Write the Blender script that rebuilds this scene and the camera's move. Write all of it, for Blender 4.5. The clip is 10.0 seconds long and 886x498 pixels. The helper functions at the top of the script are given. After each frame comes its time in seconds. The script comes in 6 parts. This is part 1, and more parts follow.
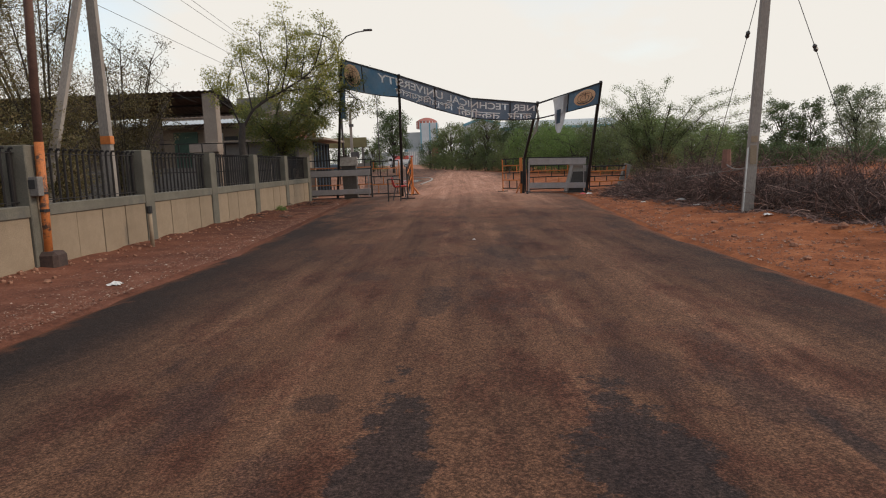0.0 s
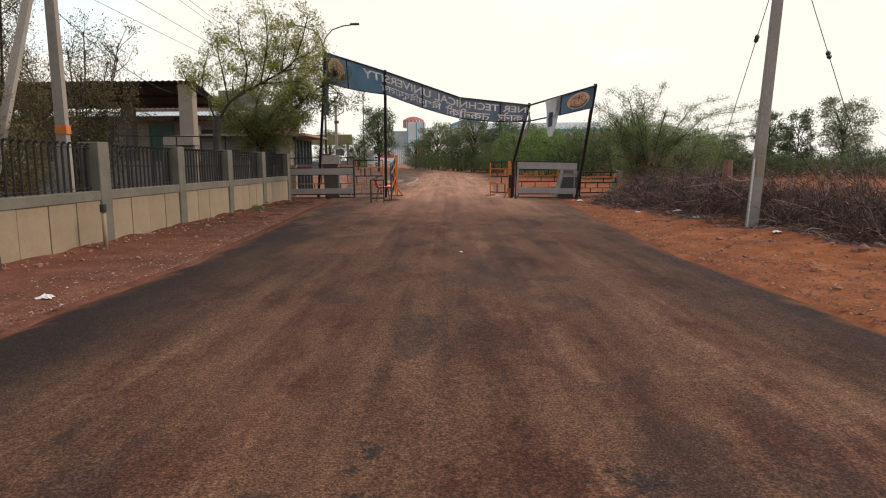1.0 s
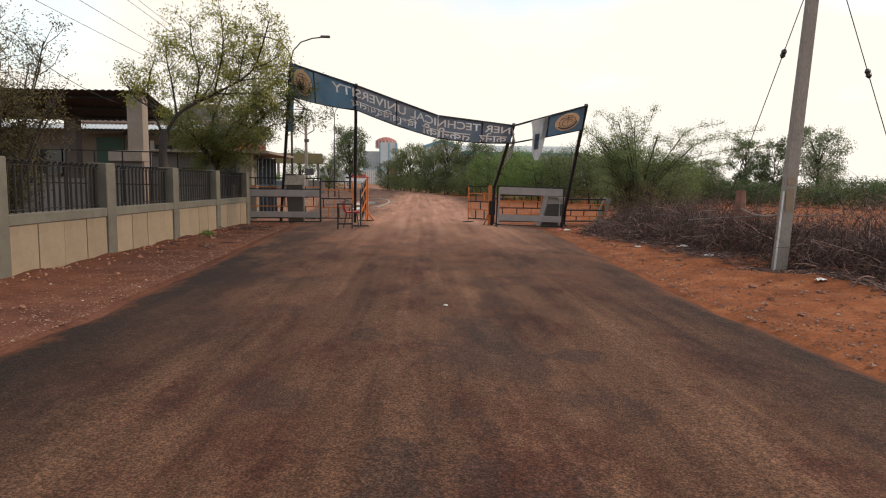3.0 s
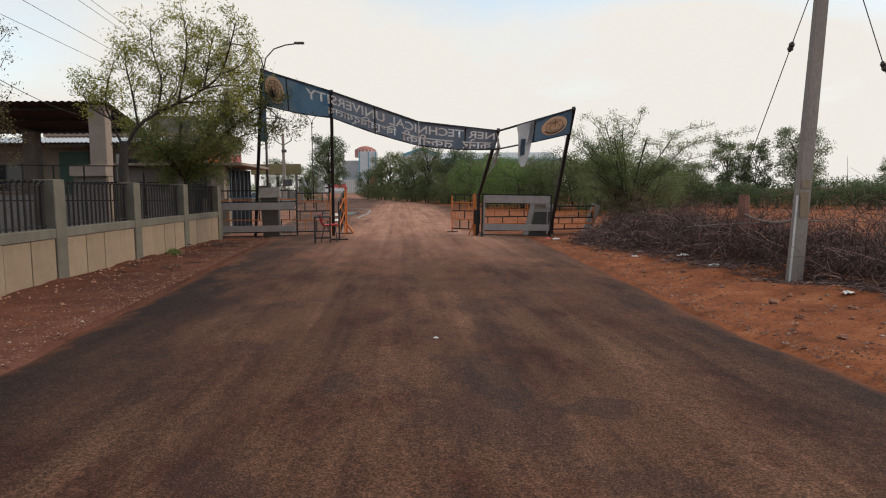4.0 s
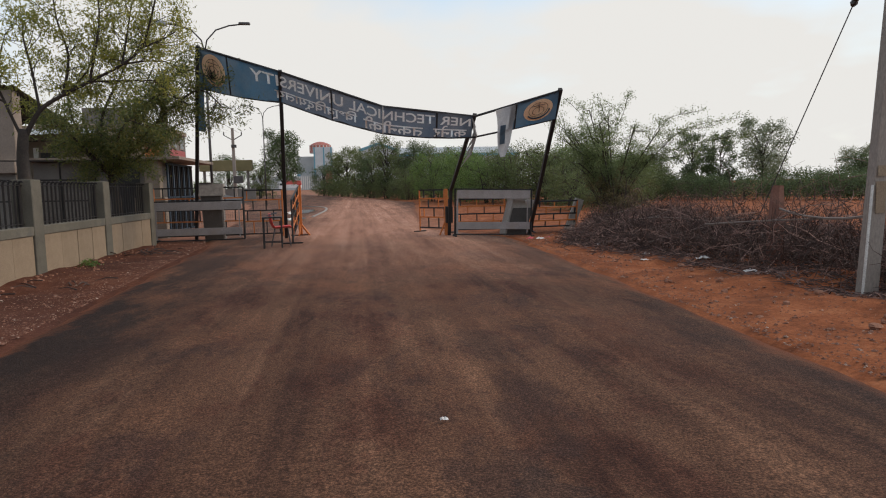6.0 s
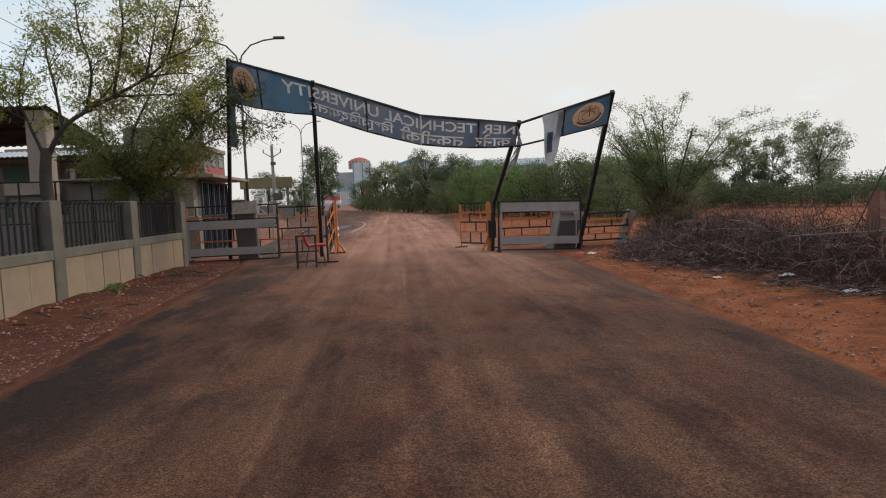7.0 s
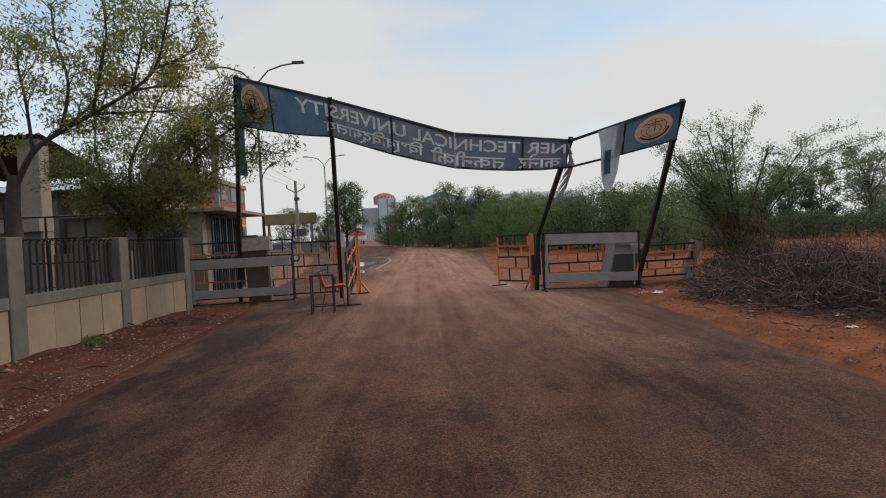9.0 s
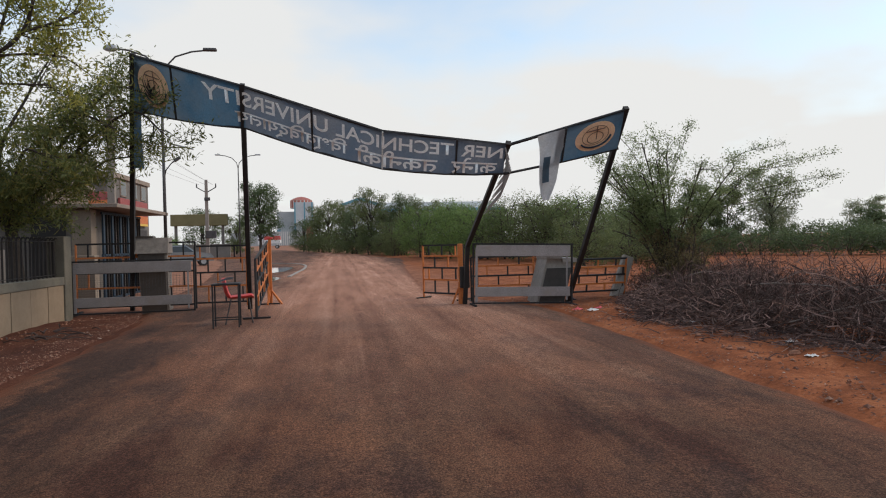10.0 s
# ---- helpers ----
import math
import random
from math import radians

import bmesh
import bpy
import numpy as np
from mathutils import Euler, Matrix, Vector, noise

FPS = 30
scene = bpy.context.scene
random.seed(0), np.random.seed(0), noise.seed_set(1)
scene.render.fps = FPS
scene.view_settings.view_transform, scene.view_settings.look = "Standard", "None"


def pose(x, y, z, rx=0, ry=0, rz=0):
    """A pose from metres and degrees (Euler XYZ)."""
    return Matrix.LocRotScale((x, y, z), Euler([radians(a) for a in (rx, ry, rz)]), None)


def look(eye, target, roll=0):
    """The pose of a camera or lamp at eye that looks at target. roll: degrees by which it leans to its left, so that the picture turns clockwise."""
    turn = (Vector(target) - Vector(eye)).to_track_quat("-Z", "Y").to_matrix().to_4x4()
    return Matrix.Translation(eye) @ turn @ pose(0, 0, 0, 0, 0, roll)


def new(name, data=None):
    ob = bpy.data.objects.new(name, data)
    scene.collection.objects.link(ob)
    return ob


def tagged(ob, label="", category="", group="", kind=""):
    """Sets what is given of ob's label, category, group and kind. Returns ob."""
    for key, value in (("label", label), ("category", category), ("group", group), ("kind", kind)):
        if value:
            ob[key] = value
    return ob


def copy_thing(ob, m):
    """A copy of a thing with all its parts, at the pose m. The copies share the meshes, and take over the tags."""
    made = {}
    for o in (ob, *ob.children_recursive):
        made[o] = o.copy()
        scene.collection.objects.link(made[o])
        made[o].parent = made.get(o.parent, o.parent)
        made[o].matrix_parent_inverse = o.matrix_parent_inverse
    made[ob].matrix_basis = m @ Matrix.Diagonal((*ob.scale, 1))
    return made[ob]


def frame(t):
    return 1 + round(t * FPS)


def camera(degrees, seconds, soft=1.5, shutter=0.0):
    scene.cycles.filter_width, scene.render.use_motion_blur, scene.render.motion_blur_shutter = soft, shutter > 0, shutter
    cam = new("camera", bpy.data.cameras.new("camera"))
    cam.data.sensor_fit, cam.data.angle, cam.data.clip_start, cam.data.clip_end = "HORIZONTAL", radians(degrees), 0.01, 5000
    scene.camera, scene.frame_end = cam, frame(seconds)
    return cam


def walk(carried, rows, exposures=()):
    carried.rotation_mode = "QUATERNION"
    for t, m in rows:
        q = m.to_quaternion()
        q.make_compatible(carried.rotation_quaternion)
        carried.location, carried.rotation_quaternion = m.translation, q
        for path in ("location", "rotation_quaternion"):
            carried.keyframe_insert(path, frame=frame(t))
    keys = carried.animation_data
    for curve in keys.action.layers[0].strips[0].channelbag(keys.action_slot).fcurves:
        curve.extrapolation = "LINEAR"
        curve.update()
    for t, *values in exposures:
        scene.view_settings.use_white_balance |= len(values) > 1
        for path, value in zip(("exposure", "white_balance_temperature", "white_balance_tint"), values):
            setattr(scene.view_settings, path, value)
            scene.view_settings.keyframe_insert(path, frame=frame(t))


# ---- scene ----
cam = camera(69.1, 10.0, soft=1.1)

PATH = [
    (0, (1.548, 0.828, 1.221), (1.482, 2.81, 0.959), -2.2),
    (0.5, (1.543, 1.302, 1.223), (1.589, 3.273, 0.888), -2.0),
    (1, (1.519, 1.754, 1.28), (1.504, 3.736, 1.016), -0.5),
    (1.5, (1.479, 2.223, 1.302), (1.464, 4.205, 1.033), 0.2),
    (2, (1.457, 2.705, 1.328), (1.521, 4.685, 1.049), -0.4),
    (2.5, (1.435, 3.197, 1.351), (1.494, 5.178, 1.083), 2.0),
    (2.7, (1.422, 3.399, 1.35), (1.496, 5.385, 1.127), 1.2),
    (3.8, (1.395, 4.448, 1.403), (1.477, 6.438, 1.221), -0.0),
    (4, (1.391, 4.649, 1.407), (1.523, 6.636, 1.231), -0.6),
    (4.5, (1.379, 5.189, 1.412), (1.595, 7.171, 1.253), -1.4),
    (5, (1.312, 5.72, 1.425), (1.56, 7.702, 1.318), -0.2),
    (5.2, (1.29, 5.942, 1.423), (1.538, 7.919, 1.257), -0.9),
    (6.3, (1.244, 7.224, 1.394), (1.506, 9.198, 1.201), -1.3),
    (6.5, (1.25, 7.424, 1.398), (1.477, 9.405, 1.24), -2.3),
    (7, (1.281, 7.938, 1.405), (1.424, 9.928, 1.257), -2.4),
    (7.5, (1.264, 8.46, 1.392), (1.467, 10.447, 1.297), -2.5),
    (8, (1.263, 8.997, 1.399), (1.439, 10.988, 1.464), -3.0),
    (8.5, (1.211, 9.531, 1.36), (1.358, 11.525, 1.41), -2.0),
    (9, (1.174, 10.087, 1.37), (1.245, 12.085, 1.333), -3.1),
    (9.5, (1.145, 10.621, 1.38), (1.273, 12.616, 1.33), -2.2),
    (10, (1.116, 11.198, 1.394), (1.442, 13.172, 1.371), -1.4),
]
walk(cam, [(t, look(eye, target, roll)) for t, eye, target, roll in PATH],
     [(0, 0.09, 7450, 13), (0.5, 0.11, 7400, 13), (1, 0.33, 7650, 13), (2, 0.55, 7900, 13), (2.5, 0.48, 7900, 13), (4, 0.08, 7400, 13), (5, 0.03, 7150, 13), (7.5, 0.0, 7050, 12), (8, -0.03, 6900, 12), (9, -0.17, 6850, 12), (9.5, 0.02, 6900, 12), (10, 0.05, 6900, 12)])

# ---- world and light: thin high overcast, weak wide sun ----
SUN_EL, SUN_AZ = radians(38), radians(92)   # azimuth clockwise from +y
world = bpy.data.worlds.new("world")
scene.world = world
world.use_nodes = True
wn, wl = world.node_tree.nodes, world.node_tree.links
wn.clear()
w_out = wn.new("ShaderNodeOutputWorld")
w_bg = wn.new("ShaderNodeBackground")
w_sky = wn.new("ShaderNodeTexSky")
w_sky.sky_type = "NISHITA"
w_sky.sun_disc = False
w_sky.sun_elevation, w_sky.sun_rotation = SUN_EL, SUN_AZ
w_sky.air_density, w_sky.dust_density = 1.0, 0.4
w_co = wn.new("ShaderNodeTexCoord")
w_map = wn.new("ShaderNodeMapping")
w_map.inputs["Scale"].default_value = (1.0, 1.0, 2.6)
w_noise = wn.new("ShaderNodeTexNoise")
w_noise.inputs["Scale"].default_value = 1.7
w_noise.inputs["Detail"].default_value = 5.0
w_noise.inputs["Roughness"].default_value = 0.5
w_ramp = wn.new("ShaderNodeValToRGB")
w_ramp.color_ramp.elements[0].position, w_ramp.color_ramp.elements[0].color = 0.46, (0.28, 0.28, 0.28, 1)
w_ramp.color_ramp.elements[1].position, w_ramp.color_ramp.elements[1].color = 0.66, (0.97, 0.97, 0.97, 1)
w_scale = wn.new("ShaderNodeVectorMath")
w_scale.operation = "MULTIPLY"
w_scale.inputs[1].default_value = (0.215, 0.245, 0.24)
w_mix = wn.new("ShaderNodeMix")
w_mix.data_type = "RGBA"
w_mix.inputs["B"].default_value = (0.765, 0.805, 0.83, 1)
wl.new(w_co.outputs["Generated"], w_map.inputs["Vector"])
wl.new(w_map.outputs["Vector"], w_noise.inputs["Vector"])
wl.new(w_noise.outputs["Fac"], w_ramp.inputs["Fac"])
wl.new(w_sky.outputs["Color"], w_scale.inputs[0])
# the cloud veil closes towards the horizon
w_sep = wn.new("ShaderNodeSeparateXYZ")
w_veil = wn.new("ShaderNodeMapRange")
w_veil.inputs["From Min"].default_value, w_veil.inputs["From Max"].default_value = 0.02, 0.27
w_veil.inputs["To Min"].default_value, w_veil.inputs["To Max"].default_value = 0.75, 0.0
w_add = wn.new("ShaderNodeMath")
w_add.operation = "ADD"
w_add.use_clamp = True
wl.new(w_co.outputs["Generated"], w_sep.inputs[0])
wl.new(w_sep.outputs["Z"], w_veil.inputs["Value"])
wl.new(w_ramp.outputs["Color"], w_add.inputs[0])
wl.new(w_veil.outputs["Result"], w_add.inputs[1])
wl.new(w_add.outputs[0], w_mix.inputs["Factor"])
wl.new(w_scale.outputs["Vector"], w_mix.inputs["A"])
wl.new(w_mix.outputs["Result"], w_bg.inputs["Color"])
wl.new(w_bg.outputs["Background"], w_out.inputs["Surface"])
w_bg.inputs["Strength"].default_value = 1.0

sun = new("sun", bpy.data.lights.new("sun", "SUN"))
sun.data.energy, sun.data.angle, sun.data.color = 1.4, radians(14), (1.0, 0.88, 0.74)
sun_from = Vector((math.sin(SUN_AZ) * math.cos(SUN_EL), math.cos(SUN_AZ) * math.cos(SUN_EL), math.sin(SUN_EL)))
sun.matrix_world = look(sun_from * 100, (0, 0, 0))


# ---- materials ----
def nodes_of(name):
    m = bpy.data.materials.new(name)
    m.use_nodes = True
    return m, m.node_tree.nodes, m.node_tree.links, m.node_tree.nodes["Principled BSDF"]


def noise_node(n, l, scale, detail=4.0, rough=0.6, stretch=(1, 1, 1), coord="Object"):
    co = n.new("ShaderNodeTexCoord")
    mp = n.new("ShaderNodeMapping")
    mp.inputs["Scale"].default_value = stretch
    tx = n.new("ShaderNodeTexNoise")
    tx.inputs["Scale"].default_value = scale
    tx.inputs["Detail"].default_value = detail
    tx.inputs["Roughness"].default_value = rough
    l.new(co.outputs[coord], mp.inputs["Vector"])
    l.new(mp.outputs["Vector"], tx.inputs["Vector"])
    return tx.outputs["Fac"]


def ramp_node(n, l, src, stops):
    r = n.new("ShaderNodeValToRGB")
    els = r.color_ramp.elements
    while len(els) < len(stops):
        els.new(0.5)
    for e, (p, c) in zip(els, stops):
        e.position, e.color = p, (*c, 1) if len(c) == 3 else c
    l.new(src, r.inputs["Fac"])
    return r.outputs["Color"]


def mix_node(n, l, fac, a, b, mode="MIX"):
    m = n.new("ShaderNodeMix")
    m.data_type = "RGBA"
    m.blend_type = mode
    for key, v in (("Factor", fac), ("A", a), ("B", b)):
        if isinstance(v, (int, float)):
            m.inputs[key].default_value = v
        elif isinstance(v, tuple):
            m.inputs[key].default_value = (*v, 1)
        else:
            l.new(v, m.inputs[key])
    return m.outputs["Result"]


def bump_node(n, l, src, strength, dist):
    b = n.new("ShaderNodeBump")
    b.inputs["Strength"].default_value = strength
    b.inputs["Distance"].default_value = dist
    l.new(src, b.inputs["Height"])
    return b.outputs["Normal"]


def surface(name, dark, light, scale=3.0, fine=40.0, rough=0.8, metal=0.0, bump=0.3, dist=0.01, stain=None, stain_scale=0.8,
            stain_at=(0.55, 0.7), piece=0.0, stretch=(1, 1, 1)):
    """A worn two-tone surface: broad tone, fine grain, optional stains, optional tone per piece."""
    m, n, l, p = nodes_of(name)
    broad = noise_node(n, l, scale, 5, 0.65, stretch)
    grain = noise_node(n, l, fine, 3, 0.7, stretch)
    col = ramp_node(n, l, broad, [(0.3, dark), (0.7, light)])
    g = ramp_node(n, l, grain, [(0.25, (0.72, 0.72, 0.72)), (0.75, (1.22, 1.22, 1.22))])
    col = mix_node(n, l, 1.0, col, g, "MULTIPLY")
    if stain:
        s = noise_node(n, l, stain_scale, 6, 0.7)
        f = ramp_node(n, l, s, [(stain_at[0], (0, 0, 0)), (stain_at[1], (1, 1, 1))])
        col = mix_node(n, l, f, col, stain)
    if piece:
        oi = n.new("ShaderNodeObjectInfo")
        t = ramp_node(n, l, oi.outputs["Random"], [(0.0, (1 - piece,) * 3), (1.0, (1 + piece,) * 3)])
        col = mix_node(n, l, 1.0, col, t, "MULTIPLY")
    l.new(col, p.inputs["Base Color"])
    p.inputs["Roughness"].default_value = rough
    p.inputs["Metallic"].default_value = metal
    l.new(bump_node(n, l, grain, bump, dist), p.inputs["Normal"])
    return m


def leaf_material(name, tones, rough=0.6, through_light=0.35):
    m, n, l, p = nodes_of(name)
    geo = n.new("ShaderNodeNewGeometry")
    base = ramp_node(n, l, geo.outputs["Random Per Island"], [(i / max(1, len(tones) - 1), c) for i, c in enumerate(tones)])
    big = noise_node(n, l, 0.9, 3, 0.6)
    t = ramp_node(n, l, big, [(0.3, (0.72, 0.74, 0.7)), (0.7, (1.2, 1.15, 1.05))])
    col = mix_node(n, l, 1.0, base, t, "MULTIPLY")
    l.new(col, p.inputs["Base Color"])
    p.inputs["Roughness"].default_value = rough
    tr = n.new("ShaderNodeBsdfTranslucent")
    l.new(col, tr.inputs["Color"])
    mx = n.new("ShaderNodeMixShader")
    mx.inputs["Fac"].default_value = through_light
    l.new(p.outputs["BSDF"], mx.inputs[1])
    l.new(tr.outputs["BSDF"], mx.inputs[2])
    l.new(mx.outputs["Shader"], n["Material Output"].inputs["Surface"])
    return m


def earth_material():
    """Red desert soil: orange sandy patches, brown gravelly ones, pale specks."""
    m, n, l, p = nodes_of("red_earth")
    broad = noise_node(n, l, 0.22, 6, 0.6)
    mid = noise_node(n, l, 1.6, 6, 0.7)
    fine = noise_node(n, l, 26, 4, 0.75)
    orange = ramp_node(n, l, mid, [(0.3, (0.13, 0.040, 0.018)), (0.52, (0.275, 0.088, 0.037)), (0.76, (0.42, 0.162, 0.076))])
    brown = ramp_node(n, l, mid, [(0.3, (0.098, 0.040, 0.028)), (0.55, (0.165, 0.066, 0.045)), (0.75, (0.23, 0.10, 0.068))])
    # the verge beside the wall is gravelly brown, the other side is loose orange sand
    geo = n.new("ShaderNodeNewGeometry")
    sep = n.new("ShaderNodeSeparateXYZ")
    l.new(geo.outputs["Position"], sep.inputs[0])
    side = n.new("ShaderNodeMapRange")
    side.inputs["From Min"].default_value, side.inputs["From Max"].default_value = -1.0, 4.0
    l.new(sep.outputs["X"], side.inputs["Value"])
    add = n.new("ShaderNodeMath")
    add.operation = "ADD"
    l.new(side.outputs["Result"], add.inputs[0])
    l.new(ramp_node(n, l, broad, [(0.35, (-0.35,) * 3), (0.65, (0.35,) * 3)]), add.inputs[1])
    add.use_clamp = True
    # the brown soil is mixed darker from y 9 to 16 and beyond
    dark_verge = n.new("ShaderNodeMapRange")
    dark_verge.inputs["From Min"].default_value, dark_verge.inputs["From Max"].default_value = 9.0, 16.0
    dark_verge.inputs["To Max"].default_value = 0.85
    l.new(sep.outputs["Y"], dark_verge.inputs["Value"])
    brown = mix_node(n, l, dark_verge.outputs["Result"], brown, (0.052, 0.022, 0.016))
    col = mix_node(n, l, add.outputs[0], brown, orange)
    # past the gate lies pale trodden sand
    open_ground = n.new("ShaderNodeMapRange")
    open_ground.inputs["From Min"].default_value, open_ground.inputs["From Max"].default_value = 25.5, 28.5
    l.new(sep.outputs["Y"], open_ground.inputs["Value"])
    west = n.new("ShaderNodeMapRange")
    west.inputs["From Min"].default_value, west.inputs["From Max"].default_value = 6.0, 3.0
    l.new(sep.outputs["X"], west.inputs["Value"])
    both_ways = n.new("ShaderNodeMath")
    both_ways.operation = "MULTIPLY"
    l.new(open_ground.outputs["Result"], both_ways.inputs[0])
    l.new(west.outputs["Result"], both_ways.inputs[1])
    trodden = ramp_node(n, l, mid, [(0.3, (0.20, 0.088, 0.056)), (0.55, (0.32, 0.155, 0.10)), (0.8, (0.42, 0.225, 0.155))])
    col = mix_node(n, l, both_ways.outputs[0], col, trodden)
    g = ramp_node(n, l, fine, [(0.25, (0.55, 0.55, 0.56)), (0.5, (1.0, 1.0, 1.0)), (0.75, (1.35, 1.35, 1.38))])
    col = mix_node(n, l, 1.0, col, g, "MULTIPLY")
    vor = n.new("ShaderNodeTexVoronoi")
    vor.inputs["Scale"].default_value = 34.0
    co = n.new("ShaderNodeTexCoord")
    l.new(co.outputs["Object"], vor.inputs["Vector"])
    stones = ramp_node(n, l, vor.outputs["Distance"], [(0.12, (1, 1, 1)), (0.22, (0, 0, 0))])
    pick = ramp_node(n, l, noise_node(n, l, 5.0, 3, 0.6), [(0.5, (0, 0, 0)), (0.62, (1, 1, 1))])
    both = mix_node(n, l, 1.0, stones, pick, "MULTIPLY")
    col = mix_node(n, l, both, col, (0.27, 0.165, 0.125))
    l.new(col, p.inputs["Base Color"])
    p.inputs["Roughness"].default_value = 0.95
    p.inputs["Specular IOR Level"].default_value = 0.1
    h = mix_node(n, l, 0.5, fine, mid)
    l.new(bump_node(n, l, h, 0.7, 0.03), p.inputs["Normal"])
    return m


def asphalt_material():
    """Worn blacktop: black along both edges, red dust driven into the middle in long streaks, darker patches."""
    m, n, l, p = nodes_of("asphalt")
    geo = n.new("ShaderNodeNewGeometry")
    sep = n.new("ShaderNodeSeparateXYZ")
    l.new(geo.outputs["Position"], sep.inputs[0])
    wide = noise_node(n, l, 1.0, 7, 0.68, (1.0, 0.24, 1))
    tracks = noise_node(n, l, 1.0, 5, 0.62, (2.6, 0.06, 1))
    streak = mix_node(n, l, 0.5, wide, tracks)
    patch = noise_node(n, l, 0.75, 9, 0.68, (1.0, 0.5, 1))
    wob = noise_node(n, l, 0.5, 4, 0.6, (1.0, 0.4, 1))
    fine = noise_node(n, l, 70, 3, 0.85)
    # distance from the road's middle line
    c = n.new("ShaderNodeMath")
    c.operation = "SUBTRACT"
    l.new(sep.outputs["X"], c.inputs[0])
    c.inputs[1].default_value = 1.85
    a = n.new("ShaderNodeMath")
    a.operation = "ABSOLUTE"
    l.new(c.outputs[0], a.inputs[0])
    w = n.new("ShaderNodeMath")
    w.operation = "MULTIPLY_ADD"
    l.new(wob, w.inputs[0])
    w.inputs[1].default_value = 2.4
    l.new(a.outputs[0], w.inputs[2])
    edge = n.new("ShaderNodeMapRange")
    edge.inputs["From Min"].default_value, edge.inputs["From Max"].default_value = 3.0, 4.45
    l.new(w.outputs[0], edge.inputs["Value"])
    far = n.new("ShaderNodeMapRange")   # dust thickens towards the gate and beyond
    far.inputs["From Min"].default_value, far.inputs["From Max"].default_value = 15.5, 26.5
    l.new(sep.outputs["Y"], far.inputs["Value"])
    fleck = noise_node(n, l, 17, 5, 0.75)
    blotch = noise_node(n, l, 1.25, 8, 0.7, (1.0, 0.45, 1))
    dust = ramp_node(n, l, streak, [(0.39, (0.056, 0.026, 0.018)), (0.47, (0.104, 0.050, 0.031)), (0.53, (0.128, 0.063, 0.039)), (0.61, (0.195, 0.101, 0.062))])
    rub = ramp_node(n, l, blotch, [(0.37, (0.58, 0.45, 0.46)), (0.45, (0.90, 0.80, 0.80)), (0.50, (1.04, 1.02, 1.0)), (0.62, (1.24, 1.23, 1.18))])
    dust = mix_node(n, l, 1.0, dust, rub, "MULTIPLY")
    dark_spot = ramp_node(n, l, patch, [(0.53, (0, 0, 0)), (0.575, (0.6, 0.6, 0.6))])
    col = mix_node(n, l, dark_spot, dust, (0.054, 0.029, 0.024))
    col = mix_node(n, l, edge.outputs["Result"], col, (0.028, 0.0185, 0.0155))
    # a darker brown is mixed in before the gate, rising from y 5 to 11
    dark_span = n.new("ShaderNodeMapRange")
    dark_span.inputs["From Min"].default_value, dark_span.inputs["From Max"].default_value = 5.0, 11.0
    dark_span.inputs["To Max"].default_value = 0.27
    l.new(sep.outputs["Y"], dark_span.inputs["Value"])
    col = mix_node(n, l, dark_span.outputs["Result"], col, (0.034, 0.0165, 0.0115))
    # drifts of orange dust carried onto the tarmac before the gate
    drift = n.new("ShaderNodeMapRange")
    drift.inputs["From Min"].default_value, drift.inputs["From Max"].default_value = 9.0, 17.0
    drift.inputs["To Max"].default_value = 0.6
    l.new(sep.outputs["Y"], drift.inputs["Value"])
    heap = ramp_node(n, l, noise_node(n, l, 0.9, 7, 0.7, (1.0, 0.4, 1)), [(0.47, (0, 0, 0)), (0.62, (1, 1, 1))])
    lay = mix_node(n, l, 1.0, heap, drift.outputs["Result"], "MULTIPLY")
    col = mix_node(n, l, lay, col, (0.20, 0.085, 0.046))
    sand = ramp_node(n, l, streak, [(0.36, (0.21, 0.095, 0.062)), (0.5, (0.36, 0.178, 0.118)), (0.62, (0.47, 0.258, 0.182))])
    keep = n.new("ShaderNodeMath")
    keep.operation = "MULTIPLY"
    l.new(far.outputs["Result"], keep.inputs[0])
    bare = n.new("ShaderNodeMapRange")   # the dark rims stay bare up to the gate
    bare.inputs["To Min"].default_value, bare.inputs["To Max"].default_value = 0.9, 0.25
    l.new(edge.outputs["Result"], bare.inputs["Value"])
    l.new(bare.outputs["Result"], keep.inputs[1])
    col = mix_node(n, l, keep.outputs[0], col, sand)
    # two oil-dark strips left by tyres and other old spills
    for cx, cy, rx, ry, much in ((1.20, 2.75, 0.25, 1.75, 0.8), (2.24, 2.65, 0.36, 1.6, 0.8), (0.62, 2.75, 0.09, 0.16, 0.7), (3.1, 3.1, 0.07, 0.7, 0.6), (1.28, 6.3, 0.17, 0.9, 0.42),
                                 (2.05, 9.1, 0.26, 0.8, 0.42), (2.6, 8.5, 0.28, 0.25, 0.45), (0.95, 9.2, 0.18, 0.3, 0.38), (2.3, 12.2, 0.3, 0.7, 0.3), (0.78, 3.9, 0.16, 0.16, 0.5)):
        mp = n.new("ShaderNodeMapping")
        mp.inputs["Location"].default_value = (-cx / rx, -cy / ry, 0)
        mp.inputs["Scale"].default_value = (1 / rx, 1 / ry, 0)
        l.new(geo.outputs["Position"], mp.inputs["Vector"])
        ln = n.new("ShaderNodeVectorMath")
        ln.operation = "LENGTH"
        l.new(mp.outputs["Vector"], ln.inputs[0])
        ad = n.new("ShaderNodeMath")
        ad.operation = "MULTIPLY_ADD"
        l.new(noise_node(n, l, 4.5, 7, 0.75), ad.inputs[0])
        ad.inputs[1].default_value = 2.2
        l.new(ln.outputs["Value"], ad.inputs[2])
        mr = n.new("ShaderNodeMapRange")
        mr.inputs["From Min"].default_value, mr.inputs["From Max"].default_value = 1.95, 1.82
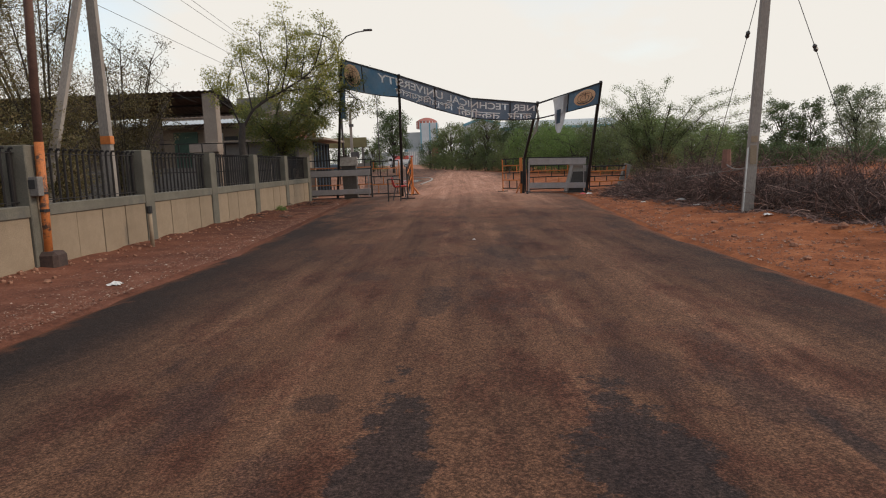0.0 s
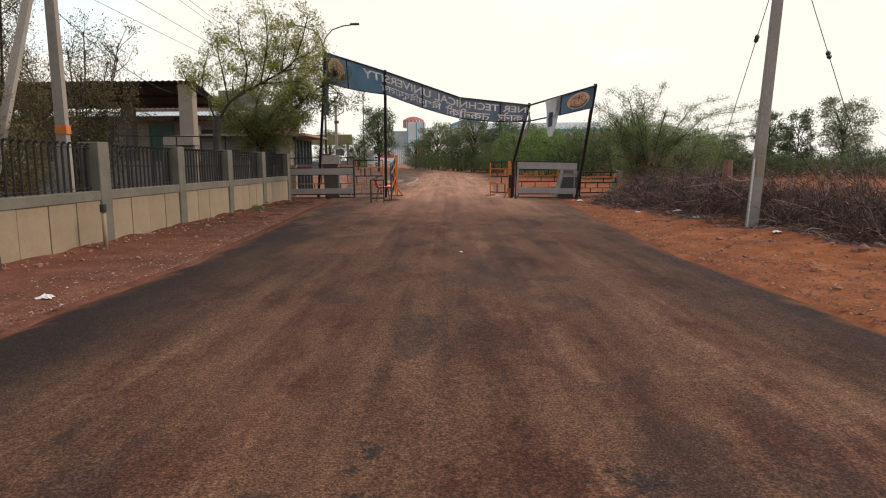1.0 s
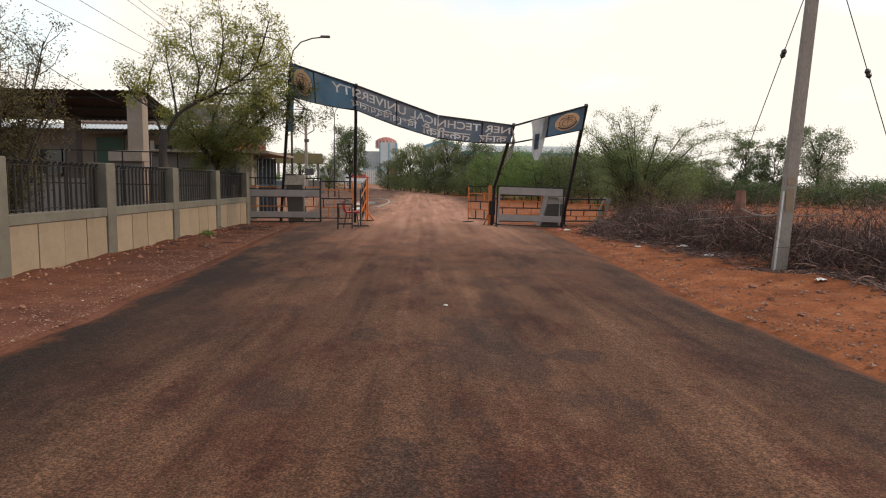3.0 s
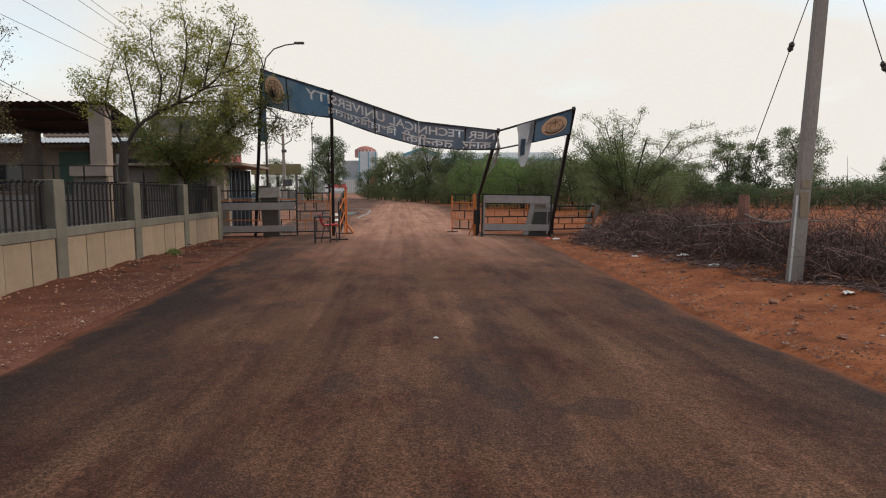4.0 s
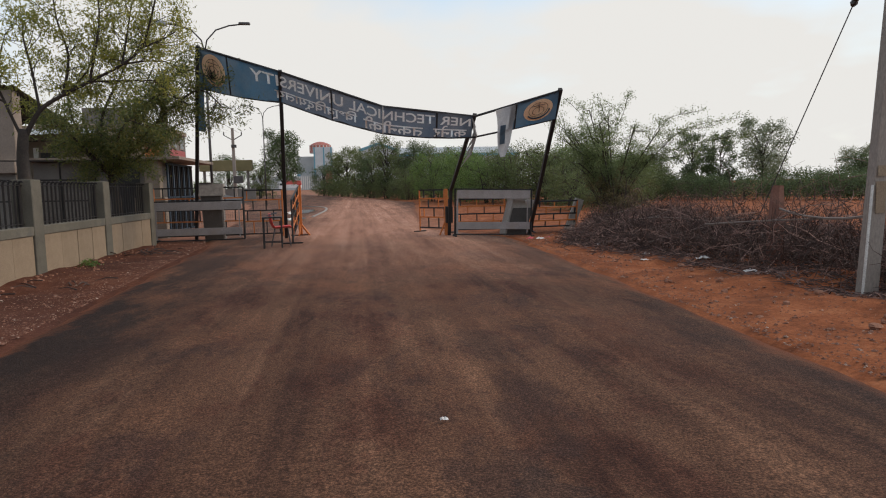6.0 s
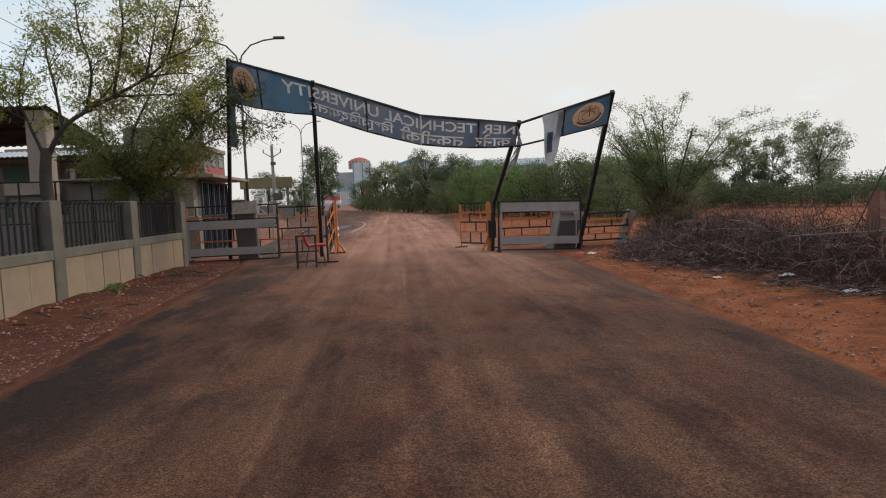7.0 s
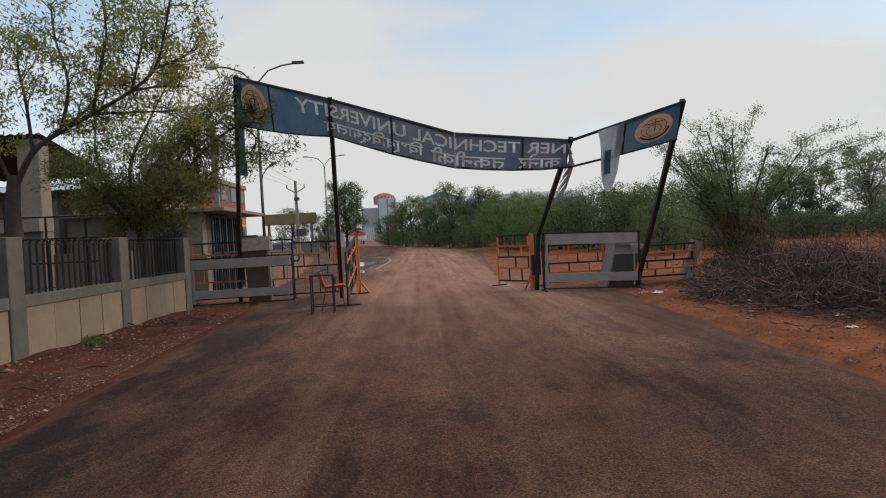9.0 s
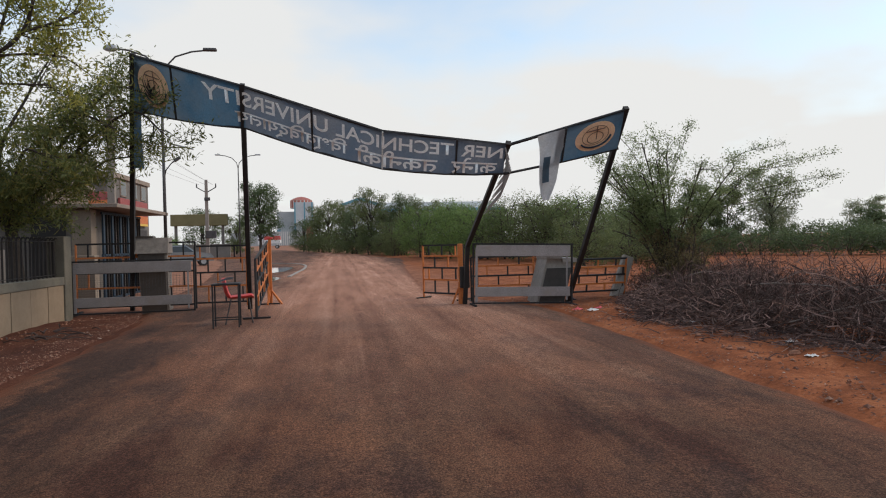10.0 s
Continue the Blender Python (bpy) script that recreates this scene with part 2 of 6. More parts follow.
        mr.inputs["To Max"].default_value = much
        l.new(ad.outputs[0], mr.inputs["Value"])
        col = mix_node(n, l, mr.outputs["Result"], col, (0.026, 0.0205, 0.0205))
    g = ramp_node(n, l, fine, [(0.36, (0.42, 0.42, 0.42)), (0.5, (0.92, 0.92, 0.92)), (0.64, (2.1, 2.05, 2.0))])
    col = mix_node(n, l, 1.0, col, g, "MULTIPLY")
    g2 = ramp_node(n, l, fleck, [(0.35, (0.74, 0.74, 0.74)), (0.65, (1.27, 1.25, 1.23))])
    col = mix_node(n, l, 1.0, col, g2, "MULTIPLY")
    # orange sand blown over the ragged rim
    at = n.new("ShaderNodeAttribute")
    at.attribute_name = "rim_distance"
    rim = n.new("ShaderNodeMath")
    rim.operation = "MULTIPLY_ADD"
    l.new(noise_node(n, l, 1.6, 7, 0.75), rim.inputs[0])
    rim.inputs[1].default_value = 1.2
    l.new(at.outputs["Fac"], rim.inputs[2])
    rm = n.new("ShaderNodeMapRange")
    rm.inputs["From Min"].default_value, rm.inputs["From Max"].default_value = 0.95, 0.62
    l.new(rim.outputs[0], rm.inputs["Value"])
    blown = mix_node(n, l, noise_node(n, l, 26, 4, 0.75), (0.10, 0.034, 0.018), (0.24, 0.085, 0.042))
    col = mix_node(n, l, rm.outputs["Result"], col, blown)
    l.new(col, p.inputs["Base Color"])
    p.inputs["Roughness"].default_value = 0.85
    p.inputs["Specular IOR Level"].default_value = 0.13
    l.new(bump_node(n, l, fine, 0.6, 0.014), p.inputs["Normal"])
    return m


M_EARTH = earth_material()
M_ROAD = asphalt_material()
M_STONE = surface("stone_rubble", (0.19, 0.075, 0.042), (0.42, 0.21, 0.135), 6, 60, 0.95)


def gravel_material():
    """Loose chips, from dark red-brown to pale pinkish grey, one tone for each chip."""
    m, n, l, p = nodes_of("gravel_chips")
    geo = n.new("ShaderNodeNewGeometry")
    tone = ramp_node(n, l, geo.outputs["Random Per Island"], [(0.0, (0.12, 0.05, 0.032)), (0.35, (0.17, 0.068, 0.041)), (0.75, (0.22, 0.10, 0.064)), (0.95, (0.29, 0.175, 0.125)), (1.0, (0.46, 0.36, 0.29))])
    g = ramp_node(n, l, noise_node(n, l, 60, 3, 0.7), [(0.3, (0.75, 0.75, 0.75)), (0.7, (1.2, 1.2, 1.2))])
    l.new(mix_node(n, l, 1.0, tone, g, "MULTIPLY"), p.inputs["Base Color"])
    p.inputs["Roughness"].default_value = 0.92
    return m


M_GRAVEL = gravel_material()
M_PANEL = surface("cement_panel", (0.228, 0.163, 0.107), (0.318, 0.232, 0.156), 2.0, 70, 0.9, bump=0.15, stain=(0.22, 0.155, 0.11), stain_scale=1.5, stain_at=(0.58, 0.8), piece=0.07)
M_CEMENT = surface("grey_cement", (0.098, 0.086, 0.066), (0.166, 0.147, 0.114), 2.2, 60, 0.9, bump=0.3, stain=(0.10, 0.095, 0.085), stain_scale=1.3, piece=0.06)
M_POLE = surface("pole_concrete", (0.24, 0.20, 0.172), (0.34, 0.287, 0.248), 1.4, 50, 0.9, bump=0.25, stain=(0.17, 0.138, 0.115), stain_scale=1.0, stretch=(1, 1, 0.3))
M_WHITE = surface("white_paint", (0.55, 0.54, 0.5), (0.72, 0.70, 0.66), 4, 50, 0.7, bump=0.1)
M_IRON = surface("dark_iron", (0.010, 0.008, 0.0075), (0.022, 0.016, 0.014), 5, 60, 0.85, 0.0, 0.2, 0.004, stain=(0.07, 0.035, 0.024), stain_scale=3.0, stain_at=(0.64, 0.8))
M_BLACK = surface("black_paint", (0.012, 0.010, 0.010), (0.026, 0.022, 0.021), 4, 50, 0.7, 0.0, 0.15, 0.004, stain=(0.10, 0.05, 0.03), stain_scale=4.0, stain_at=(0.66, 0.8))
M_ORANGE = surface("orange_paint", (0.50, 0.13, 0.028), (0.68, 0.21, 0.05), 4, 60, 0.55, 0.0, 0.15, 0.004, stain=(0.12, 0.055, 0.035), stain_scale=5.0, stain_at=(0.62, 0.74))
M_ORANGE_WORN = surface("peeling_orange_paint", (0.42, 0.11, 0.026), (0.60, 0.185, 0.045), 4, 60, 0.65, 0.0, 0.2, 0.004, stain=(0.055, 0.032, 0.025), stain_scale=4.0, stain_at=(0.50, 0.58))
M_RUST = surface("rusty_pipe", (0.09, 0.045, 0.035), (0.17, 0.085, 0.06), 5, 60, 0.8, 0.1, 0.3, 0.004)
M_BOARD = surface("grey_board", (0.24, 0.205, 0.193), (0.33, 0.288, 0.272), 2.5, 50, 0.6, 0.0, 0.1, 0.003, stain=(0.27, 0.22, 0.19), stain_scale=2.0)
M_GRANITE = surface("rough_granite", (0.17, 0.145, 0.125), (0.29, 0.25, 0.22), 9, 90, 0.85, 0.0, 0.4, 0.006, stain=(0.2, 0.17, 0.15), stain_scale=2.2)
M_PLINTH = surface("brown_stone_facing", (0.058, 0.043, 0.035), (0.09, 0.069, 0.056), 5, 70, 0.75, 0.0, 0.2, 0.004)
M_GRANITE_PALE = surface("pale_granite", (0.25, 0.222, 0.195), (0.35, 0.312, 0.275), 9, 120, 0.8, 0.0, 0.3, 0.005, stain=(0.22, 0.19, 0.165), stain_scale=2.2)
M_GRANITE_DARK = surface("polished_dark_stone", (0.035, 0.029, 0.025), (0.06, 0.05, 0.044), 6, 80, 0.5, 0.0, 0.2, 0.004)
M_RED = surface("red_plastic", (0.55, 0.045, 0.04), (0.68, 0.07, 0.06), 5, 40, 0.4, 0.0, 0.05, 0.002)
M_CLOTH = surface("black_cloth", (0.02, 0.02, 0.024), (0.05, 0.05, 0.055), 8, 80, 0.95)


def cloth_material(name, dark, light, stain, amount=0.55):
    """Thin printed cloth: daylight from behind shows through."""
    m = surface(name, dark, light, 1.6, 30, 0.7, 0.0, 0.1, 0.004, stain=stain, stain_scale=0.9, stain_at=(0.42, 0.72))
    n, l = m.node_tree.nodes, m.node_tree.links
    p = n["Principled BSDF"]
    tr = n.new("ShaderNodeBsdfTranslucent")
    l.new(p.inputs["Base Color"].links[0].from_socket, tr.inputs["Color"])
    mx = n.new("ShaderNodeMixShader")
    mx.inputs["Fac"].default_value = amount
    l.new(p.outputs["BSDF"], mx.inputs[1])
    l.new(tr.outputs["BSDF"], mx.inputs[2])
    l.new(mx.outputs["Shader"], n["Material Output"].inputs["Surface"])
    return m


M_BANNER = cloth_material("banner_blue", (0.045, 0.105, 0.165), (0.07, 0.145, 0.215), (0.12, 0.145, 0.17))
M_BANNER_FADED = cloth_material("banner_faded", (0.115, 0.13, 0.16), (0.17, 0.182, 0.205), (0.07, 0.115, 0.17))
M_BANNER_GREY = cloth_material("banner_back_grey", (0.50, 0.50, 0.51), (0.64, 0.63, 0.63), (0.42, 0.41, 0.40))
M_LETTER = cloth_material("banner_lettering", (0.88, 0.87, 0.86), (0.93, 0.92, 0.90), (0.82, 0.80, 0.78), 0.02)
M_PEACH = cloth_material("emblem_peach", (0.84, 0.50, 0.28), (0.88, 0.60, 0.38), (0.74, 0.46, 0.30), 0.04)
M_BARK = surface("bark_brown", (0.034, 0.026, 0.022), (0.075, 0.058, 0.047), 5, 50, 0.95, 0.0, 0.6, 0.01)
M_TWIG = surface("dry_twig", (0.46, 0.27, 0.215), (0.58, 0.38, 0.315), 1.3, 30, 0.95)


def tone_by_twig(m, stops):
    """Each loose piece of a mesh takes a tone of its own."""
    n, l = m.node_tree.nodes, m.node_tree.links
    p = n["Principled BSDF"]
    geo = n.new("ShaderNodeNewGeometry")
    tone = ramp_node(n, l, geo.outputs["Random Per Island"], stops)
    l.new(mix_node(n, l, 1.0, p.inputs["Base Color"].links[0].from_socket, tone, "MULTIPLY"), p.inputs["Base Color"])


tone_by_twig(M_TWIG, [(0.0, (0.07, 0.064, 0.068)), (0.45, (0.22, 0.205, 0.205)), (0.82, (0.43, 0.40, 0.40)), (1.0, (0.72, 0.70, 0.69))])
M_TWIG_PALE = surface("bleached_wood", (0.17, 0.13, 0.11), (0.27, 0.215, 0.185), 3, 40, 0.9)
# dead brush, toned down to put shade inside the brushwood heap
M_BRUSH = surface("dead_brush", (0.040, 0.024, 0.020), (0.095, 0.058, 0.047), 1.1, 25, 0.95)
L_NEEM = leaf_material("leaf_yellow_green", [(0.20, 0.23, 0.055), (0.31, 0.32, 0.075), (0.43, 0.38, 0.085), (0.22, 0.25, 0.075)], 0.5, 0.5)
L_DARK = leaf_material("leaf_dark_green", [(0.085, 0.115, 0.038), (0.14, 0.165, 0.050), (0.25, 0.225, 0.062)], 0.6, 0.5)
L_ACACIA = leaf_material("leaf_acacia", [(0.14, 0.19, 0.08), (0.20, 0.26, 0.115), (0.26, 0.32, 0.15)], 0.6, 0.5)
L_MESQUITE = leaf_material("leaf_mesquite", [(0.11, 0.185, 0.055), (0.155, 0.24, 0.072), (0.21, 0.295, 0.095)], 0.6, 0.5)
L_OLIVE = leaf_material("leaf_olive", [(0.095, 0.125, 0.052), (0.135, 0.17, 0.07), (0.18, 0.21, 0.09)], 0.6, 0.5)
L_DUSK = leaf_material("leaf_dusky_green", [(0.068, 0.105, 0.048), (0.10, 0.145, 0.064), (0.14, 0.18, 0.084)], 0.6, 0.45)
L_THORN = leaf_material("leaf_thorn_brown", [(0.12, 0.105, 0.045), (0.18, 0.145, 0.062), (0.22, 0.15, 0.075)], 0.7, 0.35)
L_EUC = leaf_material("leaf_eucalyptus", [(0.16, 0.195, 0.12), (0.22, 0.255, 0.165), (0.29, 0.32, 0.22)], 0.5, 0.45)
L_BROWN = leaf_material("leaf_withered", [(0.085, 0.065, 0.028), (0.13, 0.095, 0.04), (0.10, 0.09, 0.035)], 0.8, 0.25)
M_ROOF_DARK = surface("rusty_roof_sheet", (0.065, 0.050, 0.045), (0.115, 0.090, 0.080), 1.2, 20, 0.75, 0.2)
M_ROOF_PALE = surface("galvanised_sheet", (0.42, 0.45, 0.46), (0.56, 0.59, 0.60), 1.5, 30, 0.5, 0.3)
M_PLASTER = surface("tan_plaster", (0.20, 0.155, 0.118), (0.29, 0.23, 0.178), 0.9, 40, 0.9, 0.0, 0.15, 0.005, stain=(0.22, 0.17, 0.13), stain_scale=0.7)
M_PLASTER_GREY = surface("grey_plaster", (0.135, 0.118, 0.105), (0.21, 0.187, 0.168), 0.9, 40, 0.9, 0.0, 0.15, 0.005, stain=(0.17, 0.15, 0.135), stain_scale=0.7)
M_COLUMN = surface("column_render", (0.235, 0.180, 0.145), (0.325, 0.255, 0.208), 1.2, 50, 0.9, 0.0, 0.2, 0.005)
# dark tone painted on the backing so the panel gaps look shaded
M_JOINT = surface("painted_joint_shade", (0.06, 0.05, 0.042), (0.10, 0.085, 0.07), 3, 40, 0.95)
M_COLUMN_DARK = surface("brown_column", (0.085, 0.06, 0.05), (0.13, 0.095, 0.08), 2, 40, 0.85)
M_DARK = surface("dark_opening", (0.018, 0.016, 0.016), (0.035, 0.031, 0.03), 2, 20, 0.7)
M_GREEN = surface("green_door", (0.028, 0.075, 0.055), (0.045, 0.105, 0.075), 2, 30, 0.6)
M_BLUE = surface("blue_gate", (0.014, 0.034, 0.058), (0.024, 0.054, 0.085), 3, 40, 0.5, 0.1)
M_TEAL = surface("teal_paint", (0.11, 0.30, 0.39), (0.16, 0.38, 0.46), 1, 20, 0.6)
M_CLAD = surface("pale_cladding", (0.48, 0.51, 0.52), (0.58, 0.61, 0.62), 0.4, 10, 0.6)
M_CLAD_GREY = surface("grey_cladding", (0.36, 0.38, 0.38), (0.44, 0.46, 0.46), 0.4, 10, 0.6)
M_OCHRE = surface("ochre_beam", (0.15, 0.125, 0.055), (0.21, 0.17, 0.08), 0.8, 20, 0.8)
M_SIGN_ORANGE = surface("sign_orange", (0.58, 0.15, 0.05), (0.70, 0.22, 0.07), 2, 30, 0.6)
M_SIGN_YELLOW = surface("sign_yellow", (0.68, 0.42, 0.08), (0.76, 0.50, 0.11), 2, 30, 0.6)
M_SIGN_RED = surface("sign_maroon", (0.30, 0.06, 0.06), (0.38, 0.09, 0.08), 2, 30, 0.6)
M_METAL = surface("painted_steel", (0.055, 0.05, 0.05), (0.10, 0.09, 0.09), 3, 50, 0.5, 0.4)
M_LAMP = surface("lamp_housing", (0.30, 0.31, 0.32), (0.42, 0.43, 0.44), 3, 50, 0.45, 0.3)
M_CERAMIC = surface("brown_ceramic", (0.03, 0.025, 0.024), (0.06, 0.05, 0.047), 5, 50, 0.3)
M_CAR = surface("silver_car_paint", (0.18, 0.19, 0.20), (0.24, 0.25, 0.26), 1, 20, 0.3, 0.5, 0.02, 0.001)
M_TRUCK_RED = surface("truck_red", (0.42, 0.05, 0.04), (0.54, 0.08, 0.06), 1, 20, 0.5)
M_TANK_RED = surface("faded_tank_red", (0.36, 0.10, 0.075), (0.46, 0.15, 0.11), 1, 20, 0.6)
M_TRUCK_WHITE = surface("truck_white", (0.62, 0.62, 0.62), (0.72, 0.72, 0.72), 1, 20, 0.5)
M_RUBBER = surface("rubber", (0.02, 0.02, 0.02), (0.04, 0.04, 0.04), 4, 40, 0.8)
M_LITTER = surface("pale_litter", (0.62, 0.58, 0.55), (0.78, 0.75, 0.72), 5, 50, 0.7)
M_LITTER_RED = surface("red_litter", (0.55, 0.06, 0.09), (0.70, 0.12, 0.14), 5, 50, 0.7)


def water_material():
    m, n, l, p = nodes_of("puddle_water")
    p.inputs["Base Color"].default_value = (0.05, 0.035, 0.028, 1)
    p.inputs["Roughness"].default_value = 0.04
    l.new(bump_node(n, l, noise_node(n, l, 6, 2, 0.5), 0.03, 0.01), p.inputs["Normal"])
    return m


def glass_material():
    m, n, l, p = nodes_of("dark_glass")
    p.inputs["Base Color"].default_value = (0.03, 0.035, 0.04, 1)
    p.inputs["Roughness"].default_value = 0.08
    l.new(bump_node(n, l, noise_node(n, l, 3, 2, 0.5), 0.02, 0.01), p.inputs["Normal"])
    return m


M_WATER = water_material()
M_GLASS = glass_material()


# ---- building helpers ----
class Shape:
    """Collects faces of one mesh."""

    def __init__(self):
        self.v, self.f = [], []

    def add(self, verts, faces):
        k = len(self.v)
        self.v += [tuple(p) for p in verts]
        self.f += [tuple(i + k for i in q) for q in faces]
        return self

    def box(self, c, s, bevel=0.0, m=None):
        x, y, z = s[0] / 2, s[1] / 2, s[2] / 2
        if bevel:
            bm = bmesh.new()
            bmesh.ops.create_cube(bm, size=1)
            for q in bm.verts:
                q.co = (q.co.x * s[0], q.co.y * s[1], q.co.z * s[2])
            bmesh.ops.bevel(bm, geom=bm.edges[:], offset=bevel, segments=1, affect="EDGES")
            bm.verts.index_update()
            pts = [q.co.copy() for q in bm.verts]
            fs = [[q.index for q in g.verts] for g in bm.faces]
            bm.free()
        else:
            pts = [Vector((a * x, b * y, d * z)) for a in (-1, 1) for b in (-1, 1) for d in (-1, 1)]
            fs = [(0, 1, 3, 2), (4, 6, 7, 5), (0, 4, 5, 1), (2, 3, 7, 6), (0, 2, 6, 4), (1, 5, 7, 3)]
        if m is not None:
            pts = [m @ p for p in pts]
        return self.add([p + Vector(c) for p in pts], fs)

    def beam(self, a, b, w, h, up=(0, 0, 1)):
        """A bar of section w x h from a to b."""
        a, b = Vector(a), Vector(b)
        d = (b - a).normalized()
        u = Vector(up)
        if abs(d.dot(u)) > 0.95:
            u = Vector((0, 1, 0))
        s = d.cross(u).normalized() * (w / 2)
        t = s.cross(d).normalized() * (h / 2)
        pts = [a - s - t, a + s - t, a + s + t, a - s + t, b - s - t, b + s - t, b + s + t, b - s + t]
        return self.add(pts, [(3, 2, 1, 0), (4, 5, 6, 7), (0, 1, 5, 4), (1, 2, 6, 5), (2, 3, 7, 6), (3, 0, 4, 7)])

    def tube(self, pts, radii, sides=6, cap=True):
        """A tapering tube through points."""
        pts = [Vector(p) for p in pts]
        if not isinstance(radii, (list, tuple)):
            radii = [radii] * len(pts)
        k, ring = len(self.v), []
        side = None
        for i, p in enumerate(pts):
            d = (pts[min(i + 1, len(pts) - 1)] - pts[max(i - 1, 0)])
            d = d.normalized() if d.length > 1e-9 else Vector((0, 0, 1))
            if side is None:
                side = d.orthogonal().normalized()
            else:
                side = (side - d * side.dot(d))
                side = side.normalized() if side.length > 1e-6 else d.orthogonal().normalized()
            o = d.cross(side)
            for j in range(sides):
                a = 2 * math.pi * j / sides
                self.v.append(tuple(p + (side * math.cos(a) + o * math.sin(a)) * radii[i]))
        for i in range(len(pts) - 1):
            for j in range(sides):
                a, b = k + i * sides + j, k + i * sides + (j + 1) % sides
                self.f.append((a, b, b + sides, a + sides))
        if cap:
            self.f.append(tuple(k + j for j in reversed(range(sides))))
            self.f.append(tuple(k + (len(pts) - 1) * sides + j for j in range(sides)))
        return self

    def ball(self, c, r, n=8, rings=5):
        pts, fs = [], []
        for i in range(rings + 1):
            th = math.pi * i / rings
            for j in range(n):
                ph = 2 * math.pi * j / n
                pts.append((c[0] + r[0] * math.sin(th) * math.cos(ph), c[1] + r[1] * math.sin(th) * math.sin(ph), c[2] + r[2] * math.cos(th)))
        for i in range(rings):
            for j in range(n):
                a, b = i * n + j, i * n + (j + 1) % n
                fs.append((a, a + n, b + n, b))
        return self.add(pts, fs)

    def mesh(self, name, material, smooth=False):
        me = bpy.data.meshes.new(name)
        me.from_pydata(self.v, [], self.f)
        me.update()
        if smooth:
            me.polygons.foreach_set("use_smooth", [True] * len(me.polygons))
        me.materials.append(material)
        return me


def part(name, shape, material, parent, label="", smooth=False):
    """One mesh object under a thing or a part; the shape is in the thing's own space."""
    ob = new(name, shape.mesh(name, material, smooth) if isinstance(shape, Shape) else shape)
    ob.parent = parent
    return tagged(ob, label)


def thing(name, m, label, category, group="", kind=""):
    ob = new(name)
    ob.empty_display_size = 0.2
    ob.matrix_basis = m
    return tagged(ob, label, category, group, kind)


def solid(name, shape, material, label, category="", group="", kind="", smooth=False):
    return tagged(new(name, shape.mesh(name, material, smooth)), label, category, group, kind)


def lerp(a, b, t):
    return a + (b - a) * t


def table_of(rows, v):
    """Linear reading of a small table of (key, value)."""
    if v <= rows[0][0]:
        return rows[0][1]
    for (a, p), (b, q) in zip(rows, rows[1:]):
        if v <= b:
            return lerp(p, q, (v - a) / (b - a))
    return rows[-1][1]


# ---- ground and road ----
ROAD_LEFT = [(-30, -2.05), (8, -2.05), (10, -1.95), (15, -2.2), (20, -2.5), (24, -2.65), (27, -3.4), (40, -4.5), (64, -8.0), (130, -22.0)]
ROAD_RIGHT = [(-30, 4.95), (8, 4.9), (11.5, 4.8), (16, 5.1), (21, 5.35), (24, 5.5), (28.5, 3.6), (46, 4.9), (64, 6.6), (80, 3.2), (130, -8.0)]


def wave(x, y, s, k=0.0):
    return noise.noise(Vector((x * s, y * s, k)))


def rise(y):
    return 0.0065 * max(0.0, min(y, 260) - 48)


def ground_height(x, y):
    z = rise(y)
    l, r = table_of(ROAD_LEFT, y), table_of(ROAD_RIGHT, y)
    if -40 < y < 132 and l < x < r:
        return z - 0.05
    near = min(1.0, max(0.0, (l - x) if x < l else (x - r)) / 0.5)
    if -15 < x < 20 and -6 < y < 45:
        k = 1.8 if x > r else 1.0
        z += near * k * (0.035 * wave(x, y, 1.4) + 0.018 * wave(x, y, 4.3, 3))
        if x > r:   # loose earth heaped along the brushwood
            z += 0.16 * math.exp(-((x - 7.4) / 1.3) ** 2) * (0.6 + 0.6 * wave(x, y, 0.7, 7)) * (1 if y < 23 else 0.4)
        if x < l:   # soil thrown up against the wall's foot
            z += 0.07 * math.exp(-((x + 4.3) / 0.35) ** 2) * (0.7 + 0.7 * wave(x, y, 1.1, 9)) * (1 if y < 25 else 0)
    else:
        z += 0.05 * wave(x, y, 0.25) * near
    return z


def spaced(inner, step, far):
    out = list(np.arange(inner[0], inner[1] + 1e-6, step))
    a, b, d = inner[0], inner[1], step
    while b < far:
        d *= 1.35
        a, b = a - d, b + d
        out = [a] + out + [b]
    return out


def build_ground():
    xs, ys = spaced((-9.0, 14.0), 0.2, 2500), spaced((-4.0, 40.0), 0.25, 2500)
    s = Shape()
    s.v = [(x, y, ground_height(x, y)) for y in ys for x in xs]
    w = len(xs)
    s.f = [(j * w + i, j * w + i + 1, (j + 1) * w + i + 1, (j + 1) * w + i) for j in range(len(ys) - 1) for i in range(w - 1)]
    solid("ground", s, M_EARTH, "red sandy earth with gravel and loose stones", "ground", kind="structure", smooth=True)


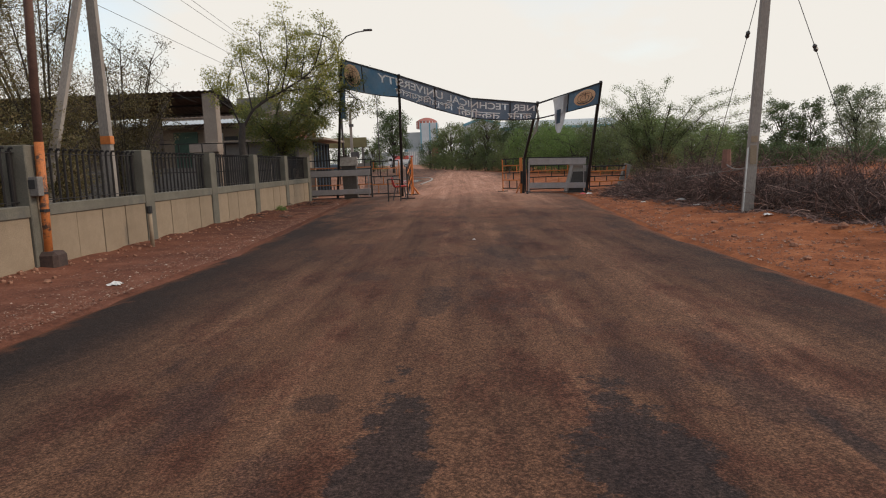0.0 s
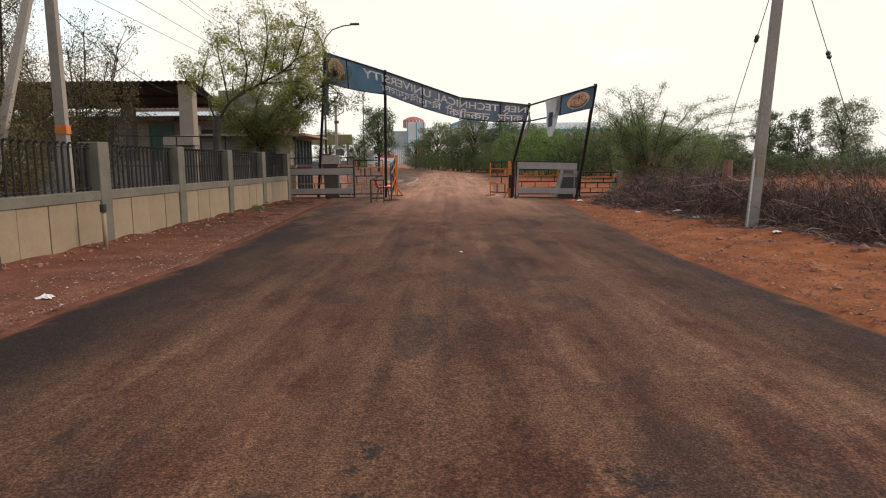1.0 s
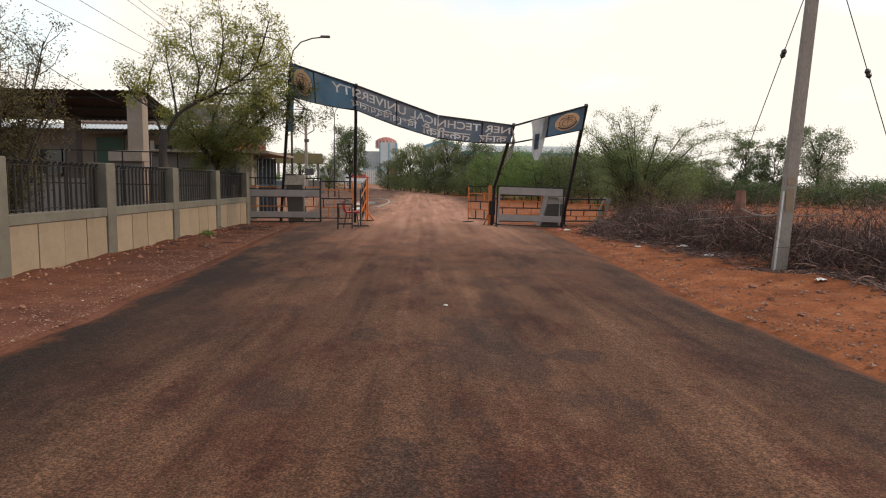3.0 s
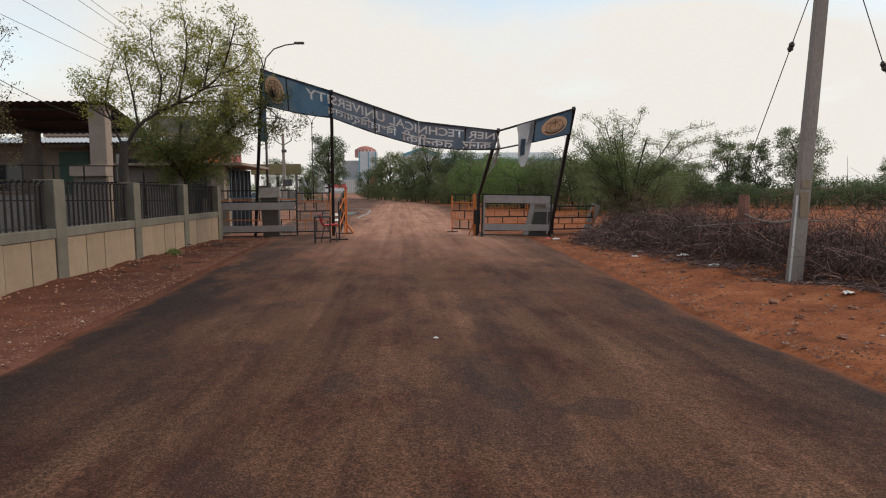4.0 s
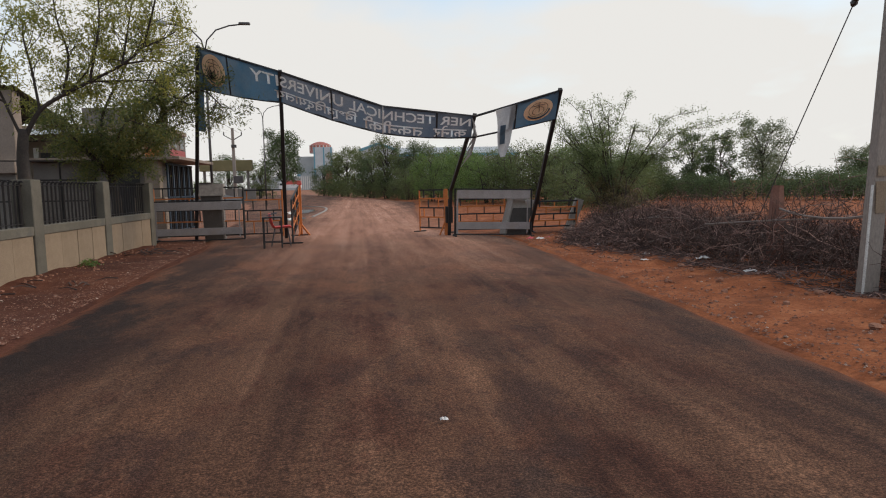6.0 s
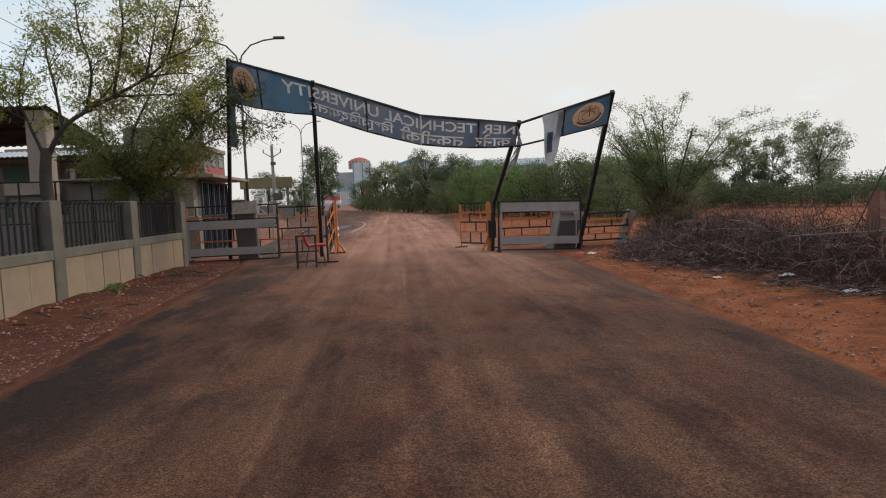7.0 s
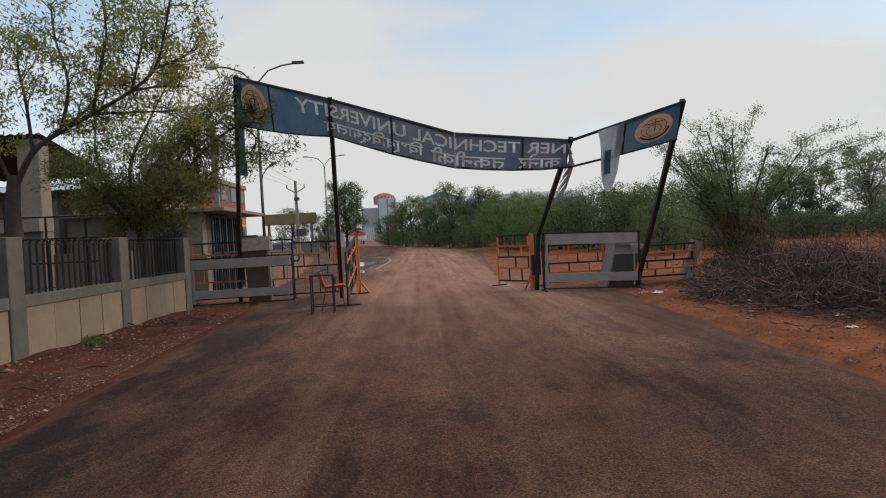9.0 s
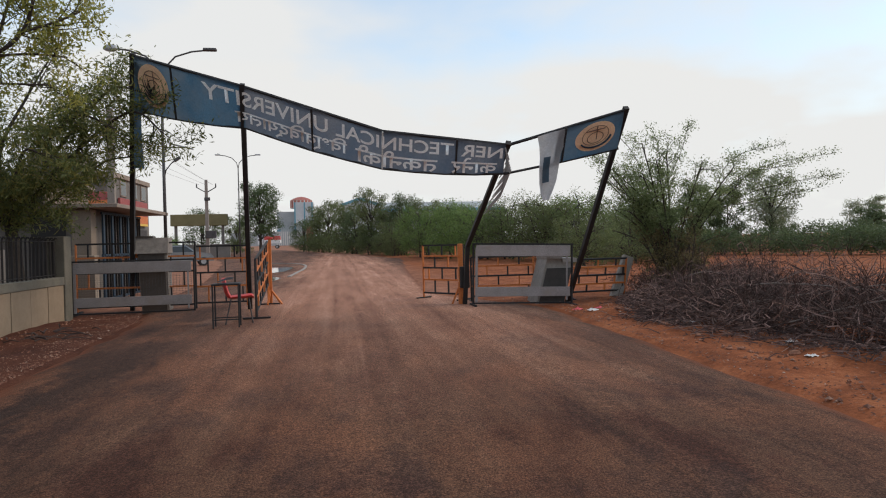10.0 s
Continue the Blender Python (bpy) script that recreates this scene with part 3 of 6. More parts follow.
def build_road():
    s, rim = Shape(), []
    ys = [-30 + 0.25 * i for i in range(0, 320)] + [50 + 1.0 * i for i in range(81)]
    n = 24
    for y in ys:
        l = table_of(ROAD_LEFT, y) + 0.09 * wave(0, y, 1.1, 2) + 0.05 * wave(0, y, 4.5, 5)
        r = table_of(ROAD_RIGHT, y) + 0.10 * wave(9, y, 0.9, 4) + 0.05 * wave(9, y, 4.0, 6)
        for i in range(n + 1):
            u = i / n
            x = lerp(l, r, u)
            rim.append(min(x - l, r - x))
            crown = 0.05 * (1 - (2 * u - 1) ** 2)
            drop = -0.07 if i in (0, n) else 0.0
            s.v.append((x, y, rise(y) + 0.012 + crown + drop + 0.006 * wave(x, y, 0.8, 11)))
    w = n + 1
    s.f = [(j * w + i, j * w + i + 1, (j + 1) * w + i + 1, (j + 1) * w + i) for j in range(len(ys) - 1) for i in range(n)]
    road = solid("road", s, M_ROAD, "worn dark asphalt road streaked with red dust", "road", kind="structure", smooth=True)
    road.data.attributes.new("rim_distance", "FLOAT", "POINT").data.foreach_set("value", rim)


build_ground()
build_road()

# ---- boundary wall with iron railing ----
WALL_X, BAY, LAST_POST = -4.19, 3.145, 25.12
POSTS_Y = [LAST_POST - BAY * k for k in range(9)]


def build_wall():
    wall = thing("wall_west", pose(WALL_X, 0, 0), "low grey cement boundary wall with tan plastered panels", "wall", kind="structure")
    pillar = Shape().box((-0.17, 0, 0.82), (0.34, 0.34, 1.72), 0.012).mesh("pillar", M_CEMENT)
    panel_w = (BAY - 0.34) / 4
    panel = Shape().box((-0.08, 0, 0.34), (0.10, panel_w - 0.02, 0.78), 0.005).mesh("wall_panel", M_PANEL)
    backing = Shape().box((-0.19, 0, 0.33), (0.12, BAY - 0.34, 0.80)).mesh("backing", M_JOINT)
    coping = Shape().box((-0.15, 0, 0.80), (0.28, BAY - 0.345, 0.16), 0.01).mesh("coping", M_CEMENT)
    for k, y in enumerate(POSTS_Y):
        ob = part("pillar", pillar, None, wall)
        ob.location = (0, y, 0.012 * math.sin(3.1 * k))
        if k == 0:
            continue
        mid = y + BAY / 2
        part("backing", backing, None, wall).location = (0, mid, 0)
        part("coping", coping, None, wall).location = (0, mid, 0)
        for i in range(4):
            part("wall_panel", panel, None, wall).location = (0.004 * ((i * 7 + k) % 3 - 1), mid + (i - 1.5) * panel_w, 0)


def railing_section():
    rail = thing("iron_railing", pose(WALL_X - 0.16, 0, 0.88), "dark iron railing with hooked bar tops on the wall", "railing", "railing sections")
    span = BAY - 0.34
    for z in (0.05, 0.70):
        part("rail", Shape().beam((0, -span / 2, z), (0, span / 2, z), 0.035, 0.012), M_IRON, rail)
    bar = Shape().tube([(0, 0, 0), (0, 0, 0.70), (0.008, 0, 0.74), (0.028, 0, 0.765), (0.052, 0, 0.765), (0.066, 0, 0.745)], [0.0185] * 5 + [0.008], 5).mesh("bar", M_IRON)
    n = 17
    for i in range(n):
        part("bar", bar, None, rail).location = (0, -span / 2 + span * (i + 0.5) / n, 0)
    for side in (-1, 1):
        part("end_plate", Shape().box((-0.02, side * (span / 2 - 0.05), 0.36), (0.03, 0.09, 0.74), 0.004), M_IRON, rail)
    return rail


build_wall()
first = railing_section()
first.location.y = POSTS_Y[1] + BAY / 2
for y in POSTS_Y[2:]:
    copy_thing(first, pose(WALL_X - 0.16, y + BAY / 2, 0.88))


# ---- leaning gate arch with torn banner ----
# the arch has been pushed over towards the road: tops of its posts hang forward
TOP = [Vector(p) for p in ((-2.50, 23.85, 4.95), (-0.45, 22.95, 4.20), (1.93, 22.1, 3.27), (4.04, 21.79, 2.995), (5.93, 21.28, 3.50))]
DROP = (0.92, 0.66, 0.58, 0.45, 0.58)
KNOT = (258.0, 430.0, 683.0, 895.0, 1108.0)   # how far along the banner each support stands


def banner_point(s, v, out=0.0):
    """The point of the banner s along it and v of its drop down."""
    i = 0
    while i < 3 and s > KNOT[i + 1]:
        i += 1
    t = (s - KNOT[i]) / (KNOT[i + 1] - KNOT[i])
    a = TOP[i].lerp(TOP[i + 1], t)
    h = lerp(DROP[i], DROP[i + 1], t)
    sag = 0.05 * math.sin(math.pi * max(0, min(1, t))) * (1 if i != 3 else 0.2)
    ripple = 0.02 * math.sin(s * 0.11) * v + 0.015 * math.sin(s * 0.043 + 3 * v)
    return a + Vector((0, 0.50 * h * v - out + ripple, -h * v - sag * v))


def banner_strip(s0, s1, v0=0.0, v1=1.0, n=40, m=6):
    sh = Shape()
    for j in range(m + 1):
        for i in range(n + 1):
            sh.v.append(tuple(banner_point(lerp(s0, s1, i / n), lerp(v0, v1, j / m))))
    w = n + 1
    sh.f = [(j * w + i, j * w + i + 1, (j + 1) * w + i + 1, (j + 1) * w + i) for j in range(m) for i in range(n)]
    return sh


def text_mesh(body):
    cu = bpy.data.curves.new("lettering", "FONT")
    cu.body = body
    cu.offset = 0.016
    ob = new("lettering", cu)
    bpy.context.view_layer.update()
    me = bpy.data.meshes.new_from_object(ob.evaluated_get(bpy.context.evaluated_depsgraph_get()))
    bpy.data.objects.remove(ob)
    return me


def width_of(me):
    co = np.empty(len(me.vertices) * 3)
    me.vertices.foreach_get("co", co)
    co = co.reshape(-1, 3)
    return co[:, 0].min(), co[:, 0].max(), co[:, 1].min(), co[:, 1].max()


def banner_text(body, s_first, s_last, v_base, v_top, parent):
    """Lettering seen from behind: it runs from s_first back to s_last, a mesh for each word."""
    x0, x1, y0, y1 = width_of(text_mesh(body))
    done = ""
    for word in body.split(" "):
        done = done + (" " if done else "") + word
        me = text_mesh(word)
        w0, w1, _, _ = width_of(me)
        end = width_of(text_mesh(done))[1]
        for q in me.vertices:
            x = q.co.x - w1 + end
            s = lerp(s_first, s_last, (x - x0) / (x1 - x0))
            v = lerp(v_base, v_top, (q.co.y - y0) / (y1 - y0))
            q.co = banner_point(s, v, 0.022)
        me.update()
        me.materials.clear()
        me.materials.append(M_LETTER)
        part("lettering", me, None, parent, "pale mirrored lettering showing through from the front")


def disc_on_banner(s, v, rs, rv, material, name, parent, out, hole=0.0, n=28):
    sh = Shape()
    for j in range(n):
        a = 2 * math.pi * j / n
        for k in (hole, 1.0):
            sh.v.append(tuple(banner_point(s + rs * k * math.cos(a), v + rv * k * math.sin(a), out)))
    for j in range(n):
        a, b = 2 * j, 2 * ((j + 1) % n)
        sh.f.append((a, a + 1, b + 1, b))
    return part(name, sh, material, parent)


def build_arch():
    arch = thing("gate_arch", pose(0, 0, 0), "leaning black steel gate arch with a torn blue banner", "gate arch")
    feet = [Vector((-3.48, 26.72, 0)), Vector((-0.74, 25.45, 0)), None, Vector((3.80, 24.75, 0)), Vector((6.10, 24.72, 0))]
    knees = [None, None, None, Vector((3.83, 24.45, 1.30)), None]
    for f, k, t in zip(feet, knees, TOP):
        if f is None:
            continue
        sh = Shape()
        pts = [f] + ([k] if k else []) + [t + Vector((0, 0, 0.05))]
        for a, b in zip(pts, pts[1:]):
            sh.beam(a, b, 0.085, 0.085, (0, 1, 0))
        part("post", sh, M_BLACK, arch)
    for v, r in ((0.0, 0.028), (1.0, 0.022)):
        sh = Shape()
        for i in range(4):
            p, q = banner_point(KNOT[i], v), banner_point(KNOT[i + 1] - 0.01, v)
            if v == 0:
                sh.tube([p + Vector((0, 0.03, 0.015)), q + Vector((0, 0.03, 0.015))], r, 5)
            else:
                mids = [banner_point(lerp(KNOT[i], KNOT[i + 1] - 0.01, k / 4), 1.0) + Vector((0, 0.03, 0)) for k in range(5)]
                sh.tube(mids, r, 5)
        part("top_rail" if v == 0 else "bottom_rail", sh, M_BLACK, arch)
    for s, mat in ((318, M_BLACK), (557, M_BLACK), (683, M_WHITE), (808, M_BLACK), (1000, M_BLACK)):
        p, q = banner_point(s, 0, 0.012), banner_point(s, 1.02, 0.012)
        part("banner_stay", Shape().tube([p, q], 0.014 if mat is M_WHITE else 0.02, 5), mat, arch)
    left = part("banner", banner_strip(258, 430, n=30), M_BANNER, arch, "blue banner end with a round emblem", smooth=True)
    sheet = part("banner_sheet", banner_strip(430, 890, n=66), M_BANNER_FADED, arch, "faded grey-blue banner seen from behind", smooth=True)
    corner = part("banner_panel", banner_strip(985, 1104, n=24), M_BANNER, arch, "blue corner piece of the banner with a round emblem", smooth=True)
    for par, s, v, rs, rv in ((left, 286, 0.47, 25, 0.40), (corner, 1056, 0.48, 36, 0.40)):
        disc_on_banner(s, v, rs, rv, M_PEACH, "emblem", par, 0.02)
        disc_on_banner(s, v - 0.02, rs * 0.66, rv * 0.66, M_RUST, "emblem_ring", par, 0.04, 0.95)
        disc_on_banner(s, v + 0.04, rs * 0.40, rv * 0.40, M_RUST, "emblem_ring", par, 0.042, 0.9)
        p, q = banner_point(s + 2, v - rv * 0.72, 0.045), banner_point(s + 2, v + rv * 0.25, 0.045)
        part("emblem_bar", Shape().beam(p, q, 0.014, 0.006, (0, 1, 0)), M_RUST, par)
        p, q = banner_point(s - rs * 0.5, v - rv * 0.45, 0.045), banner_point(s + rs * 0.45, v - rv * 0.40, 0.045)
        part("emblem_bar", Shape().beam(p, q, 0.014, 0.006, (0, 1, 0)), M_RUST, par)
    twig = Shape()
    er = random.Random(8)
    for k in range(16):
        a = banner_point(283 + er.uniform(-3, 3), 0.62 + er.uniform(-0.05, 0.1), 0.05)
        b = banner_point(283 + er.uniform(-17, 15), 0.42 + er.uniform(-0.12, 0.28), 0.055)
        twig.tube([a, a.lerp(b, 0.5) + Vector((er.uniform(-0.03, 0.03), 0, er.uniform(-0.02, 0.03))), b], [0.012, 0.010, 0.005], 4)
    part("emblem_figure", twig, M_IRON, left, "dark sapling figure on the emblem")
    for s0, v0, side, par in ((287, 0.48, 25, left), (1056, 0.48, 36, corner)):
        arc = [banner_point(s0 + side * 0.78 * math.cos(q), v0 + 0.31 * math.sin(q), 0.05) for q in [0.2 + 0.22 * k for k in range(12)]]
        part("emblem_arc", Shape().tube(arc, 0.016, 4), M_BLUE, par, "slate blue arc of small writing")
    for word, a, b in (("NER", 886, 815), ("TECHNICAL", 803, 600), ("UNIVERSITY", 586, 366)):
        banner_text(word, a, b, 0.47, 0.12, sheet)
    for word, a, b in (("कानेर", 878, 800), ("तकनीकी", 776, 635), ("िवश्विवद्यालय", 620, 415)):
        banner_text(word, a, b, 0.97, 0.50, sheet)
    # torn flap hanging from the top rail, grey back outside, a strip of the blue front showing
    flap, blue = Shape(), Shape()
    rows = [(0.0, 946, 1000), (0.35, 950, 1002), (0.75, 953, 995), (1.15, 954, 992), (1.6, 955, 987), (1.95, 958, 980), (2.2, 964, 974)]
    for sh, lo, hi, out in ((flap, 0.0, 1.0, 0.05), (blue, 0.18, 0.58, 0.075)):
        sub = rows if sh is flap else rows[2:5]
        for v, a, b in sub:
            for k in range(7):
                u = lerp(lo, hi, k / 6)
                p = banner_point(lerp(a, b, u), min(v, 1.0), out + 0.05 * math.sin(5 * u + 2 * v))
                p.z -= max(0, v - 1.0) * 0.5
                sh.v.append(tuple(p))
        sh.f = [(r * 7 + i, r * 7 + i + 1, r * 7 + i + 8, r * 7 + i + 7) for r in range(len(sub) - 1) for i in range(6)]
    fl = part("torn_flap", flap, M_BANNER_GREY, arch, "torn grey banner flap hanging down", smooth=True)
    part("blue_strip", blue, M_BANNER, fl)
    # shreds wound round the inner post, dark cloth tied to the outer one
    sh = Shape()
    for k in range(9):
        a = banner_point(889 + 1.6 * k, 0.1 + 0.1 * k, 0.03)
        b = Vector(TOP[3]).lerp(Vector((3.83, 24.45, 1.30)), 0.16 + 0.06 * k) + Vector((0.055 + 0.02 * (k % 2), -0.06, 0))
        sh.tube([a, a.lerp(b, 0.5) + Vector((0.05, -0.04, -0.06)), b], [0.016, 0.02, 0.008], 4)
    tagged(part("wrapped_cloth", sh, M_BANNER_GREY, arch, "shredded banner ends wrapped round the post"), kind="stuff")
    a, b = Vector(TOP[0]), Vector((-3.48, 26.72, 0))
    strip = Shape()
    for k in range(9):
        t = 0.02 + 0.37 * k / 8
        p = a.lerp(b, t) + Vector((0.04, -0.05, 0))
        w = 0.16 + 0.03 * math.sin(k)
        strip.v += [tuple(p), tuple(p + Vector((w, -0.03 * math.sin(2.1 * k), -0.02)))]
    strip.f = [(2 * k, 2 * k + 1, 2 * k + 3, 2 * k + 2) for k in range(8)]
    part("hanging_cloth", strip, M_BANNER, arch, "dark blue cloth strip hanging along the post")


build_arch()


# ---- barricades ----
def board_barricade(name, m, width, height, label, mesh=True):
    b = thing(name, m, label, "barricade", "road barricades")
    h, w = height, width
    for x in (0, w):
        part("upright", Shape().tube([(x, 0, 0), (x, 0, h)], 0.022, 6), M_BLACK, b)
        part("foot", Shape().beam((x, -0.28, 0.02), (x, 0.28, 0.02), 0.045, 0.035), M_BLACK, b)
    part("top_rail", Shape().beam((-0.02, 0, h), (w + 0.02, 0, h), 0.05, 0.035), M_BLACK, b)
    part("bottom_rail", Shape().beam((0, 0, 0.05), (w, 0, 0.05), 0.04, 0.03), M_BLACK, b)
    for z, hh in ((h - 0.14, 0.23), (0.29, 0.20)):
        part("board", Shape().box((w * 0.5, -0.035, z), (w - 0.10, 0.018, hh), 0.004), M_BOARD, b)
    part("side_strip", Shape().box((w - 0.12, -0.03, h * 0.5), (0.03, 0.02, h - 0.2)), M_BOARD, b)
    part("side_strip", Shape().box((0.06, -0.03, h * 0.5), (0.05, 0.02, h - 0.15)), M_BOARD, b)
    if not mesh:
        return b
    net = Shape()
    nx = int(w / 0.06)
    for i in range(1, nx):
        net.beam((w * i / nx, 0, 0.38), (w * i / nx, 0, h - 0.3), 0.003, 0.003)
    for k in range(1, 10):
        z = lerp(0.38, h - 0.3, k / 10)
        net.beam((0.05, 0, z), (w - 0.05, 0, z), 0.003, 0.003)
    part("wire_mesh", net, M_METAL, b)
    return b


def grid_barricade(name, m, width, height, label, stagger=0.0, mix=0, lift=0.0):
    """Pipe barricade: horizontal rails in turn black and orange, short uprights set like brickwork."""
    b = thing(name, m, label, "barricade", "road barricades")
    h, w = height, width
    zs = [h, h * 0.80, h * 0.58, h * 0.36, 0.14]
    up = lambda x: lift * x / w
    for x in (0, w):
        part("upright", Shape().tube([(x, 0, 0.0), (x, 0, h + up(x))], 0.024, 6), M_BLACK if (mix + (x > 0)) % 2 == 0 else M_ORANGE, b)
        part("foot", Shape().beam((x, -0.25, 0.02), (x, 0.25, 0.02), 0.045, 0.035), M_BLACK, b)
    for i, z in enumerate(zs):
        part("rail", Shape().beam((0, 0, z), (w, 0, z + lift), 0.038, 0.038), M_ORANGE if i in (1, 3) else M_BLACK, b)
    n = max(3, int(w / 0.42))
    for i in range(4):
        for k in range(n):
            x = w * (k + (0.75 if i % 2 else 0.3)) / n + stagger
            if 0.04 < x < w - 0.04:
                part("stub", Shape().beam((x, 0, zs[i + 1] + up(x)), (x, 0, zs[i] + up(x)), 0.03, 0.03), M_ORANGE if (k + i + mix) % 3 == 0 else M_BLACK, b)
    return b


board_barricade("barricade", pose(-4.36, 25.72, 0, 0, 0, 2), 2.42, 1.15, "black framed barricade with grey boards and wire mesh")
grid_barricade("barricade", pose(-4.50, 26.35, 0, 0, 0, -2), 2.5, 1.52, "black and orange pipe barricade behind the boarded one", 0.1, 1)
grid_barricade("barricade", pose(-2.05, 26.45, 0, 0, 0, 1), 1.12, 1.42, "black and orange pipe barricade beside the stone plinth", 0.0, 0)
grid_barricade("barricade", pose(-0.37, 23.45, 0.05, 0, 0, 91.5), 2.85, 1.10, "orange and black pipe barricade turned along the road edge", 0.05, 0, 0.34)
board_barricade("barricade", pose(3.90, 24.35, 0.04, 0, 1.6, -1), 2.14, 1.29, "black framed barricade with grey boards beside the leaning post", False)
grid_barricade("barricade", pose(4.10, 25.45, 0, 0, 0, -2), 1.45, 1.02, "orange and black pipe barricade behind the boarded one", 0.0, 2)
grid_barricade("barricade", pose(3.18, 26.7, 0.03, 0, 0, -50), 1.25, 1.28, "orange and black pipe barricade standing askew", 0.06, 1)
grid_barricade("barricade", pose(6.27, 25.0, 0.05, 10, 0, 6), 1.35, 0.88, "black and orange pipe barricade leaning on a stone slab", 0.05, 2)


def build_gate_posts():
    p = thing("gate_post", pose(3.74, 24.85, 0), "orange painted steel gate post with a black lock box", "gate post")
    part("post", Shape().box((0, 0, 0.67), (0.10, 0.10, 1.34), 0.01), M_ORANGE, p)
    part("brace", Shape().beam((-0.20, 0.05, 0.0), (-0.03, 0, 0.42), 0.04, 0.04), M_ORANGE, p)
    part("lock_box", Shape().box((0.07, -0.10, 0.62), (0.20, 0.12, 0.46), 0.01), M_BLACK, p)
    q = thing("gate_post", pose(-0.40, 26.42, 0.05), "orange painted steel end post with splayed feet", "gate post")
    part("post", Shape().box((0, 0, 0.75), (0.065, 0.065, 1.5), 0.008), M_ORANGE, q)
    part("cap", Shape().box((0, 0, 1.52), (0.12, 0.12, 0.04), 0.006), M_RED, q)
    for dx, dy in ((0.26, -0.22), (0.18, 0.25), (-0.05, -0.3)):
        part("foot", Shape().beam((0, 0, 0.34), (dx, dy, 0.02), 0.035, 0.035), M_ORANGE, q)


build_gate_posts()


def skewed(s, x0, x1, y0, y1, z0, z1, lean=0.0, back=0.0, grow=0.0):
    """A block whose top is pushed sideways by lean, its front set back, and widened by grow."""
    return s.add([(x0, y0, z0), (x1, y0, z0), (x1, y1, z0), (x0, y1, z0),
                  (x0 + lean - grow, y0 + back, z1), (x1 + lean + grow, y0 + back, z1), (x1 + lean + grow, y1, z1), (x0 + lean - grow, y1, z1)],
                 [(3, 2, 1, 0), (4, 5, 6, 7), (0, 1, 5, 4), (1, 2, 6, 5), (2, 3, 7, 6), (3, 0, 4, 7)])


def build_plinths():
    t = thing("stone_plinth", pose(-2.84, 26.05, -0.03, 0, 0, 6), "grey stone plinth with a brown faced shaft behind the barricade", "stone plinth")
    part("shaft", skewed(Shape(), -0.24, 0.31, 0.02, 0.62, 0, 1.34, -0.05, 0.0, 0.02), M_GRANITE, t)
    part("front_slab", skewed(Shape(), -0.22, 0.27, -0.015, 0.022, 0.02, 1.32, -0.05, 0.0, 0.02), M_PLINTH, t, "dark brown stone facing slab")
    part("cap", skewed(Shape(), -0.37, 0.32, -0.08, 0.66, 1.32, 1.66, -0.01, 0.10), M_GRANITE, t, "sloping grey stone cap")
    part("top_slab", skewed(Shape(), -0.36, 0.02, 0.0, 0.30, 1.664, 1.70), M_PLINTH, t, "loose brown slab on the cap")
    q = thing("stone_plinth", pose(5.36, 24.62, -0.02, 0, 0, 0), "leaning pale granite plinth with a dark front behind the barricade", "stone plinth")
    part("body", skewed(Shape(), 0.0, 0.62, 0.02, 0.72, 0, 0.98, 0.26, 0.0), M_GRANITE_PALE, q)
    part("front_slab", skewed(Shape(), 0.045, 0.61, -0.015, 0.022, 0.0, 0.78, 0.205, 0.0), M_GRANITE_DARK, q, "dark polished stone slab")
    part("top_slab", skewed(Shape(), 0.25, 0.60, -0.03, 0.75, 0.98, 1.09), M_GRANITE_PALE, q, "pale granite top slab")
    part("top_slab", skewed(Shape(), 0.60, 0.92, -0.03, 0.75, 0.90, 0.99), M_GRANITE_PALE, q, "pale granite top slab")


build_plinths()
solid("stone_slab", Shape().box((7.56, 25.15, 0.44), (0.26, 0.14, 1.10), 0.02, pose(0, 0, 0, 0, 20, 0).to_3x3()), M_GRANITE_PALE, "rough grey stone slab leaning by the brushwood", "stone slab")


# ---- table and chair at the gate ----
def build_table():
    t = thing("table", pose(-0.73, 22.45, 0.03, 0, 0, 4), "small dark steel frame table on the asphalt", "table")
    w, d, h = 0.45, 0.38, 0.74
    part("tabletop", Shape().box((0, 0, h), (w, d, 0.03), 0.006), M_BLACK, t)
    for x in (-1, 1):
        for y in (-1, 1):
            part("leg", Shape().tube([(x * (w / 2 - 0.02), y * (d / 2 - 0.02), 0), (x * (w / 2 - 0.02), y * (d / 2 - 0.02), h - 0.015)], 0.014, 6), M_BLACK, t)
    for y in (-1, 1):
        part("stretcher", Shape().beam((-w / 2, y * (d / 2 - 0.02), 0.16), (w / 2, y * (d / 2 - 0.02), 0.16), 0.02, 0.02), M_BLACK, t)
    c = Shape()
    for i in range(9):
        for j in range(7):
            x, y = -0.13 + 0.26 * i / 8, -0.11 + 0.22 * j / 6
            c.v.append((-0.74 + x, 22.45 + y, 0.793 + max(0, 0.07 - 0.9 * (x * x + y * y)) * (1 + 0.6 * math.sin(9 * x + 5 * y))))
    c.f = [(i * 7 + j, (i + 1) * 7 + j, (i + 1) * 7 + j + 1, i * 7 + j + 1) for i in range(8) for j in range(6)]
    solid("cloth", c, M_CLOTH, "crumpled black cloth lying on the small table", "cloth", smooth=True)


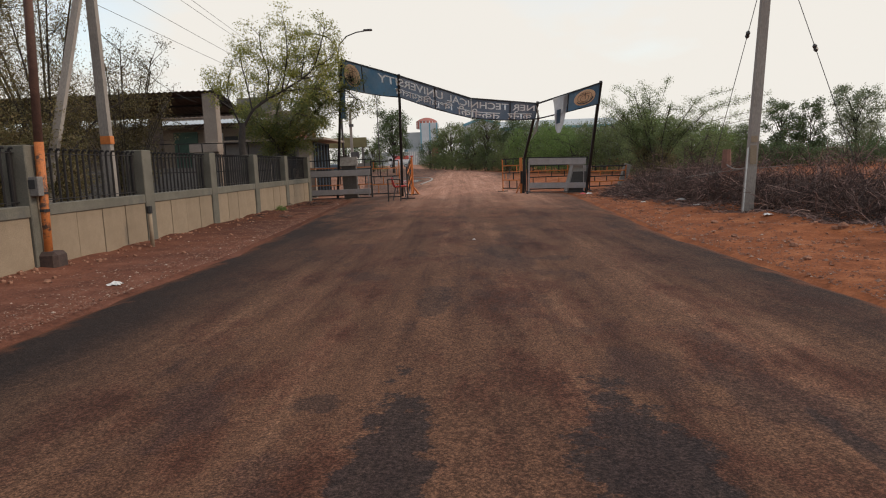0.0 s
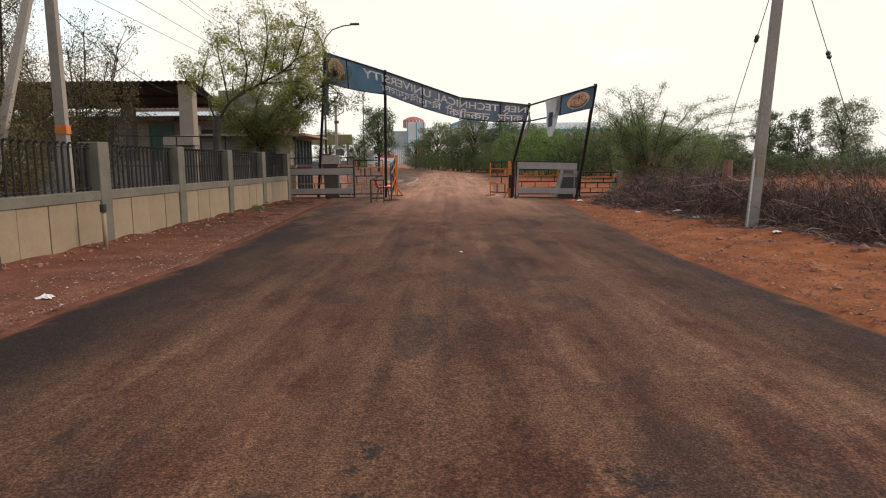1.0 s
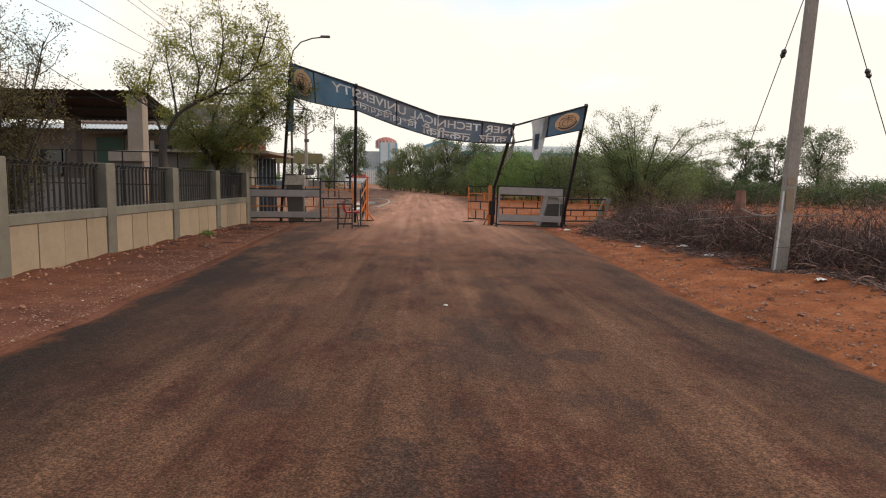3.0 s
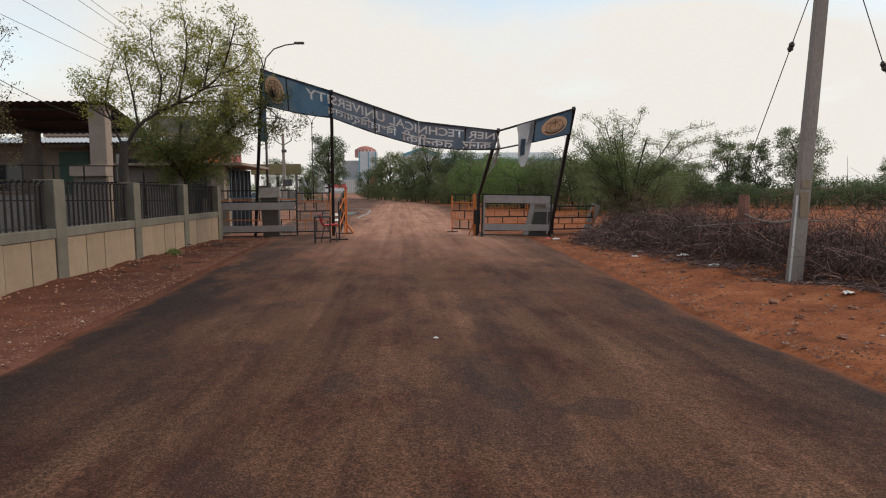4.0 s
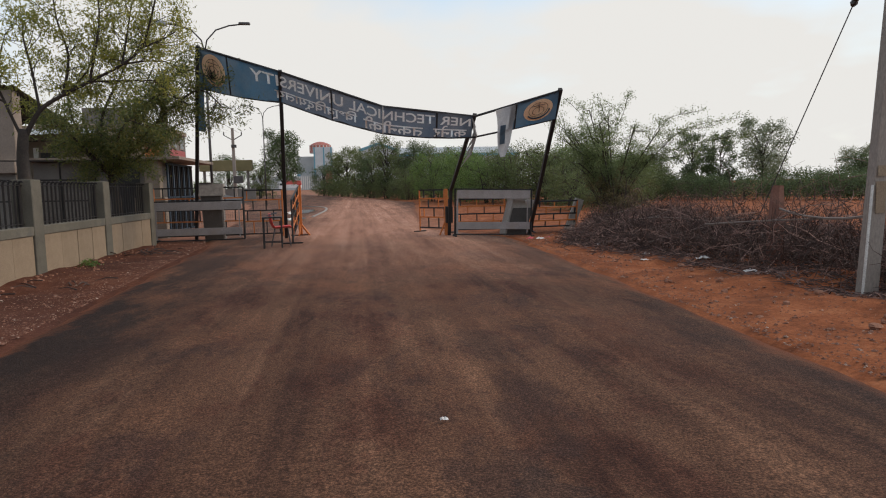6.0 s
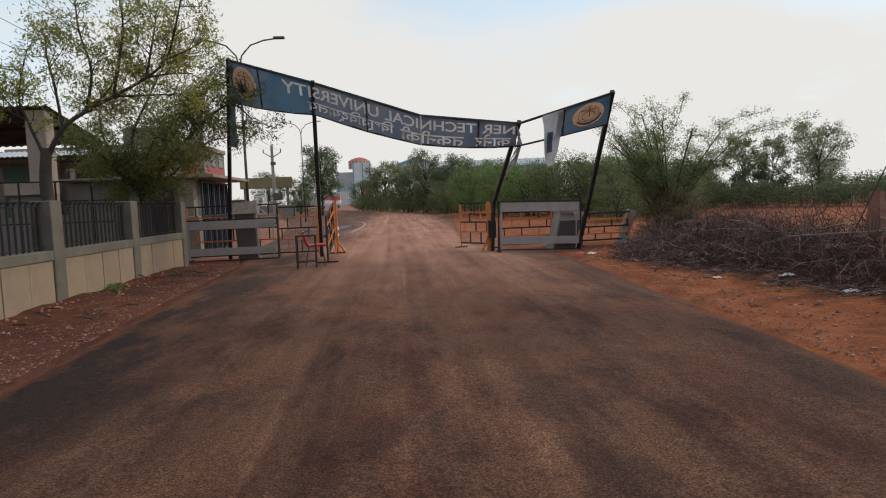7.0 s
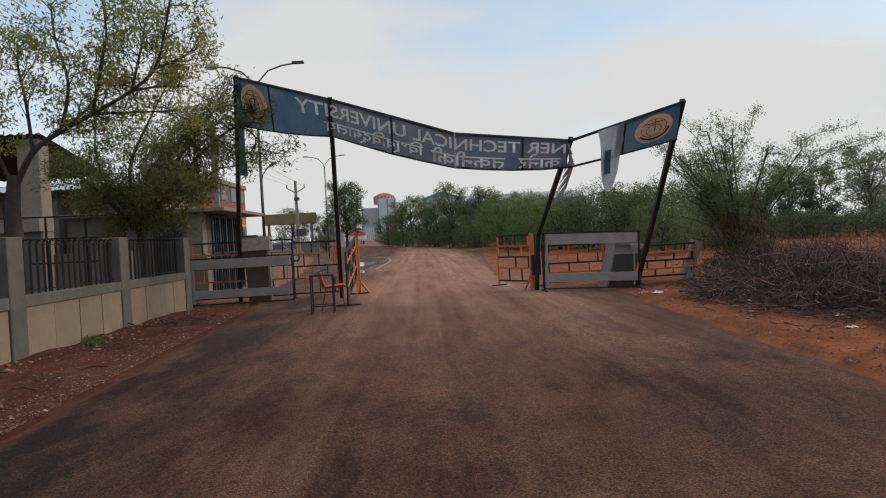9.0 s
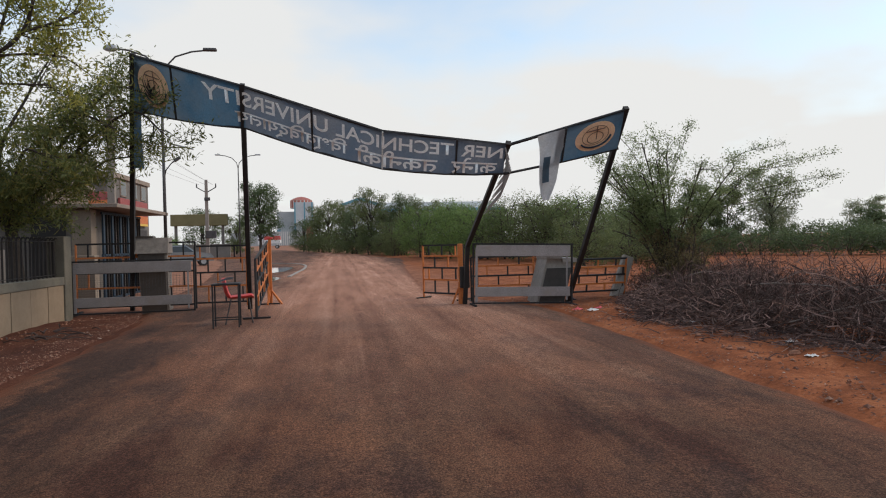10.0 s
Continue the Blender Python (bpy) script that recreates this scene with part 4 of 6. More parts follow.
def build_chair():
    ch = thing("chair", pose(-0.60, 22.98, 0.035, 0, 0, -82), "red plastic shell chair on thin metal legs", "chair")
    prof = [(0.24, 0.43), (0.20, 0.455), (0.05, 0.44), (-0.12, 0.435), (-0.20, 0.46), (-0.25, 0.55), (-0.28, 0.68), (-0.30, 0.80)]
    sh = Shape()
    for k, (y, z) in enumerate(prof):
        for i in range(9):
            u = i / 4 - 1
            w = 0.22 - 0.02 * (k > 5)
            curl = 0.05 * u * u * (1 if k < 4 else 0.2)
            fwd = 0.06 * u * u * (1 if k >= 4 else 0)
            sh.v.append((u * w, y + fwd, z + curl))
    sh.f = [(k * 9 + i, k * 9 + i + 1, k * 9 + i + 10, k * 9 + i + 9) for k in range(7) for i in range(8)]
    seat = part("shell", sh, M_RED, ch, "moulded red plastic shell", smooth=True)
    md = seat.modifiers.new("thickness", "SOLIDIFY")
    md.thickness = 0.012
    for x in (-0.17, 0.17):
        for y0, y1 in ((0.16, 0.22), (-0.14, -0.24)):
            part("leg", Shape().tube([(x, y0, 0.44), (x * 1.12, y1, 0)], 0.012, 6), M_METAL, ch)


build_table()
build_chair()


# ---- poles and wires on both sides ----
def tapered_pole(s, a, b, w0, w1):
    """Rectangular cast pole from a to b."""
    a, b = Vector(a), Vector(b)
    d0, d1 = w0 * 0.72, w1 * 0.72
    pts = [a + Vector((i * w0 / 2, j * d0 / 2, 0)) for i, j in ((-1, -1), (1, -1), (1, 1), (-1, 1))]
    pts += [b + Vector((i * w1 / 2, j * d1 / 2, 0)) for i, j in ((-1, -1), (1, -1), (1, 1), (-1, 1))]
    return s.add(pts, [(3, 2, 1, 0), (4, 5, 6, 7), (0, 1, 5, 4), (1, 2, 6, 5), (2, 3, 7, 6), (3, 0, 4, 7)])


def sagging(a, b, sag, n=14):
    a, b = Vector(a), Vector(b)
    return [a.lerp(b, i / n) - Vector((0, 0, sag * 4 * (i / n) * (1 - i / n))) for i in range(n + 1)]


def build_right_pole():
    p = thing("utility_pole", pose(7.09, 13.6, -0.05), "pale cast concrete pole leaning slightly at the roadside", "utility pole")
    top = Vector((0.52, 0.02, 8.0))
    part("shaft", tapered_pole(Shape(), (0, 0, -0.3), top, 0.187, 0.125), M_POLE, p)
    part("painted_strip", Shape().beam((-0.088, -0.062, 0.0), (-0.006, -0.058, 1.36), 0.022, 0.02, (0, 1, 0)), M_WHITE, p, "white painted strip along the pole's edge")
    part("paper", Shape().box((0.085, -0.078, 1.22), (0.12, 0.006, 0.36)), M_PANEL, p, "weathered paper notice")
    part("paper", Shape().box((0.10, -0.078, 1.52), (0.12, 0.006, 0.12)), M_PANEL, p)
    for name, anchor, ins in (("stay_wire", (0.215, 2.91, 0.05), 0.19), ("stay_wire", (2.37, -0.11, 0.05), 0.40)):
        hook = Vector((0.19, 0.0, 4.40)) if anchor[1] > 0 else Vector((0.40, -0.05, 5.25))
        an = Vector(anchor)
        w = part(name, Shape().tube([hook, an], 0.007, 4), M_METAL, p)
        c = hook.lerp(an, ins)
        d = (an - hook).normalized() * 0.075
        part("insulator", Shape().tube([c - d, c - d * 0.5, c, c + d * 0.5, c + d], [0.02, 0.045, 0.036, 0.045, 0.02], 8), M_CERAMIC, w, "brown ceramic stay insulator")


def build_left_poles():
    p = thing("utility_pole", pose(-5.55, 13.75, 0), "pale cast concrete pole with an orange band behind the wall", "utility pole")
    part("shaft", tapered_pole(Shape(), (0, 0, -0.3), (-0.05, 0, 8.3), 0.205, 0.145), M_POLE, p)
    part("band", Shape().box((0, 0, 1.95), (0.205, 0.155, 0.16), 0.003), M_ORANGE, p, "orange painted band")
    part("cross_arm", Shape().beam((-0.75, 0, 7.9), (0.75, 0, 7.9), 0.07, 0.07), M_METAL, p)
    s = thing("pole_strut", pose(-5.98, 11.95, 0), "slanting concrete strut propping the pole behind the wall", "pole strut")
    part("shaft", tapered_pole(Shape(), (0, -0.15, -0.3), (0.42, 1.75, 5.6), 0.155, 0.13), M_POLE, s)
    o = thing("steel_pole", pose(-4.11, 9.42, 0), "rusty steel pole painted orange below, set in earth", "steel pole")
    part("upper_pipe", Shape().tube([(0.0, 0, 1.72), (0.07, 0.02, 3.6), (0.16, 0.02, 6.2)], 0.056, 10), M_RUST, o, smooth=True)
    part("lower_pipe", Shape().tube([(-0.055, 0, -0.1), (0.0, 0, 1.72)], 0.06, 10), M_ORANGE_WORN, o, smooth=True)
    part("footing", Shape().box((-0.02, 0, 0.06), (0.34, 0.30, 0.36), 0.05), M_BRUSH, o, "lump of earth round the base")
    part("meter_box", Shape().box((-0.045, -0.12, 1.13), (0.17, 0.12, 0.26), 0.008), M_PLASTER_GREY, o, "grey meter box")
    part("meter_window", Shape().box((-0.045, -0.184, 1.16), (0.10, 0.01, 0.12), 0.002), M_DARK, o)
    part("strap", Shape().tube([(-0.03, 0, 0.78), (-0.03, 0, 0.82)], 0.07, 10), M_BLACK, o)
    part("strap", Shape().tube([(-0.02, 0, 1.02), (-0.02, 0, 1.05)], 0.068, 10), M_BLACK, o)
    part("conduit", Shape().tube([(-0.06, -0.04, 0.2), (-0.07, -0.05, 1.0)], 0.016, 6), M_PANEL, o)
    g = thing("pipe_stub", pose(-3.78, 11.62, 0), "short pale pipe standing in the verge with a dark cap", "pipe")
    part("pipe", Shape().tube([(0, 0, -0.05), (0.0, 0, 0.60)], 0.035, 8), M_PANEL, g, smooth=True)
    part("cap", Shape().tube([(0.0, 0, 0.58), (0.0, 0, 0.70)], 0.05, 8), M_BLACK, g)


def build_wires():
    far = Vector((-10.7, 73.8, 7.2))
    for k, (x, z) in enumerate(((-8.7, 6.25), (-7.8, 6.5), (-8.7, 8.25), (-8.45, 8.45))):
        a, b = Vector((x, 13.75, z)), far + Vector((-0.6 + 0.6 * min(k, 2), 0, 0))
        solid("overhead_wire", Shape().tube(sagging(a, b, 0.3, 24), 0.008, 4), M_METAL, "thin dark overhead wire strung between poles", "wire", "overhead wires")
        solid("overhead_wire", Shape().tube(sagging(a, a + (a - b) * 0.75, 0.3), 0.008, 4), M_METAL, "thin dark overhead wire strung between poles", "wire", "overhead wires")
    solid("service_wire", Shape().tube(sagging((-5.55, 13.75, 4.1), (-8.6, 26.2, 3.95), 0.25), 0.008, 4), M_BLACK, "black service cable running from pole to building", "wire")


def build_yard_pole():
    p = thing("utility_pole", pose(-6.1, 33.7, 0), "pale concrete pole standing behind the gatehouse", "utility pole")
    part("shaft", tapered_pole(Shape(), (0, 0, -0.2), (0.03, 0, 6.0), 0.26, 0.19), M_POLE, p)
    part("bracket", Shape().beam((-0.3, -0.12, 5.7), (0.3, -0.12, 5.7), 0.05, 0.05), M_METAL, p)


build_yard_pole()
build_right_pole()
build_left_poles()
build_wires()
solid("old_post", Shape().tube([(7.66, 16.1, -0.1), (7.70, 16.1, 0.8), (7.72, 16.12, 1.30)], [0.13, 0.12, 0.09], 7), surface("rusty_stump", (0.16, 0.07, 0.05), (0.26, 0.12, 0.085), 4, 40, 0.95), "reddish weathered post among the dry brush", "post")
solid("rope", Shape().tube(sagging((7.68, 16.0, 0.95), (7.14, 13.66, 0.95), 0.08), 0.018, 5), M_TWIG_PALE, "pale rag rope tied between post and pole", "rope")

# ---- trees ----
def leaf_mesh(name, centers, per, spread, length, width, material, rng, droop=0.3):
    """Small bent leaf blades scattered round the given points."""
    c = np.repeat(np.array([tuple(p) for p in centers]), per, axis=0)
    n = len(c)
    c = c + rng.normal(0, spread, (n, 3)) * np.array([1, 1, 0.75])
    d = rng.normal(0, 1, (n, 3)) - np.array([0, 0, droop])
    d /= np.linalg.norm(d, axis=1)[:, None]
    s = np.cross(d, rng.normal(0, 1, (n, 3)))
    s /= np.maximum(np.linalg.norm(s, axis=1)[:, None], 1e-6)
    k = rng.uniform(0.65, 1.35, (n, 1))
    a, b = c - d * length * k / 2, c + d * length * k / 2
    m = c + s * 0
    v = np.stack([a, m + s * width * k / 2, b, m - s * width * k / 2], axis=1).reshape(-1, 3)
    me = bpy.data.meshes.new(name)
    me.vertices.add(4 * n)
    me.vertices.foreach_set("co", v.ravel())
    me.loops.add(4 * n)
    me.loops.foreach_set("vertex_index", np.arange(4 * n, dtype=np.int32))
    me.polygons.add(n)
    me.polygons.foreach_set("loop_start", np.arange(0, 4 * n, 4, dtype=np.int32))
    me.update(calc_edges=True)
    me.materials.append(material)
    return me


def rand_dir(r):
    while True:
        v = Vector((r.uniform(-1, 1), r.uniform(-1, 1), r.uniform(-1, 1)))
        if 0.05 < v.length < 1:
            return v.normalized()


def smooth_line(pts, n=4):
    """Catmull-Rom through the points."""
    pts = [Vector(p) for p in pts]
    out = []
    for i in range(len(pts) - 1):
        p0, p1, p2, p3 = pts[max(i - 1, 0)], pts[i], pts[i + 1], pts[min(i + 2, len(pts) - 1)]
        for k in range(n):
            t = k / n
            out.append(0.5 * ((2 * p1) + (p2 - p0) * t + (2 * p0 - 5 * p1 + 4 * p2 - p3) * t * t + (3 * p1 - p0 - 3 * p2 + p3) * t ** 3))
    return out + [pts[-1]]


def grow(wood, tips, line, r0, r1, r, twig, per_m, start=0.35, up=0.35, sub=3, sides=6, tuft=False):
    """A limb along line with twigs; leaf points go to tips."""
    line = smooth_line(line)
    n = len(line)
    wood.tube(line, [lerp(r0, r1, (i / (n - 1)) ** 0.8) for i in range(n)], sides)
    for i in range(1, n):
        if i / n < start:
            continue
        seg = line[i] - line[i - 1]
        for _ in range(max(1, int(seg.length * per_m + r.random()))):
            p = line[i - 1].lerp(line[i], r.random())
            d = (rand_dir(r) + seg.normalized() * 0.6 + Vector((0, 0, up))).normalized()
            ln = twig * r.uniform(0.5, 1.2)
            q = [p]
            for k in range(3):
                d = (d + rand_dir(r) * 0.35).normalized()
                q.append(q[-1] + d * ln / 3)
            wood.tube(q, [r1 * 0.6 + 0.004, r1 * 0.45 + 0.003, r1 * 0.3 + 0.003, 0.003], 3, False)
            for k in range(sub):
                b = q[1 + k % 3]
                e = b + (rand_dir(r) + d * 0.5 + Vector((0, 0, up * 0.5))).normalized() * ln * 0.45
                wood.tube([b, e], [0.005, 0.002], 3, False)
                tips += [e] if tuft else [b.lerp(e, 0.45), b.lerp(e, 0.8), e]
            tips.append(q[-1])


def tree(name, base, trunk, limbs, r_trunk, leaf, label, seed, twig=0.7, per_m=3.0, per=8, spread=0.11, length=0.10, width=0.035, up=0.35,
         start=0.35, sub=3, material=None, category="tree", group="", tuft=False, sprays=()):
    """Things of the tree's own shape: trunk line, limb lines (all relative to the base)."""
    r = random.Random(seed)
    t = thing(name, pose(*base), label, category, group)
    wood, tips = Shape(), []
    bole = Shape()
    tl = smooth_line(trunk)
    bole.tube(tl, [lerp(r_trunk * 1.15, r_trunk * 0.65, i / (len(tl) - 1)) for i in range(len(tl))], 8)
    part("trunk", bole, M_BARK, t, smooth=True)
    for line, r0 in limbs:
        grow(wood, tips, line, r0, 0.012, r, twig, per_m, start, up, sub, 6, tuft)
    for line, r0 in sprays:
        grow(wood, tips, line, r0, 0.005, r, 0.16, 6.0, 0.3, 0.3, 1, 5)
    tagged(part("branchwork", wood, material or M_BARK, t), kind="stuff")
    part("crown", leaf_mesh("crown", tips, per, spread, length, width, leaf, np.random.default_rng(seed)), None, t)
    return t


def build_near_trees():
    # tree just behind the wall with a long limb reaching over it towards the road
    tree("tree", (-4.95, 20.1, 0), [(0, 0, -0.1), (0.03, 0, 1.2), (-0.02, 0, 2.0), (0.06, -0.04, 2.65)],
         [([(0.03, 0, 2.45), (0.40, -0.1, 2.98), (0.83, -0.1, 3.27), (1.31, -0.1, 3.51), (1.91, -0.1, 3.83), (2.29, -0.15, 4.13), (2.58, -0.4, 4.65), (2.80, -0.65, 5.15)], 0.052),
          ([(0.83, -0.1, 3.27), (0.93, 0, 4.0), (0.75, 0.05, 4.7), (0.72, 0.05, 5.25)], 0.032),
          ([(1.31, -0.1, 3.51), (1.50, -0.1, 4.3), (1.50, 0.1, 4.85), (1.48, 0.0, 5.5)], 0.03),
          ([(1.91, -0.1, 3.83), (1.95, 0.2, 4.5), (2.02, 0.3, 5.0)], 0.026),
          ([(0, 0, 2.5), (-0.22, -0.05, 3.15), (-0.30, -0.1, 3.55), (-0.15, -0.1, 4.2)], 0.034),
          ([(-0.22, -0.05, 3.15), (-0.45, -0.2, 3.3), (-0.62, -0.3, 3.45)], 0.02),
          ([(0.40, -0.1, 2.98), (0.22, 0.1, 3.8), (0.08, 0.2, 4.35), (0.05, 0.3, 4.7)], 0.03),
          ([(2.29, -0.15, 4.13), (2.60, 0.0, 4.3), (2.85, 0.15, 4.5)], 0.022),
          ([(1.91, -0.1, 3.83), (2.25, 0.2, 3.95), (2.55, 0.5, 4.0)], 0.02),
          ([(1.31, -0.1, 3.51), (1.75, 0.35, 3.6), (2.30, 0.6, 3.65)], 0.022),
          ([(0.83, -0.1, 3.27), (1.15, 0.3, 3.8), (1.25, 0.5, 4.5)], 0.024)],
         0.135, L_NEEM, "spreading tree with yellow-green leaf tufts behind the wall", 11, 0.54, 6.4, 34, 0.1, 0.075, 0.023, 0.5, 0.2, 3, tuft=True)
    # dense low crown at the gate, with drooping sprays
    limbs = [([(0, 0, 1.9), (0.8, -0.2, 2.8), (1.8, -0.6, 3.6), (2.5, -0.9, 3.9), (3.0, -1.1, 3.5)], 0.055),
             ([(0, 0, 1.9), (0.5, 0.2, 3.0), (1.4, 0.2, 4.2), (2.0, -0.2, 4.5), (2.6, -0.6, 4.3)], 0.055),
             ([(0, 0, 1.9), (-0.2, 0, 3.2), (0.3, 0.0, 4.3), (0.7, 0.1, 5.1)], 0.06),
             ([(0, 0, 1.8), (-0.5, -0.2, 2.4), (-0.9, -0.4, 2.9), (-1.2, -0.4, 3.2)], 0.045),
             ([(0, 0, 1.8), (-0.3, -0.8, 2.5), (-0.5, -1.4, 2.9), (-0.6, -1.8, 3.0)], 0.045),
             ([(0, 0, 1.8), (0.4, -0.8, 2.6), (0.9, -1.5, 3.1), (1.3, -1.9, 3.0)], 0.045),
             ([(0, 0, 1.8), (-0.9, 0.3, 3.1), (-1.1, 0.4, 3.8), (-1.0, 0.3, 4.4)], 0.045),
             ([(0, 0, 1.8), (0.8, 0.5, 2.6), (1.4, 0.8, 3.2), (1.9, 0.8, 3.3)], 0.045),
             ([(0.5, 0.2, 3.0), (0.9, -0.6, 3.4), (1.6, -1.0, 3.8), (2.3, -1.4, 3.5)], 0.04)]
    tree("tree", (-4.95, 24.6, 0), [(0, 0, -0.1), (0.05, 0, 1.0), (-0.05, 0, 2.0)], limbs, 0.15, L_DARK,
         "dark green bushy tree with drooping sprays beside the gate", 23, 0.62, 6.0, 22, 0.13, 0.10, 0.023, 0.05, 0.12)
    # thorny tree and withered shrub behind the wall by the poles
    r = random.Random(5)
    limbs = []
    for i in range(11):
        a = r.uniform(0, 2 * math.pi)
        e = Vector((math.cos(a) * r.uniform(0.8, 2.2), math.sin(a) * r.uniform(0.8, 2.4), r.uniform(2.6, 6.4)))
        limbs.append(([(0, 0, 1.0), Vector((0, 0, 1.0)).lerp(e, 0.5) + Vector((0, 0, 0.4)), e], 0.05))
    thorn = tree("tree", (-7.1, 11.6, 0), [(0, 0, -0.1), (0.05, 0, 0.6), (0, 0, 1.1)], limbs, 0.12, L_THORN, "thorny tree with small olive-brown leaves behind the wall", 31, 0.75, 6.0, 13, 0.14, 0.055, 0.018, 0.3, 0.1)
    twin = copy_thing(thorn, Matrix())
    twin.matrix_basis = pose(-7.35, 14.7, 0, 0, 0, 110) @ Matrix.Diagonal((0.8, 0.8, 0.95, 1))
    limbs = []
    for i in range(16):
        a = r.uniform(0, 2 * math.pi)
        e = Vector((math.cos(a) * r.uniform(0.4, 1.5), math.sin(a) * r.uniform(0.4, 1.5), r.uniform(2.2, 4.3)))
        limbs.append(([(0, 0, 0.1), e * 0.5 + Vector((0, 0, 0.3)), e], 0.022))
    tree("shrub", (-6.75, 16.6, 0), [(0, 0, -0.1), (0, 0, 0.1), (0, 0, 0.25)], limbs, 0.06, L_BROWN, "tall withered shrub with thin brown leaves behind the wall", 37, 0.6, 6.0, 9, 0.1, 0.05, 0.02, 0.4, 0.15, category="shrub")
    limbs = []
    for i in range(10):
        a = r.uniform(0, 2 * math.pi)
        e = Vector((math.cos(a) * r.uniform(0.4, 1.3), math.sin(a) * r.uniform(0.4, 1.3), r.uniform(1.6, 3.2)))
        limbs.append(([(0, 0, 0.1), e * 0.5 + Vector((0, 0, 0.3)), e], 0.022))
    low = tree("shrub", (-6.3, 9.2, 0), [(0, 0, -0.1), (0, 0, 0.1), (0, 0, 0.25)], limbs, 0.06, L_THORN, "tangled dull brown-green shrub behind the wall", 41, 0.6, 6.0, 14, 0.12, 0.07, 0.03, 0.3, 0.1, category="shrub", group="yard shrubs")
    for x, y, s, q in ((-6.2, 6.4, 0.9, 70), (-7.6, 8.6, 1.2, 150), (-6.2, 12.2, 0.75, 250), (-8.4, 14.0, 0.9, 20), (-9.2, 18.0, 0.7, 300)):
        copy_thing(low, pose(x, y, 0, 0, 0, q)).scale = (s, s, s * 0.9)
    # feathery acacia among the brushwood
    limbs = []
    for i in range(30):
        a = r.uniform(0, 2 * math.pi)
        k = r.uniform(0.3, 1.8)
        e = Vector((math.cos(a) * k, math.sin(a) * k * 0.8, r.uniform(1.9, 3.75) - 0.2 * k))
        limbs.append(([(r.uniform(-0.15, 0.15), r.uniform(-0.15, 0.15), 0.2), e * 0.45 + Vector((0, 0, 0.5)), e], 0.021))
    sprays = []
    for dz, ln in ((3.55, 3.7), (3.1, 4.0), (2.8, 3.5), (3.35, 2.9), (3.75, 2.4)):
        sprays.append(([(0.2, 0, 1.0), (0.8, -0.1, 1.9), (ln * 0.55, -0.3, dz - 0.65), (ln, -0.5, dz - 0.35)], 0.012))
    for ex, dz in ((-2.3, 3.4), (-1.9, 2.9), (-1.6, 3.8), (-0.6, 3.8), (0.3, 3.95)):
        sprays.append(([(0, 0, 1.0), (-0.4, -0.1, 1.9), (ex * 0.6, -0.2, dz - 0.6), (ex, -0.3, dz)], 0.012))
    low = []
    for i in range(16):
        a = r.uniform(0, 2 * math.pi)
        k = r.uniform(0.2, 0.85)
        low.append(([(0, 0, 0.1), (math.cos(a) * k * 0.6, math.sin(a) * k * 0.6, 0.6), (math.cos(a) * k, math.sin(a) * k, r.uniform(0.7, 1.45))], 0.012))
    tree("shrub", (8.7, 24.5, 0), [(0, 0, -0.1), (0, 0, 0.1), (0, 0, 0.25)], low, 0.05, L_THORN, "dense dusty thorn shrub at the acacia's foot", 57, 0.4, 6.0, 12, 0.07, 0.045, 0.018, 0.2, 0.1, category="shrub")
    tree("tree", (8.7, 24.9, 0), [(0, 0, -0.1), (0.05, 0, 0.3), (0.0, 0, 0.6)], limbs, 0.13, L_ACACIA, "many-stemmed feathery acacia with long thin sprays", 53, 0.42, 5.4, 14, 0.085, 0.05, 0.019, 0.3, 0.42, 3, sprays=sprays)


build_near_trees()


